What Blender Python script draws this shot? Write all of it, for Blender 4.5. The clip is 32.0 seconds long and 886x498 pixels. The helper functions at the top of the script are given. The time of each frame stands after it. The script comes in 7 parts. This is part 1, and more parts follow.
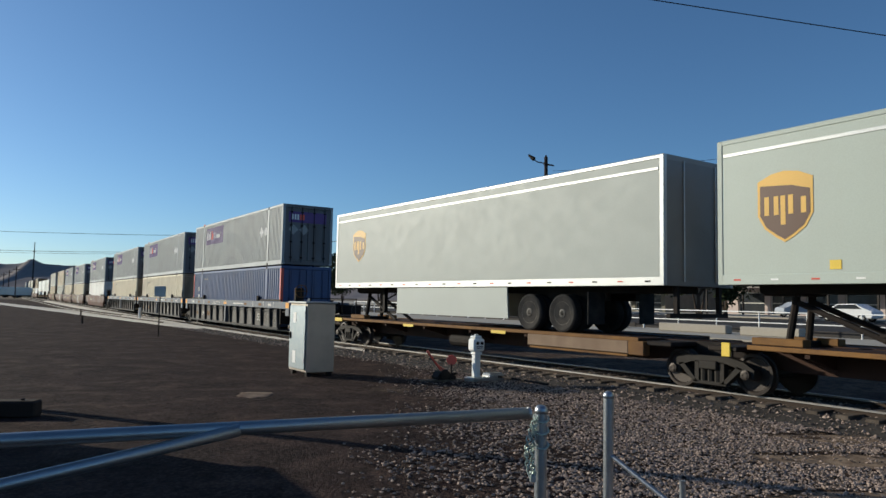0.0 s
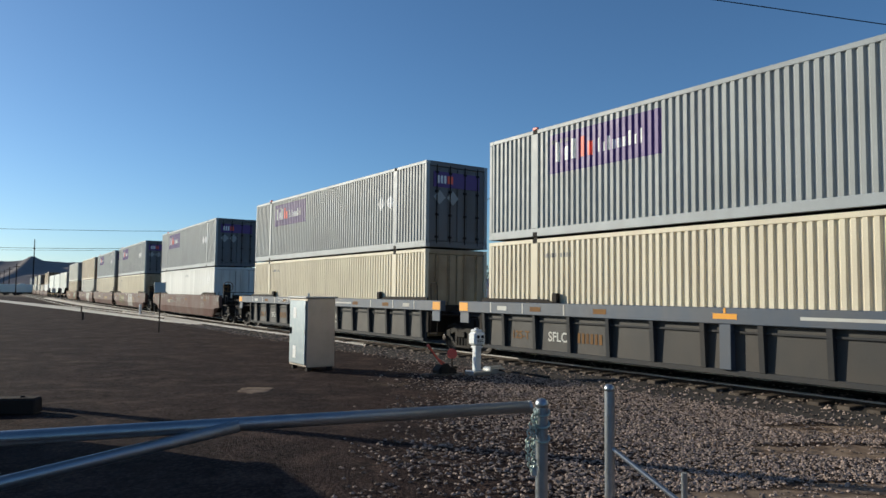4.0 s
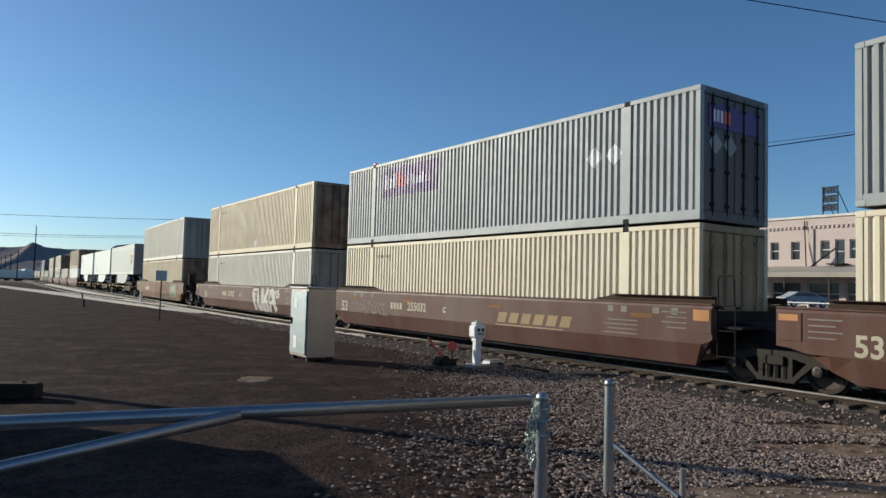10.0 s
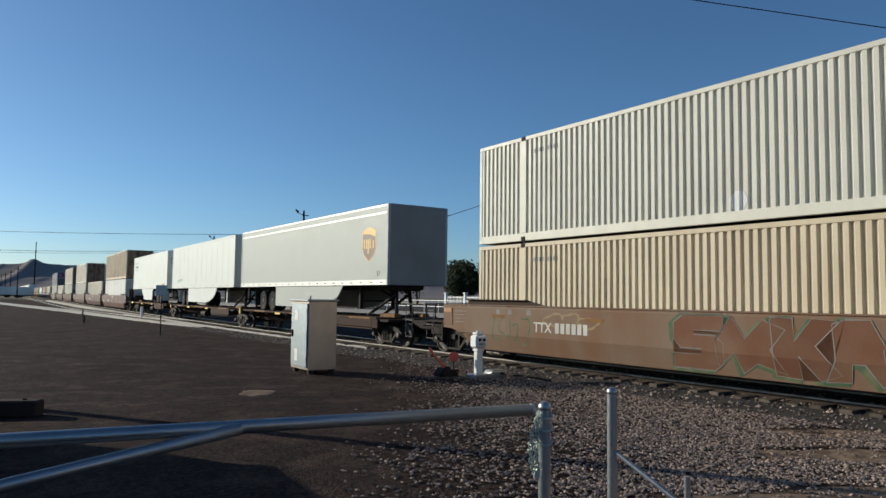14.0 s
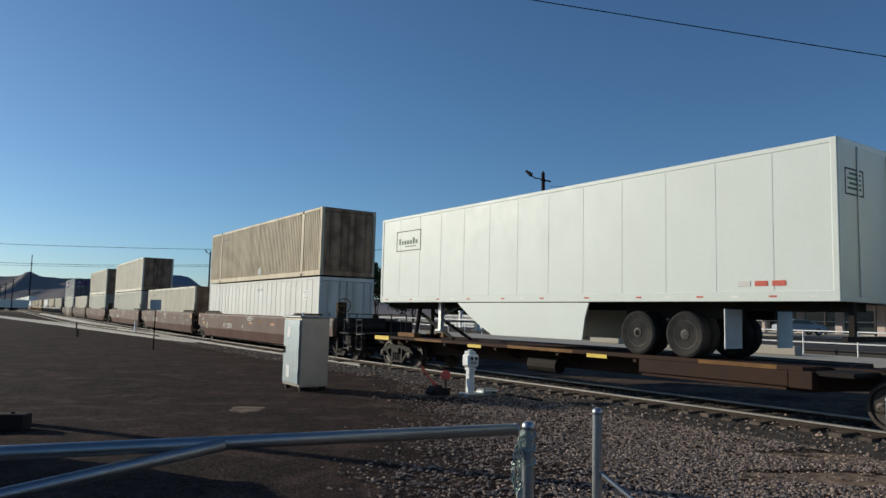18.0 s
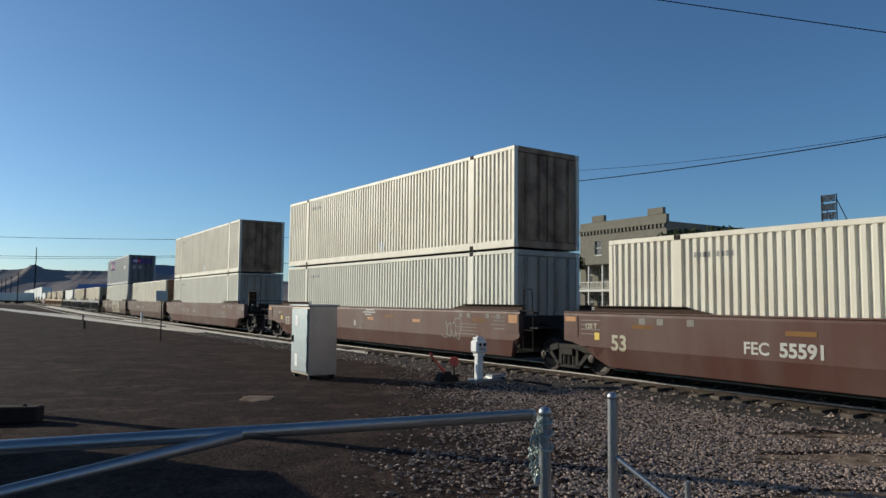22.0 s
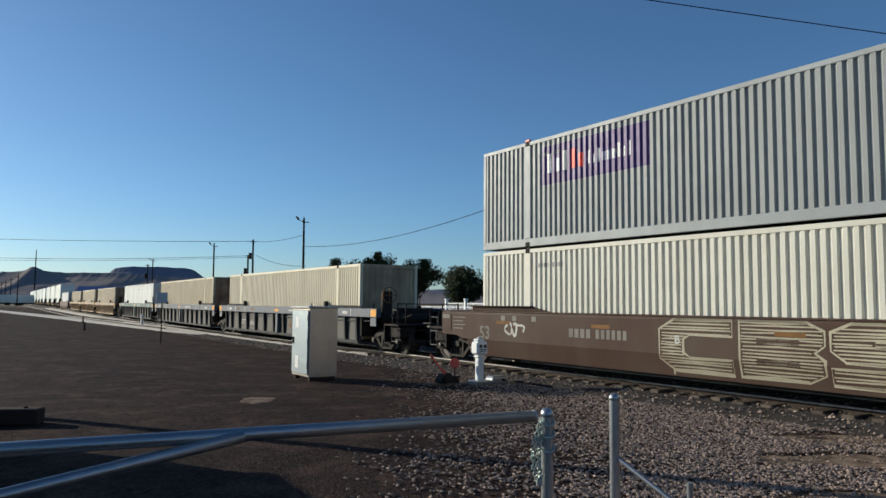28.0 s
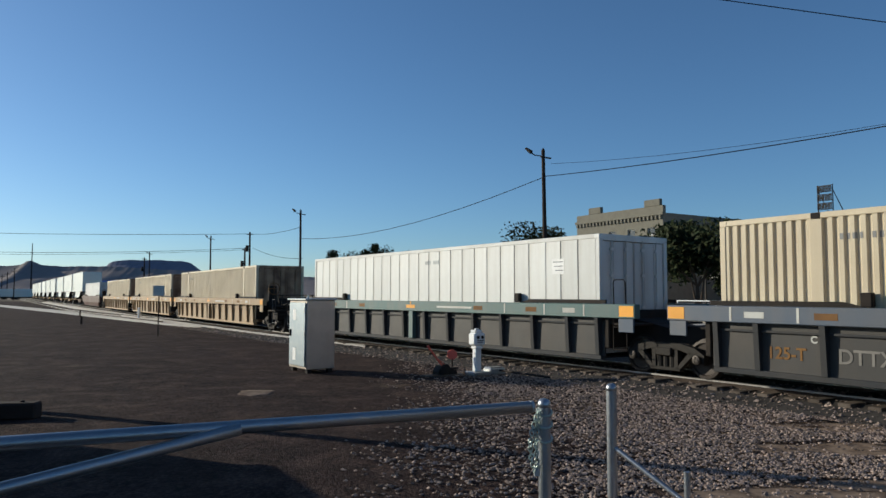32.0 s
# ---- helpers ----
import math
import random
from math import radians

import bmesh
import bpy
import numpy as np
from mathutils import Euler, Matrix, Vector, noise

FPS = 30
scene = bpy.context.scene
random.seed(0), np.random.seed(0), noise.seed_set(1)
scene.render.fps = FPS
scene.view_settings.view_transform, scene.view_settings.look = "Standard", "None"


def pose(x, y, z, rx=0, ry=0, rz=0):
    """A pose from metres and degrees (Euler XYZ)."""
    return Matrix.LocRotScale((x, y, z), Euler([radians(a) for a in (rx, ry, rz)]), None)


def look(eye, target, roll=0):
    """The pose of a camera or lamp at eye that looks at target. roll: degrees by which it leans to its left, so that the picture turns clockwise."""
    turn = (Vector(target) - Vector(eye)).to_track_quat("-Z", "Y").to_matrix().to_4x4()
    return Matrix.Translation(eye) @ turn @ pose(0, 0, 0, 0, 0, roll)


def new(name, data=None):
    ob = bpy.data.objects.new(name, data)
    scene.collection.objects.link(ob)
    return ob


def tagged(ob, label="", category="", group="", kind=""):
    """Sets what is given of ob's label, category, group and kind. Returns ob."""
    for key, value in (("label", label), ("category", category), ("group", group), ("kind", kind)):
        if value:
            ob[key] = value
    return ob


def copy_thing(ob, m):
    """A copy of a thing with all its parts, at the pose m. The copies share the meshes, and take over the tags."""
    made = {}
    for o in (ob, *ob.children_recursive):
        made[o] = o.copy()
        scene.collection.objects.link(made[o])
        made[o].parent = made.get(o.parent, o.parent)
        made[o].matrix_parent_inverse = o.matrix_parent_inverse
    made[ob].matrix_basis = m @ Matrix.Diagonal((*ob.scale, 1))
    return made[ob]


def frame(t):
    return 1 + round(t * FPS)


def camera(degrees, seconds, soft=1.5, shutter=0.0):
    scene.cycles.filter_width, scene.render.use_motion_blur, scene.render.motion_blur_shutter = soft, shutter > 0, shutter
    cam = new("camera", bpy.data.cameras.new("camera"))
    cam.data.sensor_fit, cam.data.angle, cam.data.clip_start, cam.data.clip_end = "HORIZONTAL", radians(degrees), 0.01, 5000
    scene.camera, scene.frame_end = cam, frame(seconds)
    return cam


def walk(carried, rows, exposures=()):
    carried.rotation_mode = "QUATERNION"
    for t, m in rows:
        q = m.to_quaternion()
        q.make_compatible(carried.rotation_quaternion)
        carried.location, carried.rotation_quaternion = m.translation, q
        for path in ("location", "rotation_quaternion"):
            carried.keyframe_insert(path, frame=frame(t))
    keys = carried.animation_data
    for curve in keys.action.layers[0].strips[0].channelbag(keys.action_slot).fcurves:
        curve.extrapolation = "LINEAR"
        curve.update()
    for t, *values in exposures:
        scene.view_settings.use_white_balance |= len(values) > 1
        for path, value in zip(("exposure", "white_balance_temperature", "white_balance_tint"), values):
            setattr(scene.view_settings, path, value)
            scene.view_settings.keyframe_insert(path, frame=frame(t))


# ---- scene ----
cam = camera(63.78, 32.0)

PATH = [
    (0.0, -0.004, -0.012, 2.001, 94.13, -1.08, -0.29),
    (0.5, -0.008, -0.003, 1.998, 94.21, -1.11, -0.40),
    (1.0, -0.012, -0.008, 1.999, 93.94, -1.06, -0.26),
    (1.5, -0.013, 0.020, 1.997, 93.67, -0.89, 0.11),
    (2.0, -0.009, 0.019, 1.995, 93.67, -1.02, 0.09),
    (2.5, -0.012, 0.022, 1.992, 93.61, -0.81, -0.03),
    (3.0, -0.002, 0.017, 1.996, 93.54, -0.74, -0.14),
    (3.5, 0.007, 0.030, 1.999, 93.59, -0.61, -0.24),
    (5.5, -0.009, 0.011, 2.001, 93.68, -1.14, -0.13),
    (6.0, -0.015, 0.007, 2.000, 93.54, -1.44, -0.08),
    (6.5, -0.018, 0.021, 1.992, 93.19, -1.51, -0.44),
    (7.0, -0.014, 0.037, 1.993, 93.05, -1.41, -0.41),
    (7.5, -0.023, 0.024, 1.993, 93.09, -1.60, -0.54),
    (8.0, -0.021, 0.009, 1.998, 92.82, -1.48, -0.44),
    (8.5, -0.015, 0.020, 1.991, 93.00, -1.45, -0.32),
    (9.0, -0.013, 0.025, 1.997, 93.11, -1.51, -0.14),
    (9.5, -0.014, 0.030, 1.997, 92.93, -1.45, -0.15),
    (10.0, -0.012, 0.028, 1.995, 93.06, -1.56, -0.22),
    (10.5, -0.008, 0.015, 1.996, 93.16, -1.48, -0.42),
    (11.0, -0.011, 0.023, 1.996, 93.13, -1.42, -0.27),
    (11.5, -0.016, 0.017, 1.991, 93.13, -1.44, -0.16),
    (12.0, -0.011, 0.026, 1.992, 93.11, -1.40, 0.01),
    (12.5, -0.016, 0.023, 1.995, 93.48, -1.72, 0.41),
    (13.0, -0.014, 0.032, 1.992, 93.69, -1.68, 0.69),
    (13.5, -0.013, 0.019, 2.000, 93.83, -1.05, 0.33),
    (14.0, -0.010, 0.025, 1.997, 93.89, -0.70, -0.17),
    (14.5, -0.010, 0.015, 2.002, 94.04, -0.79, -0.36),
    (15.0, -0.005, 0.011, 2.002, 94.17, -0.78, -0.25),
    (15.5, -0.009, -0.010, 2.003, 94.23, -0.73, -0.45),
    (17.5, 0.066, -0.016, 2.001, 94.57, -0.89, -0.90),
    (18.0, 0.081, -0.033, 2.003, 95.34, -1.41, -0.47),
    (18.5, 0.051, -0.039, 2.010, 95.71, -1.14, -0.81),
    (19.0, 0.022, -0.028, 2.021, 94.60, -0.55, -1.14),
    (19.5, 0.006, 0.011, 2.004, 94.37, -0.77, -0.80),
    (20.0, 0.004, 0.024, 2.005, 94.25, -0.94, -0.74),
    (20.5, -0.010, 0.005, 2.004, 94.25, -1.11, -0.80),
    (21.0, -0.007, 0.001, 2.010, 94.47, -0.59, -0.39),
    (21.5, -0.006, 0.004, 2.006, 94.31, -0.44, -0.46),
    (22.0, -0.007, 0.020, 2.003, 94.26, -0.56, -0.14),
    (22.5, -0.004, 0.003, 2.005, 94.27, -0.18, -0.00),
    (23.0, 0.005, 0.029, 2.010, 93.82, 0.29, -0.23),
    (23.5, -0.013, 0.028, 1.999, 93.74, -0.20, -0.40),
    (24.0, -0.017, 0.034, 2.001, 93.87, -0.44, -0.25),
    (24.5, -0.022, 0.057, 2.002, 93.76, -0.38, 0.33),
    (26.5, -0.022, 0.019, 2.003, 94.22, -0.29, -0.23),
    (27.0, -0.016, 0.022, 2.000, 94.23, -0.45, -0.37),
    (27.5, -0.020, 0.028, 2.001, 94.20, -0.57, -0.13),
    (28.0, -0.024, 0.016, 2.001, 94.39, -0.49, -0.15),
    (28.5, -0.022, 0.029, 2.000, 94.26, -0.51, -0.02),
    (29.0, -0.024, 0.024, 2.001, 94.13, -0.48, 0.04),
    (29.5, -0.031, 0.026, 1.999, 94.30, -0.72, 0.34),
    (30.0, -0.028, 0.044, 1.997, 93.87, -0.48, 0.12),
    (30.5, -0.022, 0.043, 2.000, 93.65, -0.49, -0.03),
    (31.0, -0.020, 0.029, 2.000, 93.82, -0.36, -0.08),
    (31.5, -0.018, 0.053, 1.998, 93.65, -0.17, -0.12),
    (32.0, -0.017, 0.038, 1.999, 93.71, -0.14, -0.36),
]
walk(cam, [(t, pose(*p)) for t, *p in PATH], [(0.0, 0.02, 6200, 2), (3.0, 0.16, 6200, 2), (6.0, 0.08, 6200, 2), (9.0, 0.13, 6200, 2), (12.0, 0.01, 6200, 2), (15.0, -0.05, 6200, 2), (18.0, -0.16, 6200, 2), (20.0, -0.10, 6200, 2), (23.0, -0.02, 6200, 2), (28.0, 0.04, 6200, 2), (32.0, 0.04, 6200, 2)])

# ---- light ----
world = bpy.data.worlds.new("sky")
scene.world = world
world.use_nodes = True
SUN_ELEV, SUN_TURN = 16.3, -67.6
wn = world.node_tree.nodes
sky = wn.new("ShaderNodeTexSky")
sky.sky_type = "NISHITA"
sky.sun_disc = False
sky.sun_elevation, sky.sun_rotation = radians(SUN_ELEV), radians(SUN_TURN)
sky.altitude, sky.air_density, sky.dust_density, sky.ozone_density = 1500, 1.0, 1.5, 4.7
wn["Background"].inputs["Strength"].default_value = 0.111
world.node_tree.links.new(sky.outputs[0], wn["Background"].inputs["Color"])
sun = new("sun", bpy.data.lights.new("sun", "SUN"))
sun.data.energy, sun.data.angle, sun.data.color = 5.0, radians(0.53), (1.0, 0.87, 0.72)
a, e = radians(SUN_TURN), radians(SUN_ELEV)
sun.matrix_world = look((math.sin(a) * math.cos(e) * 50, math.cos(a) * math.cos(e) * 50, math.sin(e) * 50), (0, 0, 0))
scene.view_settings.exposure = 0.0


# ---- materials ----
def mat(name, col, rough=0.6, metal=0.0, dirt=(0.10, 0.075, 0.055), amount=0.25, scale=0.7, streak=0.0, grain=40.0, bump=0.15,
        vary=0.08, spec=None, emit=0.0, island=False):
    """Paint, metal, stone or soil: broad stains, streaks that run down, fine grain and relief."""
    if spec is None:
        spec = 0.12 if max(col) < 0.26 and rough > 0.5 else 0.4
    m = bpy.data.materials.new(name)
    m.use_nodes = True
    n, l = m.node_tree.nodes, m.node_tree.links
    b = n["Principled BSDF"]
    tc = n.new("ShaderNodeTexCoord")

    def noise_at(sc, stretch=(1, 1, 1), detail=4.0):
        mp = n.new("ShaderNodeMapping")
        mp.inputs["Scale"].default_value = stretch
        l.new(tc.outputs["Object"], mp.inputs["Vector"])
        t = n.new("ShaderNodeTexNoise")
        t.inputs["Scale"].default_value, t.inputs["Detail"].default_value = sc, detail
        l.new(mp.outputs[0], t.inputs["Vector"])
        return t.outputs["Fac"]

    def ramp(fac, lo, hi, top):
        r = n.new("ShaderNodeMapRange")
        r.inputs["From Min"].default_value, r.inputs["From Max"].default_value = lo, hi
        r.inputs["To Max"].default_value = top
        l.new(fac, r.inputs["Value"])
        return r.outputs[0]

    def mix(fac, c1, c2):
        x = n.new("ShaderNodeMix")
        x.data_type = "RGBA"
        for sock, v in ((x.inputs[0], fac), (x.inputs[6], c1), (x.inputs[7], c2)):
            if hasattr(v, "links"):
                l.new(v, sock)
            else:
                sock.default_value = v if isinstance(v, float) else (*v, 1) if len(v) == 3 else v
        return x.outputs[2]

    c = mix(ramp(noise_at(scale), 0.42, 0.72, amount), tuple(col), tuple(dirt))
    if streak:
        c = mix(ramp(noise_at(2.2, (1, 1, 0.12)), 0.45, 0.75, streak), c, tuple(dirt))
    fine = noise_at(grain, detail=3.0)
    c = mix(ramp(fine, 0.3, 0.8, 0.22), c, tuple(0.55 * v for v in col))
    rnd = n.new("ShaderNodeNewGeometry").outputs["Random Per Island"] if island else n.new("ShaderNodeObjectInfo").outputs["Random"]
    hs = n.new("ShaderNodeHueSaturation")
    l.new(ramp(rnd, 0, 1, 1), hs.inputs["Value"])
    r = hs.inputs["Value"].links[0].from_node
    r.inputs["To Min"].default_value, r.inputs["To Max"].default_value = 1 - vary, 1 + vary
    l.new(c, hs.inputs["Color"])
    l.new(hs.outputs[0], b.inputs["Base Color"])
    rr = n.new("ShaderNodeMapRange")
    rr.inputs["To Min"].default_value, rr.inputs["To Max"].default_value = rough - 0.1, min(1, rough + 0.15)
    l.new(noise_at(scale * 5), rr.inputs["Value"])
    l.new(rr.outputs[0], b.inputs["Roughness"])
    b.inputs["Metallic"].default_value = metal
    b.inputs["Specular IOR Level"].default_value = spec
    if bump:
        bp = n.new("ShaderNodeBump")
        bp.inputs["Strength"].default_value, bp.inputs["Distance"].default_value = bump, 0.01
        l.new(fine, bp.inputs["Height"])
        l.new(bp.outputs[0], b.inputs["Normal"])
    if emit:
        b.inputs["Emission Color"].default_value, b.inputs["Emission Strength"].default_value = (*col, 1), emit
    return m


M = {}
for args in (
    # container ends: shade is put into this grey, about half of grey_box
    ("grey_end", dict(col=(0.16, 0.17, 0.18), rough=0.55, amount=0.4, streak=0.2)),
    ("grey_box", dict(col=(0.33, 0.35, 0.345), rough=0.5, amount=0.15, streak=0.12)),
    ("grey_frame", dict(col=(0.34, 0.37, 0.38), rough=0.5, amount=0.2, streak=0.15)),
    ("cream_box", dict(col=(0.70, 0.63, 0.47), rough=0.5, amount=0.15, streak=0.15, dirt=(0.22, 0.13, 0.07))),
    ("tan_box", dict(col=(0.62, 0.53, 0.37), rough=0.5, amount=0.2, streak=0.2, dirt=(0.24, 0.14, 0.07))),
    ("pale_box", dict(col=(0.66, 0.645, 0.55), rough=0.5, amount=0.14, streak=0.14, dirt=(0.25, 0.19, 0.13))),
    ("white_box", dict(col=(0.66, 0.665, 0.635), rough=0.45, amount=0.3, streak=0.35, dirt=(0.34, 0.29, 0.22))),
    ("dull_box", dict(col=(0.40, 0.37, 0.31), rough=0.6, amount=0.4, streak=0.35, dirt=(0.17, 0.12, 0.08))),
    ("old_tan_box", dict(col=(0.58, 0.49, 0.34), rough=0.6, amount=0.35, streak=0.4, dirt=(0.17, 0.10, 0.055))),
    ("wheel_rim", dict(col=(0.085, 0.082, 0.078), rough=0.6, metal=0.3, amount=0.5)),
    ("blue_box", dict(col=(0.045, 0.09, 0.22), rough=0.45, amount=0.2, streak=0.15)),
    ("red_paint", dict(col=(0.55, 0.08, 0.05), rough=0.5)),
    ("coral_paint", dict(col=(0.75, 0.13, 0.09), rough=0.5)),
    ("rust_end", dict(col=(0.36, 0.235, 0.14), rough=0.65, amount=0.9, scale=1.5, streak=0.7, dirt=(0.085, 0.036, 0.018))),
    ("brown_car", dict(col=(0.098, 0.043, 0.033), rough=0.5, spec=0.18, amount=0.6, streak=0.45, dirt=(0.145, 0.105, 0.088), scale=0.5)),
    ("rust_car", dict(col=(0.20, 0.115, 0.07), rough=0.65, amount=0.75, streak=0.35, dirt=(0.24, 0.19, 0.145), scale=0.45)),
    ("dark_car", dict(col=(0.042, 0.044, 0.047), rough=0.6, amount=0.5, streak=0.3, dirt=(0.075, 0.065, 0.055), scale=0.5)),
    ("web_grey", dict(col=(0.056, 0.053, 0.049), rough=0.55, spec=0.3, amount=0.6, streak=0.35, dirt=(0.085, 0.07, 0.056), scale=0.8)),
    ("chord_blue", dict(col=(0.065, 0.088, 0.125), rough=0.5, spec=0.4, amount=0.4, streak=0.3, dirt=(0.14, 0.125, 0.11))),
    ("tan_car", dict(col=(0.36, 0.24, 0.12), rough=0.6, amount=0.4, streak=0.3, dirt=(0.2, 0.13, 0.08))),
    ("deck_orange", dict(col=(0.22, 0.115, 0.04), rough=0.65, amount=0.8, streak=0.3, dirt=(0.09, 0.05, 0.032), scale=1.4)),
    ("deck_rust", dict(col=(0.055, 0.03, 0.022), rough=0.75, amount=0.8, streak=0.3, dirt=(0.035, 0.025, 0.02), scale=1.1)),
    ("iron", dict(col=(0.022, 0.019, 0.018), rough=0.7, amount=0.5, dirt=(0.045, 0.032, 0.024), scale=2.0, metal=0.1)),
    ("iron_dark", dict(col=(0.025, 0.022, 0.02), rough=0.75, amount=0.4, dirt=(0.07, 0.05, 0.035), scale=2.0)),
    ("deck_tan", dict(col=(0.25, 0.18, 0.125), rough=0.7, amount=0.7, streak=0.4, dirt=(0.12, 0.075, 0.05))),
    ("cast_grey", dict(col=(0.036, 0.032, 0.028), rough=0.65, amount=0.5, dirt=(0.05, 0.042, 0.035), scale=2.0)),
    ("wheel_steel", dict(col=(0.05, 0.04, 0.034), rough=0.5, amount=0.5, dirt=(0.025, 0.02, 0.017), metal=0.4, scale=3)),
    ("rail_head", dict(col=(0.34, 0.32, 0.30), rough=0.42, metal=0.7, amount=0.3)),
    ("rail_rust", dict(col=(0.05, 0.037, 0.029), rough=0.75, amount=0.4, dirt=(0.10, 0.072, 0.052), scale=2)),
    ("tie_wood", dict(col=(0.085, 0.066, 0.052), rough=0.85, amount=0.6, dirt=(0.2, 0.17, 0.14), scale=3, vary=0.3, bump=0.4)),
    ("galvanised", dict(col=(0.34, 0.36, 0.385), rough=0.36, metal=0.85, amount=0.35, dirt=(0.26, 0.27, 0.285), scale=6, bump=0.05)),
    ("ladder_steel", dict(col=(0.16, 0.155, 0.15), rough=0.55, amount=0.4, scale=3)),
    ("galvanised_old", dict(col=(0.50, 0.51, 0.51), rough=0.42, metal=0.7, amount=0.4, dirt=(0.36, 0.35, 0.33), scale=2.5, bump=0.08)),
    # same galvanised steel twice: reflected sky painted blue here, reflected ground tan below
    ("cabinet_door", dict(col=(0.245, 0.285, 0.315), rough=0.42, metal=0.9, amount=0.4, dirt=(0.38, 0.40, 0.41), scale=5.0, bump=0.1)),
    ("cabinet_metal", dict(col=(0.57, 0.50, 0.42), rough=0.36, metal=0.55, amount=0.6, dirt=(0.42, 0.36, 0.30), scale=2.2, bump=0.10)),
    ("white_paint", dict(col=(0.80, 0.80, 0.78), rough=0.5, amount=0.15, scale=4)),
    ("wire_black", dict(col=(0.008, 0.008, 0.009), rough=0.8, amount=0.1, spec=0.05, bump=0)),
    ("black_paint", dict(col=(0.02, 0.02, 0.022), rough=0.5, amount=0.1)),
    ("amber", dict(col=(0.85, 0.38, 0.04), rough=0.35, amount=0.1)),
    ("yellow_paint", dict(col=(0.78, 0.55, 0.06), rough=0.5, amount=0.2)),
    ("purple", dict(col=(0.10, 0.045, 0.20), rough=0.45, amount=0.1)),
    ("logo_orange", dict(col=(0.85, 0.12, 0.07), rough=0.45, amount=0.1)),
    ("shield_brown", dict(col=(0.10, 0.05, 0.03), rough=0.45, amount=0.1)),
    ("shield_gold", dict(col=(0.75, 0.45, 0.09), rough=0.45, amount=0.15)),
    ("sign_green", dict(col=(0.03, 0.11, 0.06), rough=0.5, amount=0.1)),
    ("mint_paint", dict(col=(0.30, 0.48, 0.36), rough=0.6, amount=0.4, dirt=(0.4, 0.33, 0.2))),
    ("trailer_white", dict(col=(0.66, 0.70, 0.66), rough=0.5, amount=0.1, streak=0.06, dirt=(0.45, 0.43, 0.38), bump=0.03)),
    ("trailer_grey", dict(col=(0.39, 0.42, 0.39), rough=0.55, amount=0.12, streak=0.08, dirt=(0.34, 0.33, 0.3), bump=0.03)),
    ("trailer_green", dict(col=(0.42, 0.47, 0.42), rough=0.5, amount=0.15, streak=0.12, dirt=(0.36, 0.36, 0.32), bump=0.03)),
    # darker than the trailer sides: the end's shade is put into the colour
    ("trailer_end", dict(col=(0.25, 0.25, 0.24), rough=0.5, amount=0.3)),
    ("bright_metal", dict(col=(0.50, 0.51, 0.50), rough=0.42, metal=0.5, amount=0.3, dirt=(0.30, 0.29, 0.27), bump=0.03)),
    ("amber_dull", dict(col=(0.46, 0.20, 0.055), rough=0.5, amount=0.4, dirt=(0.16, 0.08, 0.04), scale=3)),
    ("rust_paint", dict(col=(0.15, 0.068, 0.04), rough=0.65, amount=0.5, dirt=(0.22, 0.15, 0.10), scale=1.2)),
    ("olive_car", dict(col=(0.075, 0.043, 0.032), rough=0.6, spec=0.12, amount=0.7, streak=0.4, dirt=(0.105, 0.080, 0.062), scale=0.5)),
    ("ivory_box", dict(col=(0.72, 0.675, 0.55), rough=0.5, amount=0.18, streak=0.22, dirt=(0.25, 0.16, 0.09))),
    ("dusty_car", dict(col=(0.112, 0.056, 0.045), rough=0.6, spec=0.12, amount=0.75, streak=0.35, dirt=(0.165, 0.135, 0.118), scale=0.4)),
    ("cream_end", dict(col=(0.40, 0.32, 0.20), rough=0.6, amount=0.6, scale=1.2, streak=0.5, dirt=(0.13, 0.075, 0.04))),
    ("guide_brown", dict(col=(0.055, 0.032, 0.022), rough=0.7, amount=0.5, streak=0.3, dirt=(0.03, 0.022, 0.018))),
    ("chord_teal", dict(col=(0.055, 0.13, 0.125), rough=0.5, spec=0.4, amount=0.4, streak=0.3, dirt=(0.16, 0.15, 0.13))),
    ("graffiti_mint", dict(col=(0.10, 0.22, 0.15), rough=0.6, amount=0.5, dirt=(0.26, 0.24, 0.17), scale=2.5)),
    ("chain_steel", dict(col=(0.46, 0.52, 0.47), rough=0.45, metal=0.4, amount=0.4, dirt=(0.16, 0.30, 0.22), scale=9.0, bump=0.03)),
    ("silver_paint", dict(col=(0.33, 0.36, 0.40), rough=0.3, amount=0.1, bump=0)),
    ("rubber", dict(col=(0.025, 0.025, 0.026), rough=0.85, amount=0.5, dirt=(0.09, 0.08, 0.07), scale=3)),
    ("graffiti_white", dict(col=(0.50, 0.50, 0.46), rough=0.6, amount=0.5, dirt=(0.35, 0.28, 0.22), scale=2.5)),
    ("graffiti_grey", dict(col=(0.33, 0.32, 0.30), rough=0.6, amount=0.7, dirt=(0.13, 0.085, 0.07), scale=3.5)),
    ("graffiti_cream", dict(col=(0.42, 0.385, 0.28), rough=0.6, amount=0.5, dirt=(0.26, 0.19, 0.13), scale=2.5)),
    ("graffiti_green", dict(col=(0.07, 0.12, 0.065), rough=0.6, amount=0.5, dirt=(0.3, 0.25, 0.14), scale=2.5)),
    ("graffiti_ochre", dict(col=(0.28, 0.19, 0.08), rough=0.6, amount=0.5, dirt=(0.2, 0.12, 0.07), scale=2.5)),
    ("ballast", dict(col=(0.062, 0.055, 0.049), rough=0.95, amount=0.7, dirt=(0.04, 0.034, 0.03), scale=1.2, grain=14, bump=1.0)),
    ("dirt_tan", dict(col=(0.25, 0.185, 0.135), rough=0.95, amount=0.9, dirt=(0.085, 0.058, 0.044), scale=3.4, grain=18, bump=0.6, spec=0.05)),
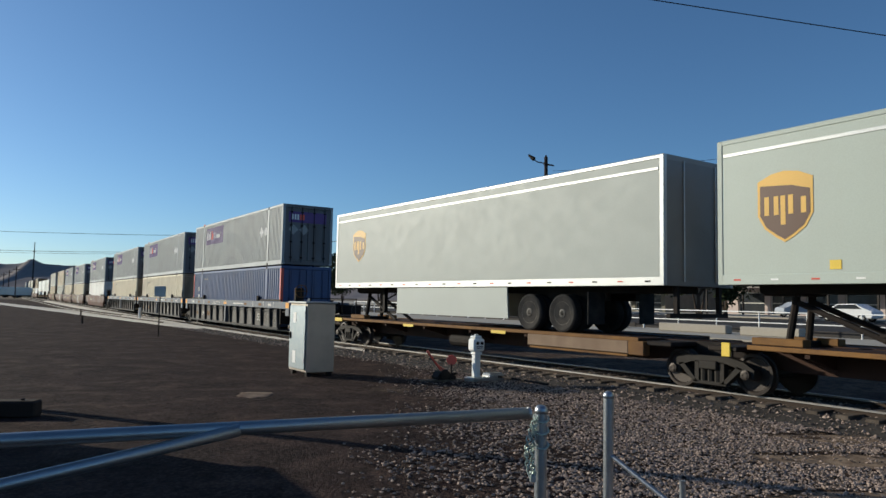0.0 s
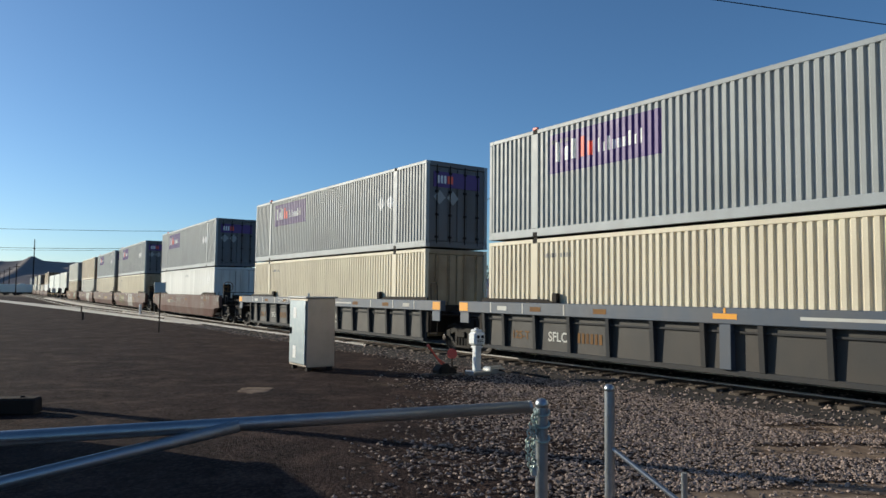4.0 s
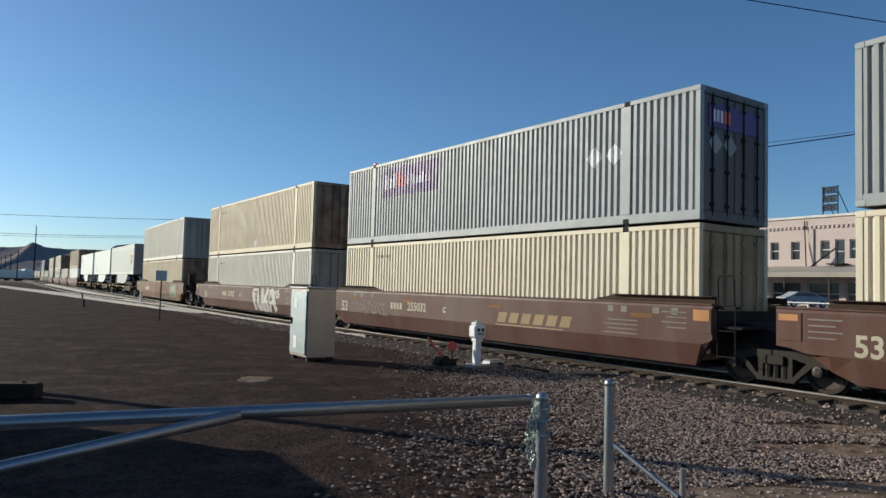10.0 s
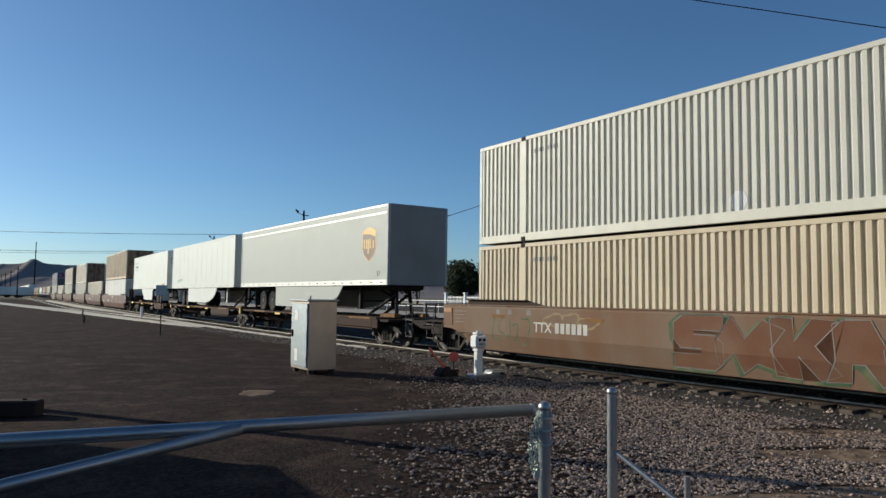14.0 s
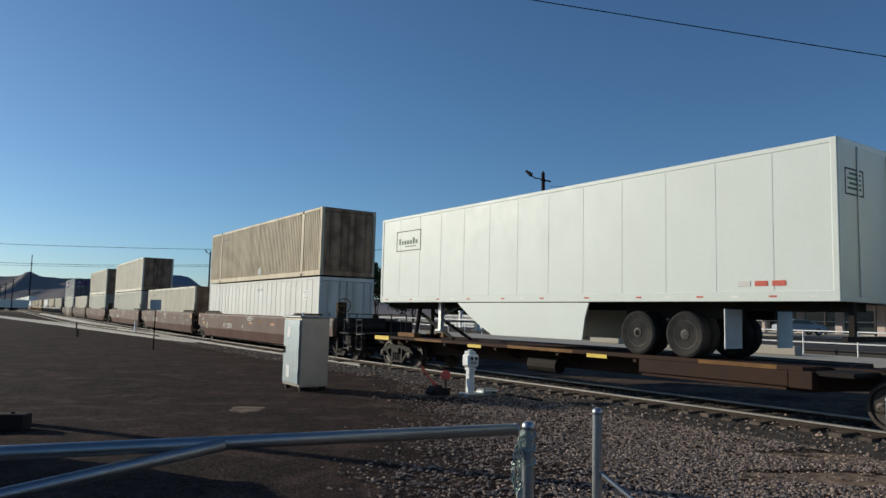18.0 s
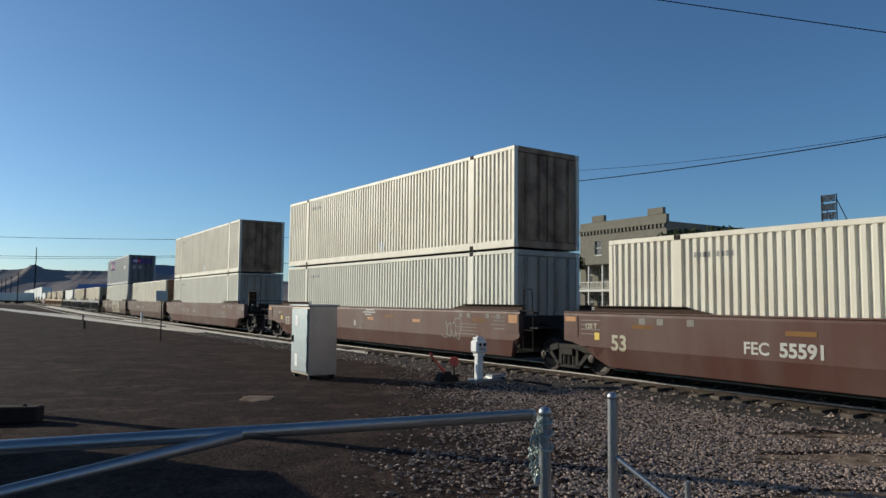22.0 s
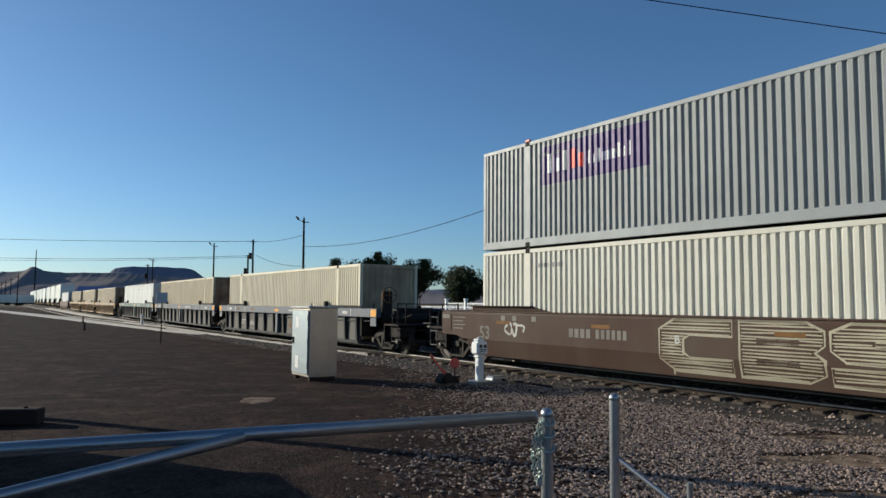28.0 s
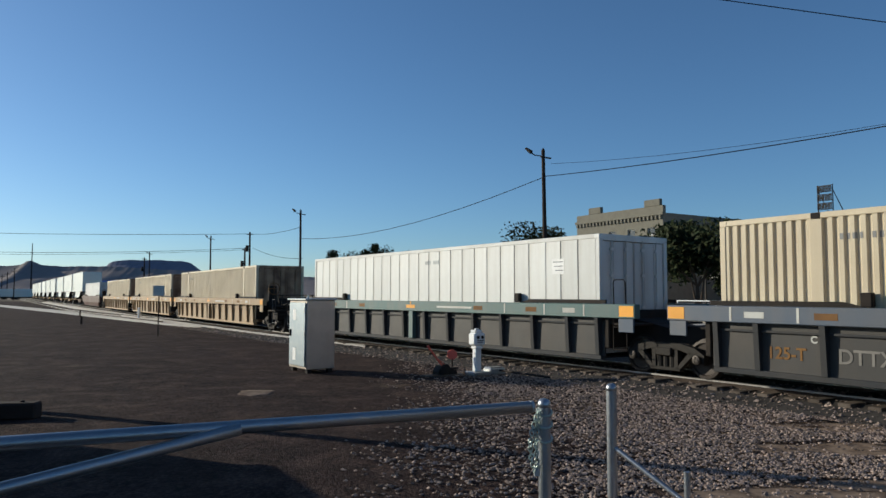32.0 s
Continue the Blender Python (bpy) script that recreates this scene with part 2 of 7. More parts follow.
    ("pale_gravel", dict(col=(0.52, 0.48, 0.42), rough=0.95, amount=0.5, dirt=(0.36, 0.31, 0.26), scale=1.5, grain=12, bump=0.8)),
    ("graffiti_dim", dict(col=(0.24, 0.225, 0.20), rough=0.6, amount=0.6, dirt=(0.12, 0.11, 0.1), scale=3)),
    ("stone_bits", dict(col=(0.265, 0.20, 0.162), rough=0.9, amount=0.4, dirt=(0.33, 0.25, 0.195), scale=2, vary=0.72, island=True)),
    ("pole_wood", dict(col=(0.042, 0.031, 0.026), rough=0.9, amount=0.4, dirt=(0.075, 0.058, 0.047), scale=1.5, streak=0.4)),
    ("bark", dict(col=(0.08, 0.06, 0.045), rough=0.9, amount=0.4, scale=4, bump=0.6)),
    ("leaf", dict(col=(0.027, 0.037, 0.015), rough=0.7, amount=0.5, dirt=(0.055, 0.058, 0.024), scale=0.8, vary=0.5, island=True, bump=0)),
    ("building_stone", dict(col=(0.20, 0.19, 0.155), rough=0.9, amount=0.5, dirt=(0.135, 0.125, 0.10), scale=1.5, grain=5, bump=0.6)),
    ("pink_plaster", dict(col=(0.53, 0.44, 0.405), rough=0.9, amount=0.3, dirt=(0.50, 0.39, 0.33), scale=0.6, grain=8)),
    ("trim_pale", dict(col=(0.62, 0.60, 0.55), rough=0.7, amount=0.25, scale=1)),
    ("window_glass", dict(col=(0.03, 0.035, 0.04), rough=0.15, amount=0.1, spec=0.6, bump=0)),
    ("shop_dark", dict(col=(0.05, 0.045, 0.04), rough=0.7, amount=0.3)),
    ("concrete", dict(col=(0.36, 0.33, 0.28), rough=0.9, amount=0.4, dirt=(0.25, 0.22, 0.18), scale=0.5, grain=10)),
    ("asphalt", dict(col=(0.055, 0.053, 0.052), rough=0.9, amount=0.4, scale=0.5)),
    ("car_white", dict(col=(0.78, 0.79, 0.8), rough=0.25, amount=0.05, bump=0)),
    ("car_blue", dict(col=(0.07, 0.13, 0.26), rough=0.25, amount=0.05, bump=0)),
    # distance haze is mixed into both rock colours: hills lightened, mesa blue-grey
    ("hill_rock_haze", dict(col=(0.25, 0.215, 0.205), rough=1.0, amount=0.6, dirt=(0.31, 0.26, 0.235), scale=0.012, grain=0.06, bump=0)),
    ("mesa_rock_haze", dict(col=(0.18, 0.185, 0.235), rough=1.0, amount=0.6, dirt=(0.27, 0.26, 0.30), scale=0.01, grain=0.05, bump=0)),
    ("roof_blue", dict(col=(0.06, 0.12, 0.30), rough=0.6)),
    ("barn_red", dict(col=(0.16, 0.055, 0.045), rough=0.8, amount=0.4)),
):
    M[args[0]] = mat(args[0], **args[1])


# ---- mesh helpers ----
def mesh_of(name, verts, faces, material):
    me = bpy.data.meshes.new(name)
    me.from_pydata([tuple(v) for v in verts], [], faces)
    me.materials.append(material)
    me.update()
    return me


def part(name, bm, material, parent=None, label="", at=None, smooth=False):
    """Links a bmesh, or a mesh that is shared, as one object under a thing or a part."""
    if isinstance(bm, bmesh.types.BMesh):
        me = bpy.data.meshes.new(name)
        bmesh.ops.recalc_face_normals(bm, faces=bm.faces)
        if smooth:
            for f in bm.faces:
                f.smooth = True
        bm.to_mesh(me)
        bm.free()
        me.materials.append(material)
    else:
        me = bm
    ob = new(name, me)
    if parent is not None:
        ob.parent = parent
    if at is not None:
        ob.matrix_basis = at
    if label:
        ob["label"] = label
    return ob


def thing(name, label, category, group="", kind="", at=None):
    ob = new(name)
    ob.empty_display_size = 0.3
    if at is not None:
        ob.matrix_basis = at
    return tagged(ob, label, category, group, kind)


def B():
    return bmesh.new()


def box(bm, x0, x1, y0, y1, z0, z1, bevel=0.0):
    vs = [bm.verts.new((x, y, z)) for x in (x0, x1) for y in (y0, y1) for z in (z0, z1)]
    fs = [bm.faces.new([vs[i] for i in f]) for f in ((0, 1, 3, 2), (4, 6, 7, 5), (0, 4, 5, 1), (2, 3, 7, 6), (0, 2, 6, 4), (1, 5, 7, 3))]
    if bevel:
        bmesh.ops.bevel(bm, geom=list({e for f in fs for e in f.edges}), offset=bevel, segments=1, affect="EDGES", profile=0.5)
    return bm


def prism(bm, outline, axis, lo, hi):
    """An outline drawn in the plane across axis ('x': y,z; 'y': x,z; 'z': x,y), drawn out from lo to hi."""
    def put(u, v, w):
        return {"x": (w, u, v), "y": (u, w, v), "z": (u, v, w)}[axis]
    a = [bm.verts.new(put(u, v, lo)) for u, v in outline]
    b = [bm.verts.new(put(u, v, hi)) for u, v in outline]
    k = len(outline)
    bm.faces.new(a)
    bm.faces.new(b[::-1])
    for i in range(k):
        bm.faces.new((a[i], b[i], b[(i + 1) % k], a[(i + 1) % k]))
    return bm


def tube(bm, p, q, r, n=8, r2=None, caps=True):
    p, q = Vector(p), Vector(q)
    d = (q - p).normalized()
    u = d.orthogonal().normalized()
    w = d.cross(u)
    r2 = r if r2 is None else r2
    ring = []
    for c, rad in ((p, r), (q, r2)):
        ring.append([bm.verts.new(c + rad * (math.cos(t) * u + math.sin(t) * w)) for t in (2 * math.pi * i / n for i in range(n))])
    for i in range(n):
        bm.faces.new((ring[0][i], ring[0][(i + 1) % n], ring[1][(i + 1) % n], ring[1][i]))
    if caps:
        bm.faces.new(ring[0][::-1])
        bm.faces.new(ring[1])
    return bm


def turned(bm, outline, n=20, axis="y"):
    """Turns an outline of (radius, along) round an axis."""
    rings = []
    for r, h in outline:
        ring = []
        for i in range(n):
            c, s = r * math.cos(2 * math.pi * i / n), r * math.sin(2 * math.pi * i / n)
            ring.append(bm.verts.new({"y": (c, h, s), "z": (c, s, h), "x": (h, c, s)}[axis]))
        rings.append(ring)
    for a, b in zip(rings, rings[1:]):
        for i in range(n):
            bm.faces.new((a[i], a[(i + 1) % n], b[(i + 1) % n], b[i]))
    bm.faces.new(rings[0][::-1])
    bm.faces.new(rings[-1])
    return bm


def hose(bm, pts, r, n=6):
    """One bent tube through points."""
    rings = []
    for i, p in enumerate(pts):
        d = (Vector(pts[min(i + 1, len(pts) - 1)]) - Vector(pts[max(i - 1, 0)])).normalized()
        u = d.cross(Vector((0, 0, 1)) if abs(d.z) < 0.9 else Vector((1, 0, 0))).normalized()
        w = d.cross(u)
        rings.append([bm.verts.new(Vector(p) + r * (math.cos(2 * math.pi * k / n) * u + math.sin(2 * math.pi * k / n) * w)) for k in range(n)])
    for a, b in zip(rings, rings[1:]):
        for k in range(n):
            bm.faces.new((a[k], a[(k + 1) % n], b[(k + 1) % n], b[k]))
    return bm


def words(name, text, size, material, parent, at, label="", bold=0.0):
    cu = bpy.data.curves.new(name, "FONT")
    cu.body, cu.size, cu.extrude, cu.offset = text, size, 0.002, bold
    cu.align_x = "CENTER"
    tmp = bpy.data.objects.new("tmp", cu)
    me = bpy.data.meshes.new_from_object(tmp)
    bpy.data.objects.remove(tmp)
    me.materials.clear()
    me.materials.append(material)
    ob = part(name, me, material, parent, label, at)
    return ob


# ---- the line of the track ----
PSI, SPEED, BOX_L, BOX_W, BOX_H = 34.61, 12.869, 16.15, 2.59, 2.92
RAIL, STACK_GAP, WELL_FLOOR = 0.20, 0.07, 0.40
_s = np.arange(-700, 1500.25, 0.5)
# the line's heading, easing from one bend into the other
_th = np.radians(np.interp(_s, (-12, 4, 20, 36, 55, 85), (29.20, 33.13, 35.52, 33.31, 31.73, 31.79)))
_x = np.concatenate([[0], np.cumsum(-np.sin((_th[1:] + _th[:-1]) / 2) * 0.5)])
_y = np.concatenate([[0], np.cumsum(np.cos((_th[1:] + _th[:-1]) / 2) * 0.5)])
_i0 = int(np.argmin(abs(_s - 20)))
_x += 0.621 - _x[_i0]
_y += 24.370 - _y[_i0]


def track(s, off=0.0):
    """A place on the track s metres back along it, off metres beyond its middle, and the track's turn there in degrees."""
    x, y, th = float(np.interp(s, _s, _x)), float(np.interp(s, _s, _y)), float(np.interp(s, _s, _th))
    return x + math.cos(th) * off, y + math.sin(th) * off, math.degrees(th)


def on_track(s, z=RAIL, off=0.0):
    x, y, th = track(s, off)
    return pose(x, y, z, 0, 0, th + 90)


def car_on_track(s, z):
    """A car's pose: its two trucks stand on the line, the body spans between them."""
    xa, ya, _ = track(s - 8.9)
    xb, yb, _ = track(s + 8.9)
    return pose((xa + xb) / 2, (ya + yb) / 2, z, 0, 0, math.degrees(math.atan2(xa - xb, yb - ya)) + 90)


# ---- ground ----
def ground_height(x, y):
    lane = x * math.cos(radians(PSI)) + y * math.sin(radians(PSI))
    h = 0.03 * noise.noise((x * 0.35, y * 0.35, 0)) + 0.012 * noise.noise((x * 1.7, y * 1.7, 5))
    if lane > 11.2:
        h = h * 0.2 - 0.03
    return h - 0.02


def build_ground():
    rings = [0.0]
    r = 0.6
    while r < 4500:
        rings.append(r)
        r += 0.28 if r < 16 else max(0.3, r * 0.07)
    n = 220
    verts, faces = [(0, 10, ground_height(0, 10))], []
    for r in rings[1:]:
        for i in range(n):
            a = 2 * math.pi * i / n
            x, y = r * math.cos(a), 10 + r * math.sin(a)
            verts.append((x, y, ground_height(x, y)))
    for i in range(n):
        faces.append((0, 1 + i, 1 + (i + 1) % n))
    for k in range(len(rings) - 2):
        o, p = 1 + k * n, 1 + (k + 1) * n
        for i in range(n):
            j = (i + 1) % n
            faces.append((o + i, p + i, p + j, o + j))
    m = bpy.data.materials.new("yard_soil")
    m.use_nodes = True
    nt, l = m.node_tree.nodes, m.node_tree.links
    b = nt["Principled BSDF"]
    tc = nt.new("ShaderNodeTexCoord")

    def tex(sc, detail=5.0, kind="ShaderNodeTexNoise"):
        t = nt.new(kind)
        t.inputs["Scale"].default_value = sc
        if kind == "ShaderNodeTexNoise":
            t.inputs["Detail"].default_value = detail
        l.new(tc.outputs["Object"], t.inputs["Vector"])
        return t

    def rng(v, lo, hi, a=0.0, c=1.0):
        t = nt.new("ShaderNodeMapRange")
        for k, x in zip(("From Min", "From Max", "To Min", "To Max"), (lo, hi, a, c)):
            t.inputs[k].default_value = x
        l.new(v, t.inputs["Value"])
        return t.outputs[0]

    def mix(f, c1, c2):
        t = nt.new("ShaderNodeMix")
        t.data_type = "RGBA"
        for sock, v in ((t.inputs[0], f), (t.inputs[6], c1), (t.inputs[7], c2)):
            if isinstance(v, tuple):
                sock.default_value = (*v, 1)
            else:
                l.new(v, sock)
        return t.outputs[2]

    def math_node(op, u, v):
        t = nt.new("ShaderNodeMath")
        t.operation = op
        for sock, w in zip(t.inputs, (u, v)):
            if isinstance(w, float):
                sock.default_value = w
            else:
                l.new(w, sock)
        return t.outputs[0]

    sep = nt.new("ShaderNodeSeparateXYZ")
    l.new(tc.outputs["Object"], sep.inputs[0])
    dark, brown, pale = (0.021, 0.0125, 0.011), (0.050, 0.030, 0.025), (0.23, 0.165, 0.115)
    c = mix(rng(tex(0.5).outputs["Fac"], 0.35, 0.65), dark, brown)
    c = mix(rng(tex(3.2, 6.0).outputs["Fac"], 0.50, 0.75, 0, 0.6), c, (0.072, 0.047, 0.038))
    # worn pale dirt, more of it where the yard opens to the right
    worn = math_node("ADD", tex(0.42, 6.0).outputs["Fac"], rng(sep.outputs["X"], -2.5, 5, -0.11, 0.19))
    c = mix(rng(worn, 0.55, 0.70, 0, 0.8), c, pale)
    # mottled damp and dry soil, a hand to a stride across
    c = mix(rng(tex(1.1, 9.0).outputs["Fac"], 0.49, 0.64, 0, 0.7), c, (0.105, 0.066, 0.052))
    c = mix(rng(tex(4.0, 8.0).outputs["Fac"], 0.50, 0.64, 0, 0.75), c, (0.014, 0.009, 0.008))
    vor = tex(22.0, kind="ShaderNodeTexVoronoi")
    c = mix(rng(vor.outputs["Color"], 0.3, 1.0, 0, 0.5), c, (0.12, 0.086, 0.073))
    c = mix(rng(vor.outputs["Distance"], 0.25, 0.7, 0, 0.55), c, (0.012, 0.010, 0.010))
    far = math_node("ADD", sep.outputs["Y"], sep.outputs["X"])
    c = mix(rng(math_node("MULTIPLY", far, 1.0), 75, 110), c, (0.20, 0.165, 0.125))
    l.new(c, b.inputs["Base Color"])
    b.inputs["Roughness"].default_value = 0.95
    b.inputs["Specular IOR Level"].default_value = 0.06
    bp = nt.new("ShaderNodeBump")
    bp.inputs["Strength"].default_value, bp.inputs["Distance"].default_value = 0.9, 0.03
    h = math_node("ADD", math_node("MULTIPLY", vor.outputs["Distance"], -0.7), tex(60.0).outputs["Fac"])
    l.new(h, bp.inputs["Height"])
    l.new(bp.outputs[0], b.inputs["Normal"])
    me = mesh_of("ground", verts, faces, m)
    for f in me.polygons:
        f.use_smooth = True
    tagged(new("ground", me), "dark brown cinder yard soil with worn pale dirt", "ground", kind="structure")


build_ground()


def strip(name, offs, s0, s1, step, material, label, category="gravel", side=None):
    """A band along the track: offs are (off, z) across it."""
    verts, faces = [], []
    ss = np.arange(s0, s1 + 0.01, step)
    for i, s in enumerate(ss):
        sh = side(s) if side else 0.0
        for o, z in offs:
            x, y, _ = track(s, o + sh)
            wob = 0.02 * noise.noise((x * 1.3, y * 1.3, 2)) if step < 2 else 0
            verts.append((x, y, z + wob))
    k = len(offs)
    for i in range(len(ss) - 1):
        for j in range(k - 1):
            faces.append((i * k + j, (i + 1) * k + j, (i + 1) * k + j + 1, i * k + j + 1))
    return tagged(new(name, mesh_of(name, verts, faces, material)), label, category, kind="structure")


strip("ballast", [(-2.9, -0.08), (-2.2, -0.03), (-1.5, 0.04), (-1.0, 0.08), (0, 0.085), (1.4, 0.07), (2.4, 0.0), (3.2, -0.07)], -60, 160, 0.5, M["ballast"],
      "grey crushed stone ballast under the track")
strip("ballast_far", [(-2.6, -0.03), (-1.4, 0.025), (1.4, 0.025), (2.8, -0.05)], 160, 1200, 20, M["ballast"], "grey crushed stone ballast far down the line")


def spur_off(s):
    """How far the spur lies on the near side of the main track."""
    u = min(1.0, max(0.0, (s - 14.0) / 90.0))
    return -4.4 * u * u * (3 - 2 * u)


def rail_mesh(name, offs, s0, s1, step, side=None):
    sec = [(-0.075, 0.03), (-0.075, 0.045), (-0.012, 0.06), (-0.012, 0.155), (-0.036, 0.165), (-0.036, RAIL - 0.006), (-0.03, RAIL),
           (0.03, RAIL), (0.036, RAIL - 0.006), (0.036, 0.165), (0.012, 0.155), (0.012, 0.06), (0.075, 0.045), (0.075, 0.03)]
    verts, faces, top = [], [], []
    k = len(sec)
    ss = np.arange(s0, s1 + 0.01, step)
    for i, s in enumerate(ss):
        sh = side(s) if side else 0.0
        for o, z in sec:
            x, y, _ = track(s, offs + o + sh)
            verts.append((x, y, z))
    for i in range(len(ss) - 1):
        for j in range(k - 1):
            faces.append((i * k + j, (i + 1) * k + j, (i + 1) * k + j + 1, i * k + j + 1))
            top.append(1 if 4 <= j <= 8 else 0)
    me = mesh_of(name, verts, faces, M["rail_rust"])
    me.materials.append(M["rail_head"])
    me.polygons.foreach_set("material_index", top)
    return me


main_line = tagged(new("railway_track"), "main line track of worn steel rails on dark timber ties", "railway track", kind="structure")
for o, a in ((-0.7525, "rail"), (0.7525, "rail")):
    part(a, rail_mesh("rail", o, -80, 400, 1.0), None, main_line, "steel rail with a polished head")
    part("rail_far", rail_mesh("rail_far", o, 400, 1200, 50.0), None, main_line)
spur = tagged(new("spur_track"), "siding track that leaves the main line at a hand-thrown switch", "railway track", kind="structure")
for o in (-0.7525, 0.7525):
    part("rail", rail_mesh("spur_rail", o, 52, 320, 1.0, spur_off), None, spur, "rusty siding rail with a bright head")
def dirt_patch(cx, cy, rx, ry, seed):
    """A bare worn patch of pale dirt with a ragged edge, a finger thick on the ground."""
    rnd = random.Random(seed)
    rings = []
    n = 48
    for k, (f, up) in enumerate(((0.0, 0.012), (0.55, 0.012), (0.85, 0.009), (1.0, -0.012))):
        ring = []
        for i in range(n):
            a = 2 * math.pi * i / n
            w = 1 + 0.28 * noise.noise((math.cos(a) * 1.6, math.sin(a) * 1.6, seed)) + 0.16 * noise.noise((math.cos(a) * 5, math.sin(a) * 5, seed + 9))
            x, y = cx + rx * f * w * math.cos(a), cy + ry * f * w * math.sin(a)
            ring.append((x, y, ground_height(x, y) + up))
        rings.append(ring)
    verts = [v for r in rings[1:] for v in r] + [(cx, cy, ground_height(cx, cy) + 0.012)]
    faces = [(len(verts) - 1, i, (i + 1) % n) for i in range(n)]
    for k in range(2):
        faces += [(k * n + i, (k + 1) * n + i, (k + 1) * n + (i + 1) % n, k * n + (i + 1) % n) for i in range(n)]
    tagged(new("dirt_patch", mesh_of("dirt_patch", verts, faces, M["dirt_tan"])), "bare patch of pale worn dirt in the yard", "ground", kind="structure")


BARE = ((5.4, 9.6, 1.5, 0.42), (3.5, 7.3, 1.3, 0.38), (4.7, 7.75, 1.0, 0.26), (6.9, 11.2, 1.7, 0.5), (-3.77, 14.9, 0.36, 0.55), (2.6, 6.9, 0.6, 0.22), (7.5, 9.0, 1.4, 0.5))
for i_, b_ in enumerate(BARE):
    dirt_patch(*b_, i_ + 3)
strip("dust_shoulder", [(-0.24, 0.02), (-0.12, 0.10), (0.10, 0.105), (0.22, 0.085)], 24, 62, 1.0, M["pale_gravel"], "pale dusty strip along the rail", side=lambda s: -1.15 - 0.012 * (s - 24))
strip("dust_shoulder_far", [(-0.8, -0.04), (-0.6, 0.09), (0.5, 0.10), (0.7, 0.06)], 60, 200, 2.0, M["pale_gravel"], "pale dusty strip along the rail", side=lambda s: -1.75)
strip("pale_path", [(-1.35, -0.04), (-1.1, 0.06), (0.9, 0.07), (1.3, -0.04)], 44, 330, 1.5, M["pale_gravel"], "pale dusty gravel strip beside the siding",
      side=lambda s: -1.1 - 0.108 * (s - 48))


# ---- the train: containers ----
PITCH = [0.192]


def corr_at(x, depth=0.042):
    """How deep the corrugated side lies at x, measured along the box."""
    u = (x / PITCH[0]) % 1.0
    if u < 0.46:
        return 0.0
    if u < 0.60:
        return depth * (u - 0.46) / 0.14
    if u < 0.86:
        return depth
    return depth * (1.0 - u) / 0.14


def corr_patch(x0, x1, z0, z1, y, side=1, lift=0.0, zf=None):
    """A sheet of the corrugated side between x0 and x1, its face at y, lifted off by lift. zf: own z limits at x."""
    xs = {x0, x1}
    k = math.floor(x0 / PITCH[0])
    while k * PITCH[0] < x1:
        for u in (0, 0.46, 0.60, 0.86):
            x = (k + u) * PITCH[0]
            if x0 < x < x1:
                xs.add(x)
        k += 1
    xs = sorted(xs)
    bm = B()
    rows = []
    for x in xs:
        yy = side * (y - corr_at(x) + lift)
        lo, hi = (z0, z1) if zf is None else zf(x)
        rows.append((bm.verts.new((x, yy, lo)), bm.verts.new((x, yy, hi))))
    for a, b in zip(rows, rows[1:]):
        f = (a[0], b[0], b[1], a[1])
        bm.faces.new(f if side < 0 else f[::-1])
    return bm


HL, HW = BOX_L / 2, BOX_W / 2
CASTING = {}


def casting_mesh(material):
    if material.name not in CASTING:
        bm = box(B(), -0.09, 0.09, -0.085, 0.085, -0.06, 0.06, 0.012)
        ob = part("tmp", bm, material)
        CASTING[material.name] = ob.data
        bpy.data.objects.remove(ob)
    return CASTING[material.name]


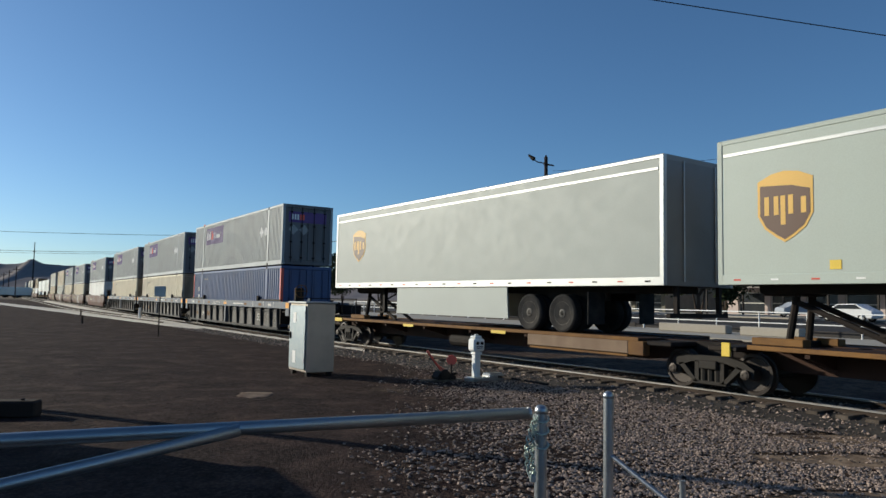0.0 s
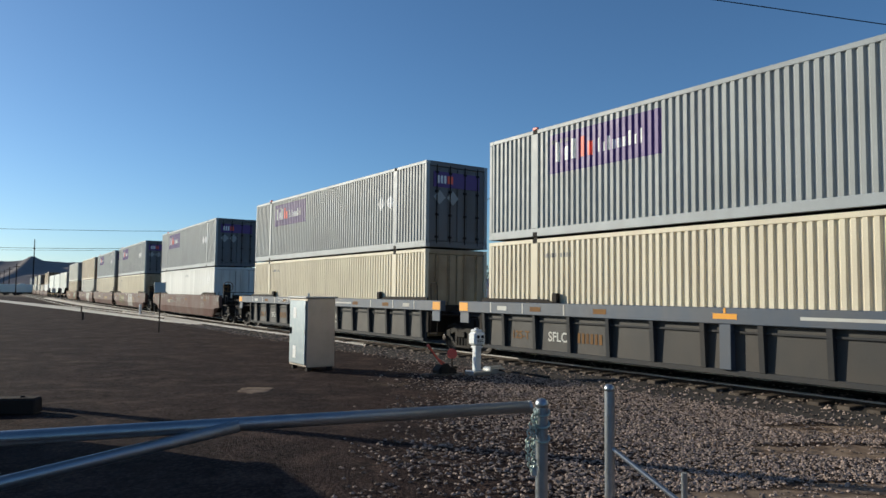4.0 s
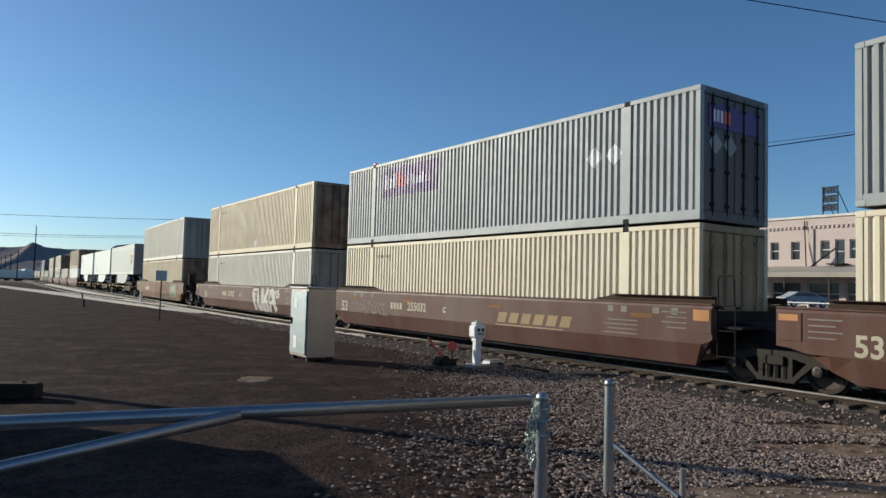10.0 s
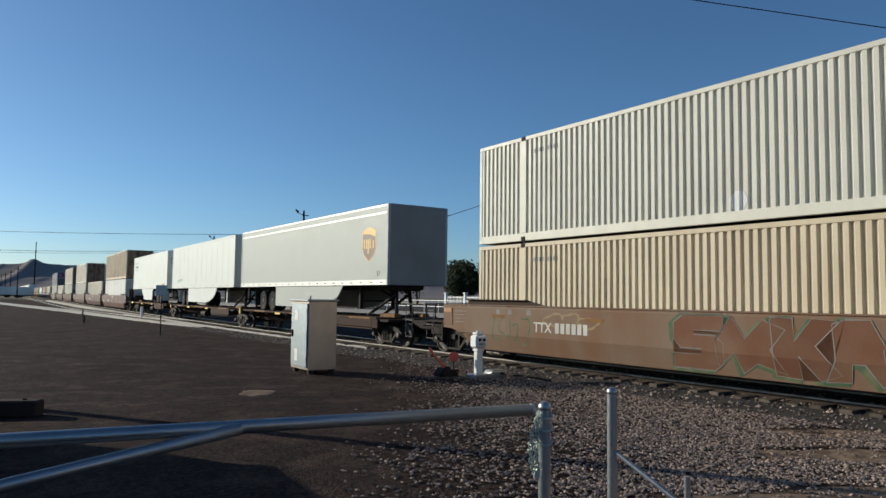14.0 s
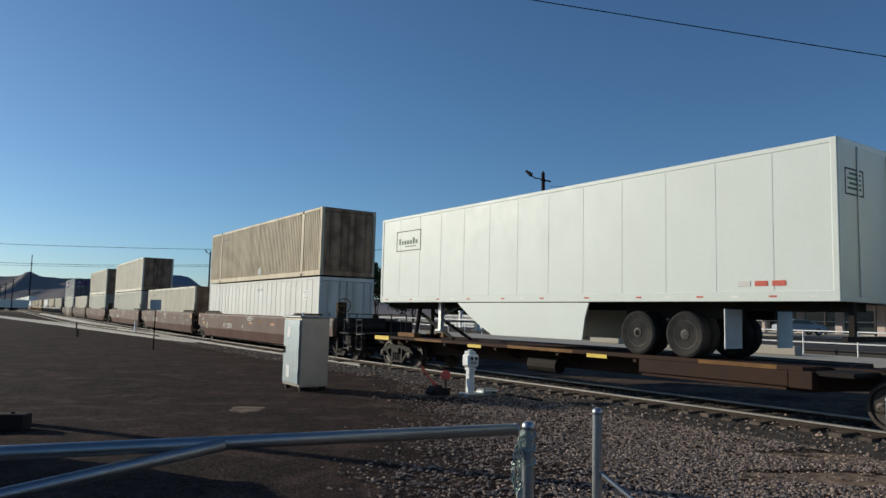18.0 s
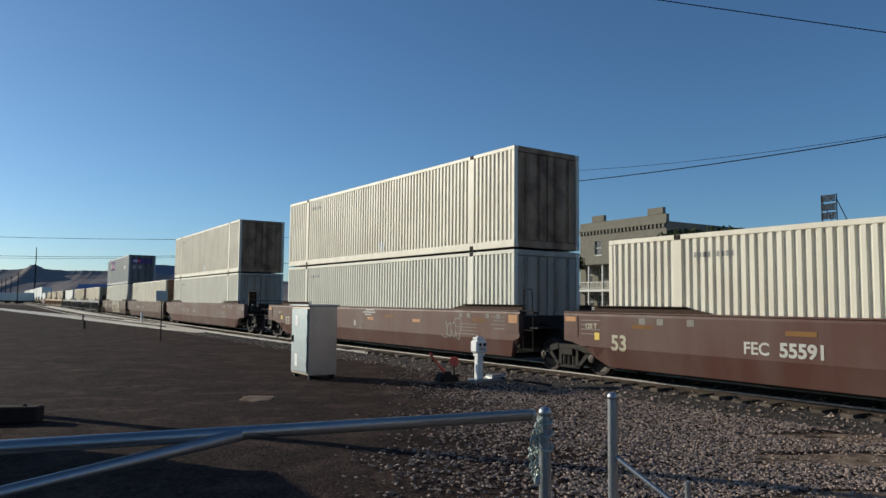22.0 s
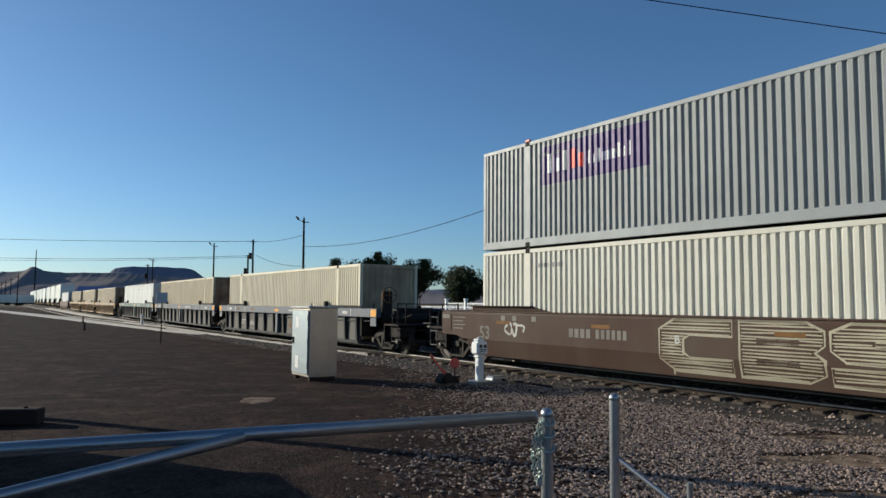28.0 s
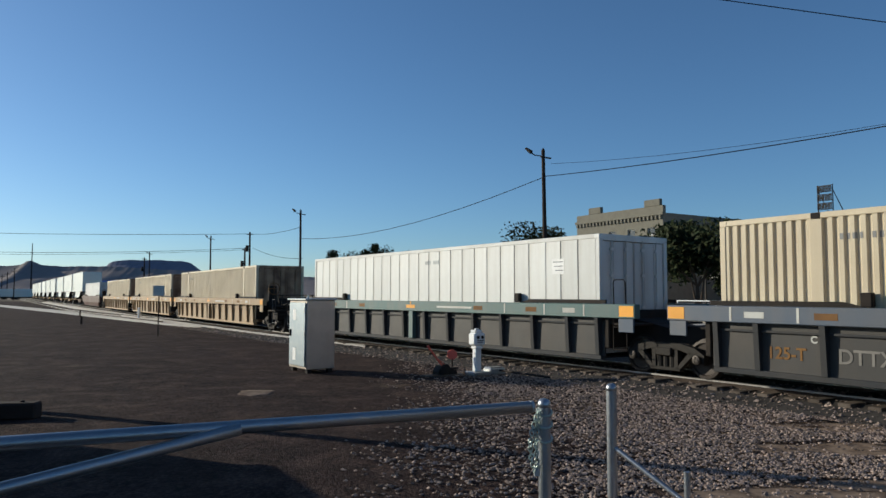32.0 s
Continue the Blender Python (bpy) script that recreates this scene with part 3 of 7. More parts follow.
def build_container(col, frame, end_mat, kind, label, logo=False, red_post=False, mark=True):
    """A 53 foot container on its base at z 0. kind: 'corrugated' or 'panel'."""
    t = thing("shipping_container", label, "shipping container", "containers on the train")
    c, fr, en = M[col], M[frame], M[end_mat]
    zb, zt = 0.22, BOX_H - 0.11
    for side in (1, -1):
        if kind == "corrugated":
            part("side_panel", corr_patch(-HL + 0.13, HL - 0.13, zb, zt, HW - 0.012, side), c, t, "corrugated steel side")
        else:
            back = part("side_backing", box(B(), -HL + 0.13, HL - 0.13, *sorted((side * (HW - 0.07), side * (HW - 0.03))), zb, zt), M["iron_dark"], t)
            n = 26
            w = (BOX_L - 0.27) / n
            sheet = box(B(), 0.0, w - 0.032, *sorted((side * (HW - 0.029), side * (HW - 0.008))), zb, zt, 0.004)
            first = part("panel", sheet, c, back, "flat white plate", pose(-HL + 0.14, 0, 0))
            for i in range(1, n if side > 0 else 1):
                part("panel", first.data, None, back, at=pose(-HL + 0.14 + i * w, 0, 0))
            if side < 0:
                for v in first.data.vertices:
                    if v.co.x > 0.1:
                        v.co.x += (n - 1) * w
        ys = sorted((side * (HW - 0.09), side * HW))
        part("bottom_rail", box(B(), -HL, HL, *ys, 0.0, zb, 0.01), fr, t)
        part("top_rail", box(B(), -HL, HL, *ys, zt, BOX_H, 0.01), fr, t)
        for x in (-6.06, 6.06):
            ys2 = sorted((side * (HW - 0.06), side * (HW + 0.004)))
            part("side_post", box(B(), x - 0.12, x + 0.12, *ys2, zb, zt, 0.01), fr, t)
            if mark:
                for z in (0.062, BOX_H - 0.062):
                    part("corner_casting", casting_mesh(M["iron"]), None, t, at=pose(x, side * (HW - 0.075), z))
    part("roof", box(B(), -HL + 0.09, HL - 0.09, -HW + 0.09, HW - 0.09, BOX_H - 0.075, BOX_H - 0.03), c, t)
    for x in (-6.06, 6.06):
        for side in (1, -1):
            part("stacking_lock", box(B(), x - 0.07, x + 0.07, *sorted((side * (HW - 0.15), side * (HW - 0.03))), -STACK_GAP, -0.0005, 0.012), M["iron"], t)
    part("floor", box(B(), -HL + 0.09, HL - 0.09, -HW + 0.09, HW - 0.09, 0.06, 0.18), M["iron_dark"], t)
    for x in (-1, 1):
        for side in (1, -1):
            xs, ys = sorted((x * (HL - 0.13), x * HL)), sorted((side * (HW - 0.13), side * (HW + 0.003)))
            m_ = M["coral_paint"] if red_post and side > 0 else fr
            part("corner_post", box(B(), *xs, *ys, 0.12, BOX_H - 0.12, 0.01), m_, t, "red corner post" if red_post and side > 0 else "")
            for z in (0.06, BOX_H - 0.06):
                part("corner_casting", casting_mesh(fr), None, t, at=pose(x * (HL - 0.088), side * (HW - 0.08), z))
        xs = sorted((x * (HL - 0.1), x * HL))
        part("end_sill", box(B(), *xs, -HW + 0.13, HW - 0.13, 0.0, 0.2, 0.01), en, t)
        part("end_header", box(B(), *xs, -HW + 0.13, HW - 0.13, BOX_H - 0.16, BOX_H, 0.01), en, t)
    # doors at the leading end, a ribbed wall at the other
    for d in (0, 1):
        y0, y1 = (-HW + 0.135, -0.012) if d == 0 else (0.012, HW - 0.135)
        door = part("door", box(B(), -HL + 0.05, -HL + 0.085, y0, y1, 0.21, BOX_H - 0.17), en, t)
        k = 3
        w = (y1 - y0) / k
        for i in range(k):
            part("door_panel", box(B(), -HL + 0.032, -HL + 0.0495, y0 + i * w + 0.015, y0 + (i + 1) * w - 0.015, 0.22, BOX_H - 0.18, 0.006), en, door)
        for yy in (y0 + 0.3, y1 - 0.3):
            bm = tube(B(), (-HL + 0.005, yy, 0.12), (-HL + 0.005, yy, BOX_H - 0.1), 0.02, 6)
            for z in (0.35, 1.1, 1.9, 2.55):
                box(bm, -HL - 0.012, -HL + 0.04, yy - 0.06, yy + 0.06, z - 0.035, z + 0.035)
            part("lock_rod", bm, M["iron_dark"] if end_mat == "grey_end" else en, door)
    y0, y1, edge = -HW + 0.13, HW - 0.13, []
    for i in range(9):
        y = y0 + i * (y1 - y0) / 9
        edge += [(HL - 0.05, y), (HL - 0.05, y + 0.03), (HL - 0.03, y + 0.05), (HL - 0.03, y + 0.18), (HL - 0.05, y + 0.20)]
    bm = prism(B(), [(HL - 0.08, y1), (HL - 0.08, y0)] + edge + [(HL - 0.05, y1)], "z", 0.205, BOX_H - 0.165)
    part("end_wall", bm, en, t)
    if mark:
        # owner's code near the rear post and a data plate near the front post, too small to read
        for k in range(9):
            if k != 4:
                x = 5.6 - k * 0.11
                part("code_bar", corr_patch(x - 0.032, x + 0.032, BOX_H - 0.52, BOX_H - 0.41, HW - 0.012, 1, 0.006), M["trailer_end"], t)
    if logo:
        panel = part("logo_panel", corr_patch(1.85, 5.52, 1.62, 2.66, HW - 0.012, 1, 0.004), M["purple"], t, "purple logo panel")
        xs, w = 5.25, 0.17
        for k in range(5):
            m_ = M["white_paint"] if k < 3 else M["logo_orange"]
            hi = 2.44 if k in (0, 2, 3) else 2.28
            x1 = xs - k * 0.29
            part("logo_bar", corr_patch(x1 - w, x1, 1.92, hi, HW - 0.012, 1, 0.009), m_, panel)
        for k in range(9):
            x1 = 3.78 - k * 0.165
            part("logo_bar", corr_patch(x1 - 0.09, x1, 1.95, 2.30 if k in (0, 2, 6, 8) else 2.18, HW - 0.012, 1, 0.009), M["white_paint"], panel)
        for cx in (-5.02, -5.66):
            part("hazard_diamond", corr_patch(cx - 0.27, cx + 0.27, 0, 0, HW - 0.012, 1, 0.006,
                 zf=lambda x, cx=cx: (1.72 - (0.28 - abs(x - cx)), 1.72 + (0.28 - abs(x - cx)))), M["white_paint"], t, "white diamond placard")
        end = part("end_logo", box(B(), -HL + 0.010, -HL + 0.03, -0.95, 1.0, 2.05, 2.58), M["purple"], t, "purple logo panel on the end")
        for k in range(5):
            y1 = 0.85 - k * 0.14
            part("logo_bar", box(B(), -HL + 0.004, -HL + 0.012, y1 - 0.09, y1, 2.18, 2.45), M["white_paint"] if k < 3 else M["logo_orange"], end)
        for y in (0.75, 0.2):
            part("hazard_diamond", prism(B(), [(y - 0.25, 1.7), (y, 1.45), (y + 0.25, 1.7), (y, 1.95)], "x", -HL + 0.006, -HL + 0.03), M["grey_box"], t)
        for x in (6.06,):
            part("twist_lock", box(B(), x - 0.09, x + 0.09, HW - 0.06, HW + 0.02, BOX_H, BOX_H + 0.07, 0.01), M["logo_orange"], t, "red lock handle")
    elif kind == "corrugated" and mark:
        cx, cz = -0.55, 0.42
        part("round_placard", corr_patch(cx - 0.2, cx + 0.2, 0, 0, HW - 0.012, 1, 0.006,
             zf=lambda x: (cz - math.sqrt(max(0, 0.042 - (x - cx) ** 2)), cz + math.sqrt(max(0, 0.042 - (x - cx) ** 2)))), M["white_paint"], t, "pale round placard")
    return t


KINDS = {
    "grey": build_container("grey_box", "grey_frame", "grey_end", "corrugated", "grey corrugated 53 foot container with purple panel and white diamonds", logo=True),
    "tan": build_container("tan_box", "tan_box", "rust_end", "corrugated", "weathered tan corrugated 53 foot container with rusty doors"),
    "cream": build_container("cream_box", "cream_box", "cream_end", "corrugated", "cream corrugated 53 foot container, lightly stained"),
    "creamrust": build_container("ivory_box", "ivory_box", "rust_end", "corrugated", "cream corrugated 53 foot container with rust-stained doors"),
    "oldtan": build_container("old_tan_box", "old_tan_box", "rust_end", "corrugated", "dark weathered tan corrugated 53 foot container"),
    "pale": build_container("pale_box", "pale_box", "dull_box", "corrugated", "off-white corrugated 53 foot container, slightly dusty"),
    "white": build_container("white_box", "white_box", "white_box", "panel", "white flat-panel 53 foot container with dark joints", mark=False),
}
PITCH[0] = 0.283
KINDS.update({
    "blue": build_container("blue_box", "blue_box", "blue_box", "corrugated", "dark blue corrugated 53 foot container with red corner posts", red_post=True),
})
for k_, t_ in KINDS.items():
    t_.matrix_basis = pose(400, -400, 0)
for nm, tx, x_ in (("size_mark", "53", 6.75),):
    words(nm, tx, 0.36, M["white_paint"], KINDS["blue"], pose(x_, HW + 0.004, 1.72, 90, 0, 180), "white size number")
part("data_plate", corr_patch(6.58, 6.92, 0.72, 1.5, HW - 0.012, 1, 0.005), M["white_paint"], KINDS["blue"], "white data plate")
plate_ = part("data_plate", box(B(), -6.85, -6.4, HW - 0.0079, HW - 0.004, 1.95, 2.35), M["white_paint"], KINDS["white"], "small white owner plate")
for k_ in range(3):
    part("plate_line", box(B(), -6.80, -6.45 - 0.04 * k_, HW - 0.0039, HW - 0.001, 2.26 - 0.11 * k_, 2.28 - 0.11 * k_), M["grey_end"], plate_)
for k_ in range(7):
    if k_ != 3:
        part("code_bar", box(B(), -1.2 + k_ * 0.12, -1.13 + k_ * 0.12, HW - 0.0079, HW - 0.003, 2.40, 2.52), M["grey_frame"], KINDS["white"])


# ---- the train: cars ----
def build_truck(parent, x):
    """A two-axle freight truck with cast side frames; its wheelsets turn."""
    bm = B()
    for s in (1, -1):
        y0, y1 = sorted((s * 0.92, s * 1.06))
        # cast frame: top chord, sloping legs, bottom tie, pedestals
        prism(bm, [(-1.05, 0.52), (-0.82, 0.66), (-0.45, 0.74), (0.45, 0.74), (0.82, 0.66), (1.05, 0.52), (1.05, 0.42), (0.75, 0.50), (0.42, 0.60), (-0.42, 0.60), (-0.75, 0.50), (-1.05, 0.42)], "y", y0, y1)
        for q in (1, -1):
            leg = [(q * 0.66, 0.56), (q * 0.80, 0.53), (q * 0.40, 0.17), (q * 0.28, 0.17)]
            prism(bm, leg if q > 0 else leg[::-1], "y", y0, y1)
            prism(bm, [(q * 0.26, 0.18), (q * 0.36, 0.18), (q * 0.36, 0.62), (q * 0.26, 0.62)], "y", y0, y1)
            box(bm, q * 0.89 - 0.15, q * 0.89 + 0.15, y0 - 0.01, y1 + 0.01, 0.33, 0.50, 0.02)
        box(bm, -0.42, 0.42, y0, y1, 0.13, 0.21, 0.015)
        for sx in (-0.17, 0.0, 0.17):
            tube(bm, (sx, s * 0.99, 0.2), (sx, s * 0.99, 0.47), 0.07, 8)
    box(bm, -0.22, 0.22, -1.12, 1.12, 0.46, 0.64, 0.02)
    truck = part("truck", bm, M["cast_grey"], parent, "cast iron two-axle truck", pose(x, 0, 0))
    for q in (-1, 1):
        ws = part("wheelset", WHEEL, None, truck, "steel wheels on an axle", pose(q * 0.89, 0, 0.42))
    return truck


bm = B()
for s in (1, -1):
    turned(bm, [(0.46, s * 0.685), (0.455, s * 0.70), (0.425, s * 0.715), (0.42, s * 0.82), (0.36, s * 0.825), (0.33, s * 0.79), (0.14, s * 0.78), (0.13, s * 0.85), (0.09, s * 0.86)], 24)
    turned(bm, [(0.085, s * 0.85), (0.085, s * 1.08), (0.10, s * 1.085), (0.10, s * 1.13), (0.05, s * 1.14)], 10)
    for k_ in range(3):
        an = k_ * 2.0944
        box(bm, 0.055 * math.cos(an) - 0.015, 0.055 * math.cos(an) + 0.015, min(s * 1.13, s * 1.15), max(s * 1.13, s * 1.15), 0.055 * math.sin(an) - 0.015, 0.055 * math.sin(an) + 0.015)
tube(bm, (0, -0.86, 0), (0, 0.86, 0), 0.08, 8)
w_ = part("tmp", bm, M["wheel_steel"])
WHEEL = w_.data
WHEEL.name = "wheelset"
bpy.data.objects.remove(w_)


def ladder(parent, x, y, z0, z1, material):
    bm = B()
    for dx in (-0.2, 0.2):
        tube(bm, (x + dx, y, z0), (x + dx, y, z1), 0.013, 6)
    n = max(2, round((z1 - z0) / 0.36))
    for i in range(n):
        z = z0 + 0.04 + i * (z1 - z0 - 0.08) / (n - 1)
        tube(bm, (x - 0.2, y, z), (x + 0.2, y, z), 0.012, 6)
    part("ladder", bm, material, parent, "steel grab-iron ladder")


def car_ends(t, material, rail_mat, lead, last):
    """Bolsters, drawbars, ladders, brake platform and coupler."""
    for q, coupled in ((-1, lead), (1, last)):
        part("end_bolster", prism(B(), [(q * 8.0, 0.62), (q * 8.0, 1.3), (q * 8.9, 1.18), (q * 9.9, 0.98), (q * 9.9, 0.70), (q * 8.9, 0.62)], "y", -0.62, 0.62), M["iron"], t)
        part("end_sill", box(B(), *sorted((q * 8.28, q * 8.42)), -1.38, 1.38, 0.55, 1.45, 0.02), M["iron_dark"], t)
        part("walkway", box(B(), *sorted((q * 8.45, q * 9.1)), -1.32, 1.32, 1.10, 1.15), M["iron"], t, "steel end walkway")
        if coupled:
            part("coupler", box(box(B(), *sorted((q * 9.9, q * 11.3)), -0.13, 0.13, 0.72, 0.96, 0.03), *sorted((q * 11.3, q * 11.72)), -0.2, 0.2, 0.66, 1.02, 0.06), M["iron"], t)
            part("platform", box(B(), *sorted((q * 9.9, q * 11.0)), -1.3, 1.3, 1.0, 1.06), M["iron"], t, "crossover platform")
            for y in (1.28, -1.28):
                ladder(t, q * 10.75, y, 0.42, 1.6 if q < 0 else 1.4, M["ladder_steel"])
            bm = B()
            top = 1.8 if q < 0 else 1.6
            for y in (1.3, 0.95, -0.6, -1.3):
                part("stanchion", tube(B(), (q * 10.95, y, 1.05), (q * 10.95, y, top), 0.022, 6), M["iron"], t)
            part("stanchion", tube(B(), (q * 9.2, 1.3, 1.1), (q * 9.2, 1.3, top), 0.022, 6), M["iron"], t)
            part("handrail", tube(bm, (q * 10.95, 1.3, top - 0.02), (q * 10.95, -1.3, top - 0.02), 0.018, 6), M["iron"], t)
            part("end_frame", box(box(B(), *sorted((q * 9.15, q * 9.3)), -1.3, 1.3, 1.15, 1.42, 0.02), *sorted((q * 10.0, q * 10.9)), 0.5, 1.15, 0.58, 0.98, 0.03), M["iron"], t)
            part("end_bulkhead", box(B(), *sorted((q * 9.32, q * 9.42)), -1.2, 0.55, 1.10, 1.62, 0.02), M["iron"], t, "black end bulkhead plate")
            part("far_end_sill", box(B(), *sorted((q * 9.15, q * 11.35)), -1.36, -1.28, 0.48, 1.5, 0.015), M["iron"], t, "black side sill of the end platform")
            part("step_well", box(B(), *sorted((q * 9.98, q * 10.05)), 0.55, 1.30, 0.40, 1.0, 0.01), M["iron"], t)
            part("brake_rigging", hose(B(), [(q * 9.5, 0.95, 1.16), (q * 9.9, 0.95, 1.30), (q * 10.3, 0.80, 1.22), (q * 10.8, 0.60, 1.36)], 0.05, 7), M["iron_dark"], t)
            part("air_reservoir", tube(B(), (q * 9.75, -0.9, 1.24), (q * 9.75, 0.5, 1.24), 0.17, 12), M["iron_dark"], t)
            part("step_board", box(B(), *sorted((q * 10.1, q * 10.5)), 1.05, 1.34, 0.36, 0.41, 0.01), M["iron"], t)
            part("uncoupling_lever", hose(B(), [(q * 11.05, 1.35, 0.85), (q * 11.05, 0.3, 0.85), (q * 11.3, 0.1, 0.9)], 0.018, 5), M["cast_grey"], t)
            if q < 0:
                bm = B()
                for i in range(16):
                    u, w = i * math.pi / 8, (i + 1) * math.pi / 8
                    tube(bm, (0, 0.29 * math.cos(u), 0.29 * math.sin(u)), (0, 0.29 * math.cos(w), 0.29 * math.sin(w)), 0.02, 5, caps=False)
                    if i % 4 == 0:
                        tube(bm, (0, 0, 0), (0, 0.29 * math.cos(u), 0.29 * math.sin(u)), 0.015, 5)
                part("brake_wheel", bm, M["deck_orange"], t, "hand brake wheel", pose(q * 9.68, 0.9, 2.1))
                part("brake_housing", box(B(), q * 9.55 - 0.0, q * 9.55 + 0.22, 0.70, 1.1, 1.1, 2.25, 0.03), M["iron_dark"], t)
            part("air_hose", hose(B(), [(q * (10.2 + 1.3 * i / 8), 0.32, 0.75 - 0.42 * math.sin(i / 8 * 2.6)) for i in range(9)], 0.035), M["rubber"], t)
        else:
            part("drawbar", box(B(), *sorted((q * 9.3, q * 9.86)), -0.28, 0.28, 0.72, 0.98, 0.04), M["iron"], t, "articulated joint")
            if q < 0:
                ladder(t, q * 8.78, 1.40, 0.5, 1.62, M["iron"])
                part("ladder_bracket", box(B(), *sorted((q * 8.43, q * 8.98)), 1.24, 1.37, 1.50, 1.56, 0.008), M["iron"], t)
                part("grab_iron", hose(B(), [(q * 8.60, 1.40, 1.55), (q * 8.60, 1.42, 2.1), (q * 8.64, 1.42, 2.17), (q * 8.92, 1.42, 2.17), (q * 8.96, 1.42, 2.1), (q * 8.96, 1.40, 1.55)], 0.016, 6), M["iron"], t, "bent grab iron above the side")


def build_smooth_car(material, label, lead, last):
    t = thing("well_car", label, "well car", "cars of the train")
    m = M[material]

    def coupled(q):
        return lead if q < 0 else last
    for s in (1, -1):
        out = [(1.30, 1.56), (1.47, 1.56), (1.48, 1.50), (1.48, 0.76), (1.367, 0.30), (1.26, 0.30), (1.31, 0.76)]
        bm = B()
        # the plate rises at both ends to clear the trucks
        far = 9.67 if material == "rust_car" else 9.96
        e0, e1 = far if lead else 8.51, far if last else 9.45
        # outboard ends rise over the trucks in a long sweep, the inboard lead end is cut short
        rise0 = [(8.0, 0.0), (8.45, 0.16), (8.85, 0.40), (9.2, 0.50)] if lead else [(8.05, 0.0), (8.25, 0.25), (8.45, 0.48)]
        rise1 = [(8.0, 0.0), (8.45, 0.16), (8.85, 0.40), (9.2, 0.50)]
        cuts = [(-e0, 0.52)] + [(-x, u) for x, u in rise0[::-1]] + rise1 + [(e1, 0.52)]
        rings = []
        for x, lift in cuts:
            rings.append([bm.verts.new((x, s * y, max(z, 0.30 + lift * 1.1))) for y, z in out])
        n = len(out)
        for a, b in zip(rings, rings[1:]):
            for i in range(n):
                bm.faces.new((a[i], a[(i + 1) % n], b[(i + 1) % n], b[i]))
        bm.faces.new(rings[0])
        bm.faces.new(rings[-1])
        bmesh.ops.remove_doubles(bm, verts=bm.verts, dist=0.001)
        part("side_sill", bm, m, t, "folded steel well side")
        part("top_flange", box(B(), -e0, e1, *sorted((s * 1.31, s * 1.50)), 1.565, 1.60, 0.006), m, t)
        for q in (-1, 1):
            prism_x = [(q * 8.5, 1.605), (q * 8.5, 1.73), (q * 5.8, 1.73), (q * 5.1, 1.605)]
            part("guide_plate", prism(B(), prism_x, "y", *sorted((s * 1.31, s * 1.37))), M["guide_brown"], t, "dark steel guide plate")
            part("guide_top", box(B(), *sorted((q * 5.8, q * 8.5)), *sorted((s * 1.30, s * 1.46)), 1.731, 1.752, 0.004), M["guide_brown"], t)
            e = e0 if q < 0 else e1
            part("end_plate", box(B(), *sorted((q * (e - 0.5), q * (e - 0.02))), *sorted((s * 1.482, s * 1.495)), 0.98, 1.5), m, t)
            if s > 0:
                part("reflector", box(B(), *sorted((q * (e - 0.44), q * (e - 0.06))), 1.496, 1.502, 1.24 if q < 0 else 1.35, 1.47), M["graffiti_dim" if coupled(q) and q < 0 or material == "olive_car" else "amber_dull"], t, "faded end reflector")
                for k in range(4):
                    part("stencil_bar", box(B(), *sorted((q * (e - 0.62), q * (e - 1.25 + 0.12 * (k % 2)))), 1.481, 1.485, 1.38 - k * 0.11, 1.405 - k * 0.11), M["graffiti_dim"], t)
        if s > 0:
            for x in (-6.7, -1.5, 3.2, 6.9):
                part("reflector", box(B(), x - 0.3, x + 0.3, 1.481, 1.486, 1.24, 1.33), M["deck_orange"], t)
            for k, x in enumerate((-7.6, -7.1, -6.2, -5.8, 5.6, 6.4, 6.9)):
                part("stencil_bar", box(B(), x - 0.09, x + 0.09, 1.481, 1.485, 1.34, 1.48), M["graffiti_dim"], t)
            for k in range(4):
                part("stencil_bar", box(B(), -6.6, -5.7 + 0.12 * (k % 2), 1.481, 1.485, 1.14 - k * 0.1, 1.165 - k * 0.1), M["graffiti_dim"], t)
    part("well_floor", box(B(), -8.1, 8.1, -1.25, 1.25, 0.25, 0.33), M["iron_dark"], t)
    car_ends(t, m, m, lead, last)
    if lead:
        build_truck(t, -9.75)
    build_truck(t, 9.75)
    return t


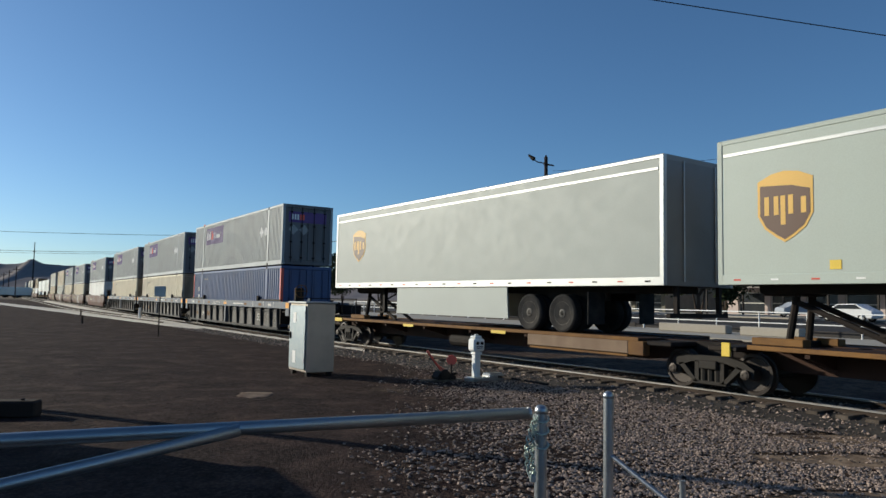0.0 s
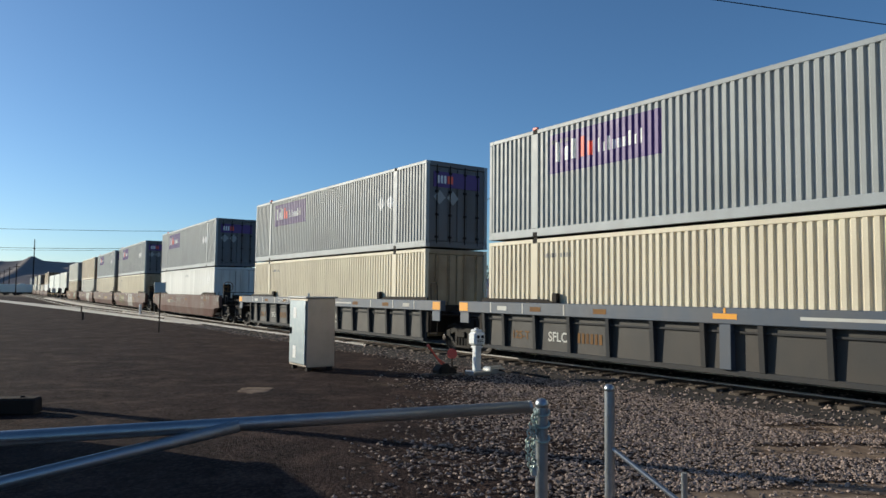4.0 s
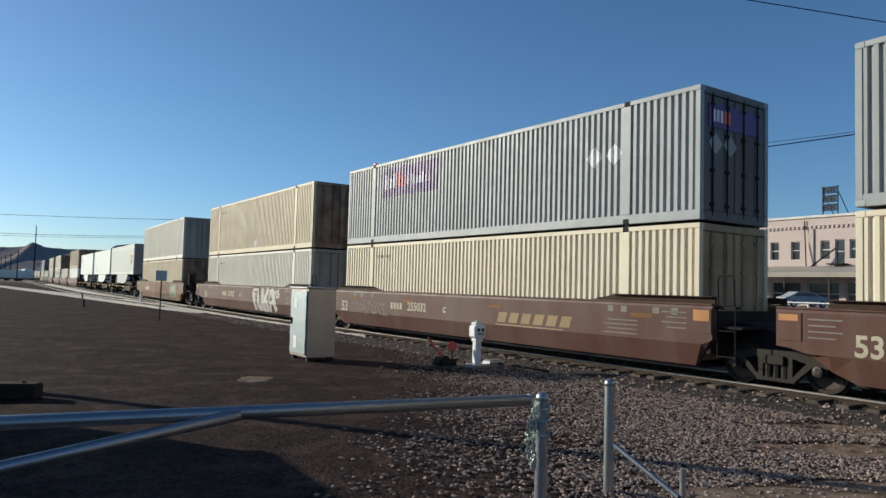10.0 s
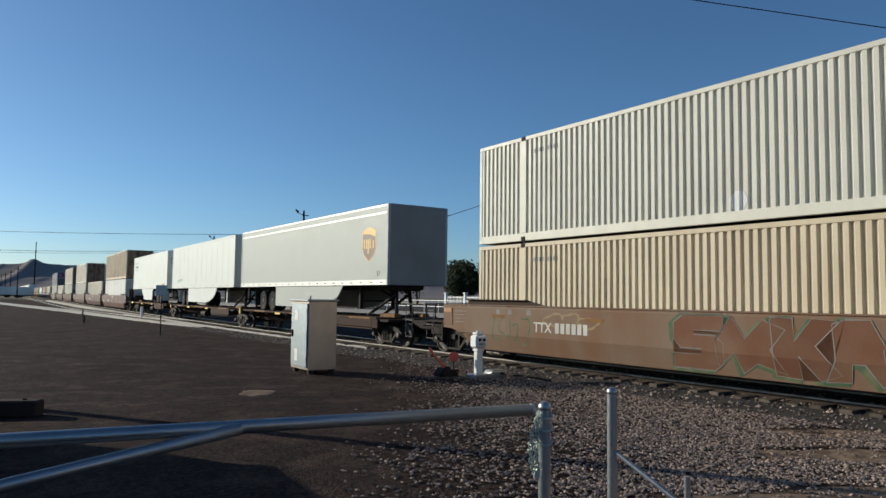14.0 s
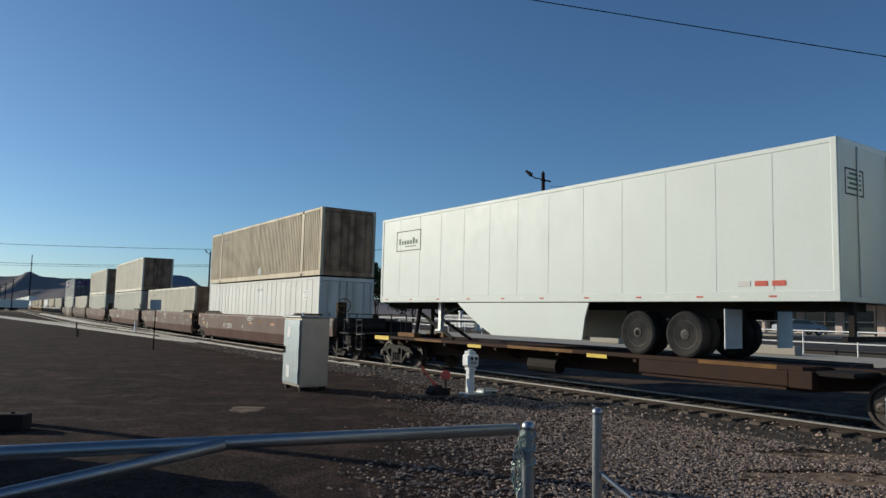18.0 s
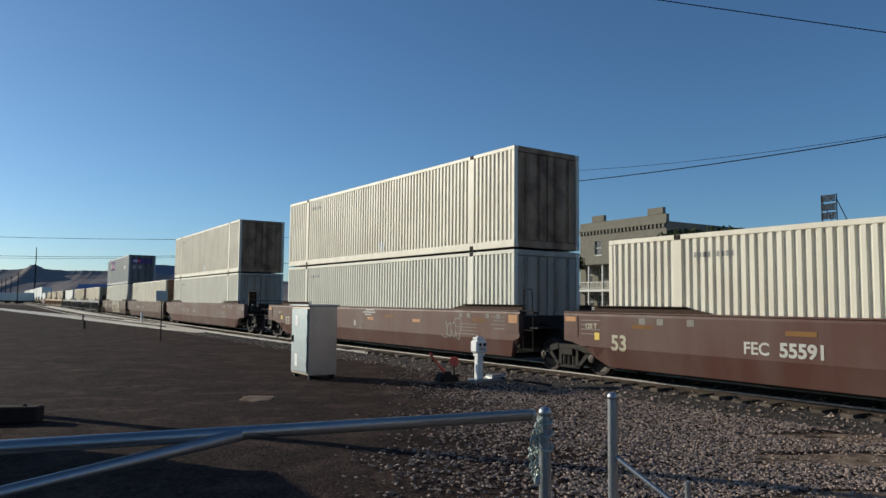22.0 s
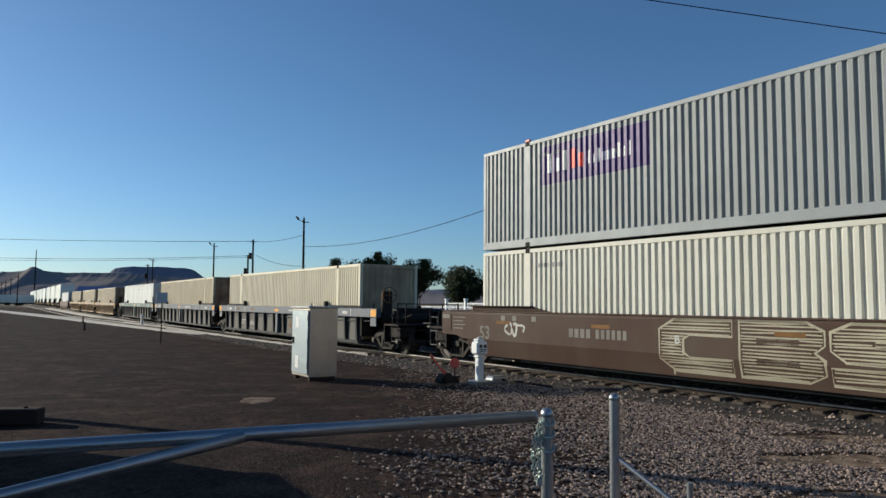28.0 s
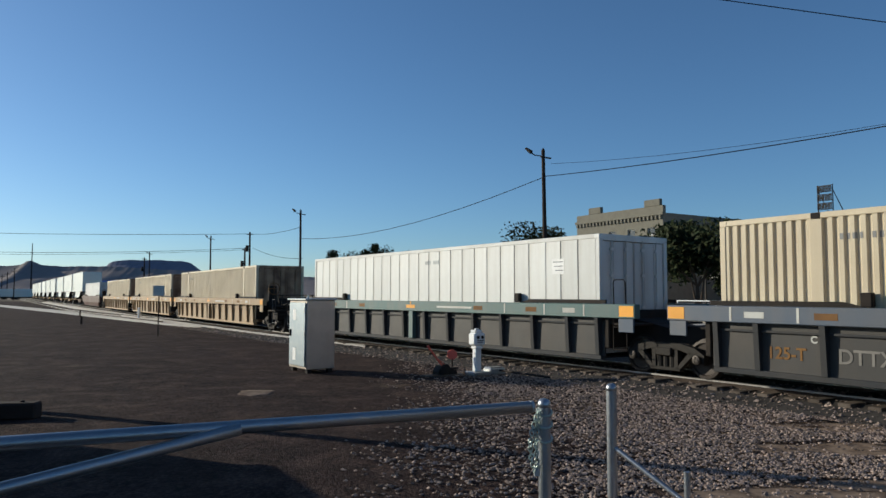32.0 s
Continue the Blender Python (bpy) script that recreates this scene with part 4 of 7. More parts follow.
def build_ribbed_car(chord, web, label, lead, last):
    t = thing("well_car", label, "well car", "cars of the train")
    e0, e1 = 9.8 if lead else 9.3, 9.8 if last else 9.3
    for s in (1, -1):
        part("top_chord", box(B(), -e0, e1, *sorted((s * 1.31, s * 1.50)), 1.27, 1.60, 0.015), M[chord], t, "box-section top chord")
        part("side_web", box(B(), -8.25, 8.25, *sorted((s * 1.30, s * 1.345)), 0.36, 1.27), M["web_grey" if web == "dark_car" else web], t)
        part("bottom_chord", box(B(), -8.2, 8.2, *sorted((s * 1.24, s * 1.42)), 0.26, 0.37, 0.01), M[web], t)
        spots = [-8.1] + [-7.1 + i * 1.3 for i in range(12)] + [8.1]
        for i, x in enumerate(spots):
            w = 0.055
            part("rib", prism(B(), [(s * 1.345, 0.37), (s * 1.345, 1.27), (s * 1.49, 1.27), (s * 1.44, 0.37)][::s], "x", x - w, x + w), M[web], t)
        if s > 0:
            for a, b in zip(spots, spots[1:]):
                part("web_stiffener", box(B(), a + 0.06, b - 0.06, 1.345, 1.40, 1.10, 1.14), M[web], t)
        for q in (-1, 1):
            part("guide_plate", prism(B(), [(q * 8.3, 1.605), (q * 8.3, 1.70), (q * 5.6, 1.70), (q * 5.2, 1.605)], "y", *sorted((s * 1.31, s * 1.36))), M["iron"], t)
            part("guide_block", box(B(), *sorted((q * 5.05, q * 5.25)), *sorted((s * 1.31, s * 1.44)), 1.605, 1.86, 0.02), M["iron"], t)
            if s > 0:
                e = e0 if q < 0 else e1
                part("reflector", box(B(), *sorted((q * (e - 0.46), q * (e - 0.04))), 1.501, 1.507, 1.31, 1.56), M["amber"], t, "amber end reflector")
                part("end_web", box(B(), *sorted((q * (e - 0.5), q * (e - 0.06))), 1.44, 1.49, 0.95, 1.268, 0.01), M["chord_blue" if web == "dark_car" else web], t)
                for x in (3.3, 5.6, 7.0):
                    part("reflector", box(B(), *sorted((q * x, q * (x + 0.42))), 1.501, 1.505, 1.37, 1.49), M["deck_orange"] if x < 7 else M["graffiti_white"], t)
                for x in (4.7, 6.3, 7.7):
                    part("stencil_bar", box(B(), *sorted((q * x, q * (x + 0.05))), 1.501, 1.504, 1.30, 1.58), M["graffiti_white"], t)
    for x in (0.15,):
        part("centre_post", box(B(), x - 0.13, x + 0.13, 1.346, 1.498, 0.372, 1.268, 0.01), M[chord], t, "wide centre post")
        part("cross_mark", box(box(B(), x - 0.27, x + 0.27, 1.501, 1.505, 1.37, 1.48), x - 0.025, x + 0.025, 1.501, 1.506, 1.485, 1.59), M["amber"], t)
    part("stencil_bar", box(B(), -3.2, -1.4, 1.501, 1.504, 1.40, 1.46), M["graffiti_white"], t)
    part("well_floor", box(B(), -8.1, 8.1, -1.24, 1.24, 0.28, 0.33), M["iron_dark"], t)
    car_ends(t, M[web], M[chord], lead, last)
    if lead:
        build_truck(t, -9.75)
    build_truck(t, 9.75)
    return t


def build_spine_car(label, lead, last, dark=False):
    """A skeleton flat for trailers: centre sill, wheel decks, folding hitches."""
    t = thing("spine_car", label, "spine car", "cars of the train")
    part("centre_sill", prism(B(), [(-8.9, 0.72), (-8.9, 1.0), (8.9, 1.0), (8.9, 0.72), (7.0, 0.5), (-7.0, 0.5)], "y", -0.42, 0.42), M["deck_rust"], t)
    for s in (1, -1):
        part("wheel_deck", box(B(), -7.4, 7.4, *sorted((s * 0.42, s * 1.34)), 0.965, 1.022), M["deck_rust"], t, "rusty wheel deck plate")
        part("deck_edge", box(B(), -7.4, 7.4, *sorted((s * 1.31, s * 1.36)), 0.95, 1.04, 0.01), M["deck_rust" if dark else "deck_orange"], t, "thin rusty deck edge")
        if dark:
            for x0, x1 in ((-6.9, -5.2), (-1.6, 0.9), (4.1, 5.6)):
                part("edge_stripe", box(B(), x0, x1, *sorted((s * 1.3605, s * 1.366)), 0.955, 1.035), M["deck_orange"], t, "worn orange stripe")
        part("side_box", box(B(), -7.15, -3.7, *sorted((s * 1.20, s * 1.42)), 0.66, 0.95, 0.015), M["deck_rust" if dark else "deck_tan"], t)
        part("box_end", box(B(), -7.6, -7.152, *sorted((s * 1.20, s * 1.425)), 0.64, 0.96, 0.015), M["deck_rust" if dark else "deck_orange"], t, "painted box end")
        part("lower_step", box(B(), -7.1, -3.75, *sorted((s * 1.22, s * 1.38)), 0.585, 0.645, 0.01), M["deck_rust" if dark else "deck_orange"], t)
        for x in (-6.0, -3.5, -1.0, 1.5, 4.0, 6.2):
            part("outrigger", prism(B(), [(s * 0.42, 0.62), (s * 0.42, 0.93), (s * 1.31, 0.93), (s * 1.31, 0.86)][::s], "x", x - 0.05, x + 0.05), M["deck_rust"], t)
        for q in (-1, 1):
            part("end_beam", box(B(), *sorted((q * 7.62, q * 8.3)), *sorted((s * 0.42, s * 1.36)), 0.88, 0.98, 0.02), M["iron"], t)
        if s > 0:
            part("end_block", box(B(), 7.25, 8.25, 1.362, 1.39, 0.90, 1.04, 0.008) if last else box(B(), 7.75, 7.95, 1.362, 1.40, 0.78, 1.06, 0.008), M["yellow_paint"], t, "yellow corner plate")
            for x in (-2.4, 2.4):
                part("reflector", box(B(), x - 0.32, x + 0.32, 1.362, 1.367, 0.89, 0.98), M["yellow_paint"], t)
            part("air_tank", tube(B(), (-0.6, 0.8, 0.55), (0.5, 0.8, 0.55), 0.2, 12), M["iron"], t)
    for q in (-1, 1):
        part("end_casting", box(B(), *sorted((q * 8.3, q * 9.9)), -0.5, 0.5, 0.66, 1.0, 0.05), M["iron"], t)
        if (q < 0 and lead) or (q > 0 and last):
            part("coupler", box(box(B(), *sorted((q * 9.9, q * 11.3)), -0.13, 0.13, 0.72, 0.96, 0.03), *sorted((q * 11.3, q * 11.72)), -0.2, 0.2, 0.66, 1.02, 0.06), M["iron"], t)
            ladder(t, q * 9.6, 1.3, 0.42, 1.6, M["ladder_steel"])
            part("brake_platform", box(B(), *sorted((q * 9.2, q * 9.9)), -1.3, 1.3, 1.02, 1.07), M["iron"], t)
    if lead:
        build_truck(t, -7.65)
    build_truck(t, 7.25 if last else 8.5)
    return t


def hitch(t, x, lean, paint):
    """The folding stand that carries a trailer's kingpin."""
    bm = B()
    for y in (-0.35, 0.35):
        tube(bm, (x, y, 1.0), (x + 0.15 * lean, y * 0.8, 2.02), 0.075, 8)
        tube(bm, (x + 2.3 * lean, y, 1.04), (x + 0.1 * lean, y * 0.8, 1.92), 0.06, 8)
    box(bm, x - 0.35, x + 0.5, -0.45, 0.45, 2.02, 2.12, 0.02)
    box(bm, x - 0.2, x + 0.2, -0.5, 0.5, 0.98, 1.12, 0.02)
    part("trailer_hitch", bm, M[paint], t, "folding trailer hitch")
    for y in (0.62, -0.62):
        part("hitch_foot", box(B(), x - 0.55, x + 0.55, y - 0.14, y + 0.14, 1.024, 1.17, 0.015), M["deck_orange"], t, "rusty orange hitch foot")


# ---- the train: trailers ----
def build_trailer(col, frame, wheels_front, label, mark):
    """A 53 foot road trailer, wheels at z 0. wheels_front: the axles stand towards the train's head."""
    t = thing("semi_trailer", label, "trailer", "trailers on the train")
    c, fr = M[col], M[frame]
    f = -1 if wheels_front else 1
    z0, z1 = 1.20, 4.18
    for s in (1, -1):
        ys = sorted((s * (HW - 0.05), s * HW))
        part("side_wall", box(B(), -HL + 0.12, HL - 0.12, *ys, z0 + 0.2, z1 - 0.10), c, t)
        part("bottom_rail", box(B(), -HL, HL, *sorted((s * (HW - 0.07), s * (HW + 0.012))), z0, z0 + 0.2, 0.008), M["bright_metal"] if frame == "bright_metal" else fr, t, "riveted bottom rail")
        part("top_rail", box(B(), -HL, HL, *sorted((s * (HW - 0.07), s * (HW + 0.012))), z1 - 0.11, z1, 0.02), M["bright_metal"] if frame == "bright_metal" else fr, t)
        if mark == "shield":
            part("side_strip", box(B(), -HL + 0.15, HL - 0.15, *sorted((s * HW, s * (HW + 0.012))), z1 - 0.36, z1 - 0.29, 0.004), M["bright_metal"], t, "bright moulding")
        if s > 0:
            seams = 13 if mark == "plain" else 0
            for i in range(1, seams):
                x = -HL + i * BOX_L / seams
                part("seam", box(B(), x - 0.012, x + 0.012, HW, HW + 0.004, z0 + 0.2, z1 - 0.11), fr, t)
            for i in range(20):
                x = -HL + 0.45 + i * (BOX_L - 0.9) / 19
                part("slot" if frame == "bright_metal" else "reflector", box(B(), x - 0.08, x + 0.08, HW + 0.012, HW + 0.016, z0 + 0.08, z0 + 0.115), M["red_paint"] if (mark != "shield" or wheels_front) and i % 2 else M["iron_dark"] if frame == "bright_metal" else M["white_paint"], t)
    for x in (-1, 1):
        xs = sorted((x * (HL - 0.06), x * HL))
        rear = x == f
        # shield trailers take an end colour with shade painted in
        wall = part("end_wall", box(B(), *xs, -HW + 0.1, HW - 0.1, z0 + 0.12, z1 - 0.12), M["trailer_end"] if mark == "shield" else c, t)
        for s in (1, -1):
            part("corner_post", box(B(), *sorted((x * (HL - 0.13), x * (HL + 0.008))), *sorted((s * (HW - 0.1), s * (HW + 0.014))), z0, z1, 0.02), c if mark == "shield" and not wheels_front else fr, t)
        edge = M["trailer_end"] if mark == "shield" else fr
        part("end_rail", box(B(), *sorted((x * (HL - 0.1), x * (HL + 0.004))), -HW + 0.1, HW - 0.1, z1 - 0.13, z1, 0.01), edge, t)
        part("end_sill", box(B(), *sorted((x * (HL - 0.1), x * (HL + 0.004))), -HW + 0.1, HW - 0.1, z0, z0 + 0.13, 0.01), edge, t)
        if rear:
            for y in (-0.6, 0.6):
                part("lock_rod", tube(B(), (x * (HL + 0.02), y, z0 + 0.1), (x * (HL + 0.02), y, z1 - 0.1), 0.018, 6), M["galvanised_old"], t)
            bm = B()
            box(bm, *sorted((x * (HL - 0.1), x * HL)), -1.1, 1.1, 0.48, 0.58)
            for y in (-0.8, 0.8):
                box(bm, *sorted((x * (HL - 0.1), x * HL)), y - 0.05, y + 0.05, 0.55, z0)
            part("rear_bumper", bm, M["iron"], t)
    part("roof", box(B(), -HL + 0.07, HL - 0.07, -HW + 0.07, HW - 0.07, z1 - 0.06, z1 - 0.015), M["trailer_white"], t)
    part("underframe", box(box(B(), -HL + 0.1, HL - 0.1, -HW + 0.1, HW - 0.1, z0 + 0.02, z0 + 0.14), -HL + 0.4, HL - 0.4, -0.5, 0.5, z0 - 0.16, z0 + 0.02), M["iron_dark"], t)
    # axles, springs and mud flaps
    ax = (3.40, 4.68) if wheels_front else (3.82, 5.12)
    bm = B()
    box(bm, *sorted((f * 2.7, f * 5.8)), -0.62, -0.48, 0.85, 1.05)
    box(bm, *sorted((f * 2.7, f * 5.8)), 0.48, 0.62, 0.85, 1.05)
    part("bogie_frame", bm, M["iron_dark"], t)
    for x in ax:
        part("axle", tube(B(), (f * x, -1.1, 0.5), (f * x, 1.1, 0.5), 0.065, 8), M["iron"], t)
        for y in (-1, 1):
            wh = part("wheel", TYRE, None, t, "twin truck tyres", pose(f * x, y * 0.97, 0.5, 0, 0, 0 if y > 0 else 180))
            part("rim", RIM, None, wh, "steel wheel rim")
    for y in (0.97, -0.97):
        part("mud_flap", box(B(), *sorted((f * 5.75, f * 5.77)), y - 0.3, y + 0.3, 0.25, 1.05), M["rubber"] if mark == "shield" else M["white_paint"], t)
    # landing gear
    bm = B()
    for y in (-0.75, 0.75):
        box(bm, -f * 5.0 - 0.07, -f * 5.0 + 0.07, y - 0.07, y + 0.07, 0.32, z0)
        box(bm, -f * 5.0 - 0.14, -f * 5.0 + 0.14, y - 0.14, y + 0.14, 0.28, 0.33)
    tube(bm, (-f * 5.0, -0.75, 0.75), (-f * 4.2, -0.3, z0), 0.03, 6)
    tube(bm, (-f * 5.0, 0.75, 0.75), (-f * 4.2, 0.3, z0), 0.03, 6)
    tube(bm, (-f * 5.0, -0.75, 0.6), (-f * 5.0, 0.75, 0.6), 0.03, 6)
    part("landing_gear", bm, M["iron"] if mark == "shield" else M["galvanised_old"], t)
    # skirt between landing gear and wheels
    for s in (1, -1):
        if wheels_front and mark == "shield":
            sk = [(f * 2.65, z0 - 0.02), (f * 2.72, 0.30), (-f * 3.3, 0.30), (-f * 3.3, z0 - 0.02)]
        elif wheels_front:
            sk = [(f * 2.05, z0 - 0.02), (f * 1.92, 0.80), (f * 1.83, 0.26), (-f * 1.7, 0.26), (-f * 2.4, 0.58), (-f * 3.0, 0.92), (-f * 3.4, z0 - 0.02)]
        else:
            sk = [(f * 2.9, z0 - 0.02), (f * 2.9, 0.28), (-f * 1.6, 0.26), (-f * 2.6, 0.34), (-f * 3.4, 0.52), (-f * 4.0, 0.78), (-f * 4.4, z0 - 0.02)]
        part("side_skirt", prism(B(), sk, "y", *sorted((s * (HW - 0.06), s * (HW - 0.02)))), c, t, "aerodynamic side skirt")
    return t


bm = B()
for o in (0.0, -0.33):
    turned(bm, [(0.30, o - 0.11), (0.44, o - 0.135), (0.49, o - 0.11), (0.505, o - 0.07), (0.505, o + 0.07), (0.49, o + 0.11), (0.44, o + 0.135), (0.30, o + 0.11)], 28)
w_ = part("tmp", bm, M["rubber"], smooth=False)
TYRE = w_.data
TYRE.name = "tyre"
bpy.data.objects.remove(w_)
bm = turned(B(), [(0.29, -0.05), (0.31, 0.115), (0.27, 0.10), (0.23, 0.03), (0.12, 0.02), (0.11, 0.12), (0.06, 0.13)], 20)
w_ = part("tmp", bm, M["wheel_rim"])
RIM = w_.data
RIM.name = "rim"
bpy.data.objects.remove(w_)


def shield(t, x, z, h):
    """A gold shield with a brown field, drawn plain."""
    def outline(k):
        pts = [(-0.40, 0.36), (-0.2, 0.45), (0, 0.48), (0.2, 0.45), (0.40, 0.36), (0.40, -0.12), (0.30, -0.30), (0.14, -0.42), (0, -0.5), (-0.14, -0.42), (-0.30, -0.30), (-0.40, -0.12)]
        return [(x + u * h * k, z + v * h * k) for u, v in pts]
    s = part("shield", prism(B(), outline(1.0), "y", HW + 0.004, HW + 0.008), M["shield_gold"], t, "gold and brown shield emblem")
    low = [(x + u * h, z + v * h) for u, v in [(-0.36, 0.20), (-0.1, 0.27), (0.36, 0.30), (0.36, -0.12), (0.27, -0.28), (0.12, -0.39), (0, -0.46), (-0.12, -0.39), (-0.27, -0.28), (-0.36, -0.12)]]
    part("shield_field", prism(B(), low, "y", HW + 0.009, HW + 0.012), M["shield_brown"], s)
    for k, (u, lo, hi) in enumerate(((0.26, -0.12, 0.14), (0.12, -0.12, 0.14), (0.02, -0.26, 0.14), (-0.09, -0.12, 0.14), (-0.18, -0.12, 0.14), (-0.27, -0.12, 0.10))):
        if k in (1, 3, 5, 0, 2):
            part("shield_bar", box(B(), x + (u - 0.035) * h, x + (u + 0.035) * h, HW + 0.0125, HW + 0.015, z + lo * h, z + hi * h), M["shield_gold"], s)


T_GREEN = build_trailer("trailer_green", "trailer_green", True, "weathered grey-green trailer with a shield emblem on a spine car", "shield")
shield(T_GREEN, 6.6, 2.70, 1.4)
part("warning_label", box(B(), 5.55, 5.76, HW + 0.004, HW + 0.008, 1.46, 1.63), M["yellow_paint"], T_GREEN)
T_GREY = build_trailer("trailer_grey", "bright_metal", True, "grey trailer with bright rails and a shield emblem", "shield")
shield(T_GREY, 6.15, 2.82, 1.25)
T_SHIELD = build_trailer("trailer_grey", "bright_metal", False, "clean grey trailer with bright rails and a shield emblem", "shield")
shield(T_SHIELD, -6.6, 2.75, 1.35)
T_WHITE = build_trailer("trailer_white", "trailer_white", False, "plain white trailer with a faint worn sign", "plain")
for k_ in range(9):
    part("sign_bar", box(B(), HL - 1.9 - k_ * 0.19, HL - 1.78 - k_ * 0.19, HW + 0.004, HW + 0.007, 1.62 + 0.012 * k_, 1.78 + 0.012 * k_), M["mint_paint"], T_WHITE)
T_SIGN = build_trailer("trailer_white", "trailer_white", True, "white trailer with a framed green sign and white skirt", "plain")
bm = B()
x0_, x1_, z0_, z1_ = 5.52, 7.06, 2.96, 3.66
for q in ((x0_, x1_, z0_, z0_ + 0.03), (x0_, x1_, z1_ - 0.03, z1_), (x0_, x0_ + 0.03, z0_ + 0.03, z1_ - 0.03), (x1_ - 0.03, x1_, z0_ + 0.03, z1_ - 0.03)):
    box(bm, q[0], q[1], HW + 0.004, HW + 0.008, q[2], q[3])
sg_ = part("sign_frame", bm, M["black_paint"], T_SIGN, "thin black sign frame")
for k_ in range(7):
    x_ = x1_ - 0.16 - k_ * 0.175
    part("sign_bar", box(B(), x_ - 0.12, x_, HW + 0.004, HW + 0.008, 3.19, 3.40 if k_ in (0, 5) else 3.32), M["sign_green"], sg_)
part("sign_bar", box(B(), x0_ + 0.3, x1_ - 0.55, HW + 0.004, HW + 0.008, 3.10, 3.13), M["sign_green"], sg_)
for k_ in range(3):
    part("warning_label", box(B(), -HL + 1.0 + k_ * 0.36, -HL + 1.27 + k_ * 0.36, HW + 0.004, HW + 0.008, 1.5, 1.6), M["red_paint"] if k_ < 2 else M["trim_pale"], T_SIGN)
nose_ = part("sign_frame", box(box(B(), -HL - 0.006, -HL - 0.001, 0.35, 1.05, 3.62, 3.65), -HL - 0.006, -HL - 0.001, 0.35, 1.05, 3.15, 3.18), M["black_paint"], T_SIGN, "thin black sign frame on the nose")
for y_ in (0.35, 1.02):
    part("sign_edge", box(B(), -HL - 0.006, -HL - 0.001, y_, y_ + 0.03, 3.181, 3.619), M["black_paint"], nose_)
for k_ in range(4):
    part("sign_bar", box(B(), -HL - 0.006, -HL - 0.001, 0.45, 0.95 - 0.06 * (k_ % 2), 3.26 + 0.09 * k_, 3.30 + 0.09 * k_), M["sign_green"], nose_)
words("size_mark", "53", 0.26, M["grey_end"], T_SHIELD, pose(-7.35, HW + 0.004, 1.55, 90, 0, 180), "small size number")
TRAILERS = {"green": T_GREEN, "greyr": T_GREY, "shield": T_SHIELD, "white": T_WHITE, "sign": T_SIGN}
for t_ in TRAILERS.values():
    t_.matrix_basis = pose(430, -400, 0)


# ---- the make-up of the train: head of each load along the track at the start, car, load ----
LOADS = (
    ("spine_", -7.11, "green"), ("spine_z", 10.47, "greyr"),
    ("rib_a", 32.52, "grey", "blue"), ("rib_", 52.01, "grey", "cream"), ("rib_z", 71.56, "grey", "cream"),
    ("dusty_az", 95.13, "grey", "white"),
    ("brown_a", 118.89, "grey", "cream"), ("brown_", 138.30, "grey", "cream"), ("brown_z", 157.84, "tan", "pale"),
    ("rust_az", 181.25, "pale", "tan"),
    ("spine_a", 202.76, "shield"), ("spine_d", 220.07, "white"), ("spine_zd", 238.13, "sign"),
    ("brown_a", 259.43, "oldtan", "white"), ("brown_", 279.08, "creamrust"), ("brown_z", 298.80, "creamrust", "pale"),
    ("dusty_a", 322.39, "creamrust", "pale"), ("olive_", 341.74, "creamrust"), ("olive_z", 361.25, "grey", "pale"),
    ("rib_a", 385.03, "cream"), ("rib_", 404.65, "tan"), ("rib_zt", 424.19, "white"),
    ("tan_a", 447.61, "tan"), ("tan_", 467.12, "tan"), ("tan_z", 486.58, "tan"),
    ("brown_az", 510.03, "white"),
    ("spine_a", 530.68, "white"), ("spine_", 548.66, "white"), ("spine_z", 566.65, "white"),
    ("spine_a", 587.63, "white"), ("spine_", 605.62, "white"), ("spine_z", 623.60, "white"),
    ("spine_a", 644.58, "white"), ("spine_", 662.57, "white"), ("spine_z", 680.55, "white"),
)
CARS, MOVING, USED, TURNED = {}, [], set(), set()


def take(template, key):
    """The template itself at its first use, a copy after that."""
    if key not in USED:
        USED.add(key)
        return template
    return copy_thing(template, pose(0, 0, 0))


def make_car(kind):
    body, ends = kind.split("_")
    lead, last = "a" in ends, "z" in ends
    if body == "rib" and "t" in ends:
        t = build_ribbed_car("chord_teal", "dark_car", "dark grey ribbed well car with a dull teal top chord", lead, last)
    elif body == "rib":
        t = build_ribbed_car("chord_blue", "dark_car", "dark grey ribbed well car with a blue-grey top chord", lead, last)
    elif body == "tan":
        t = build_ribbed_car("tan_car", "tan_car", "dusty tan ribbed well car", lead, last)
    elif body == "brown":
        t = build_smooth_car("brown_car", "brown smooth-sided well car with dusty paint", lead, last)
    elif body == "dusty":
        t = build_smooth_car("dusty_car", "dusty grey-brown smooth-sided well car", lead, last)
    elif body == "olive":
        t = build_smooth_car("olive_car", "dark olive-brown smooth-sided well car with faded paint", lead, last)
    elif body == "rust":
        t = build_smooth_car("rust_car", "faded rust-orange well car covered in old graffiti", lead, last)
    else:
        t = build_spine_car("dark rusty spine car for trailers" if "d" in ends or lead else "rusty orange spine car for trailers", lead, last, "d" in ends or lead)
    return t


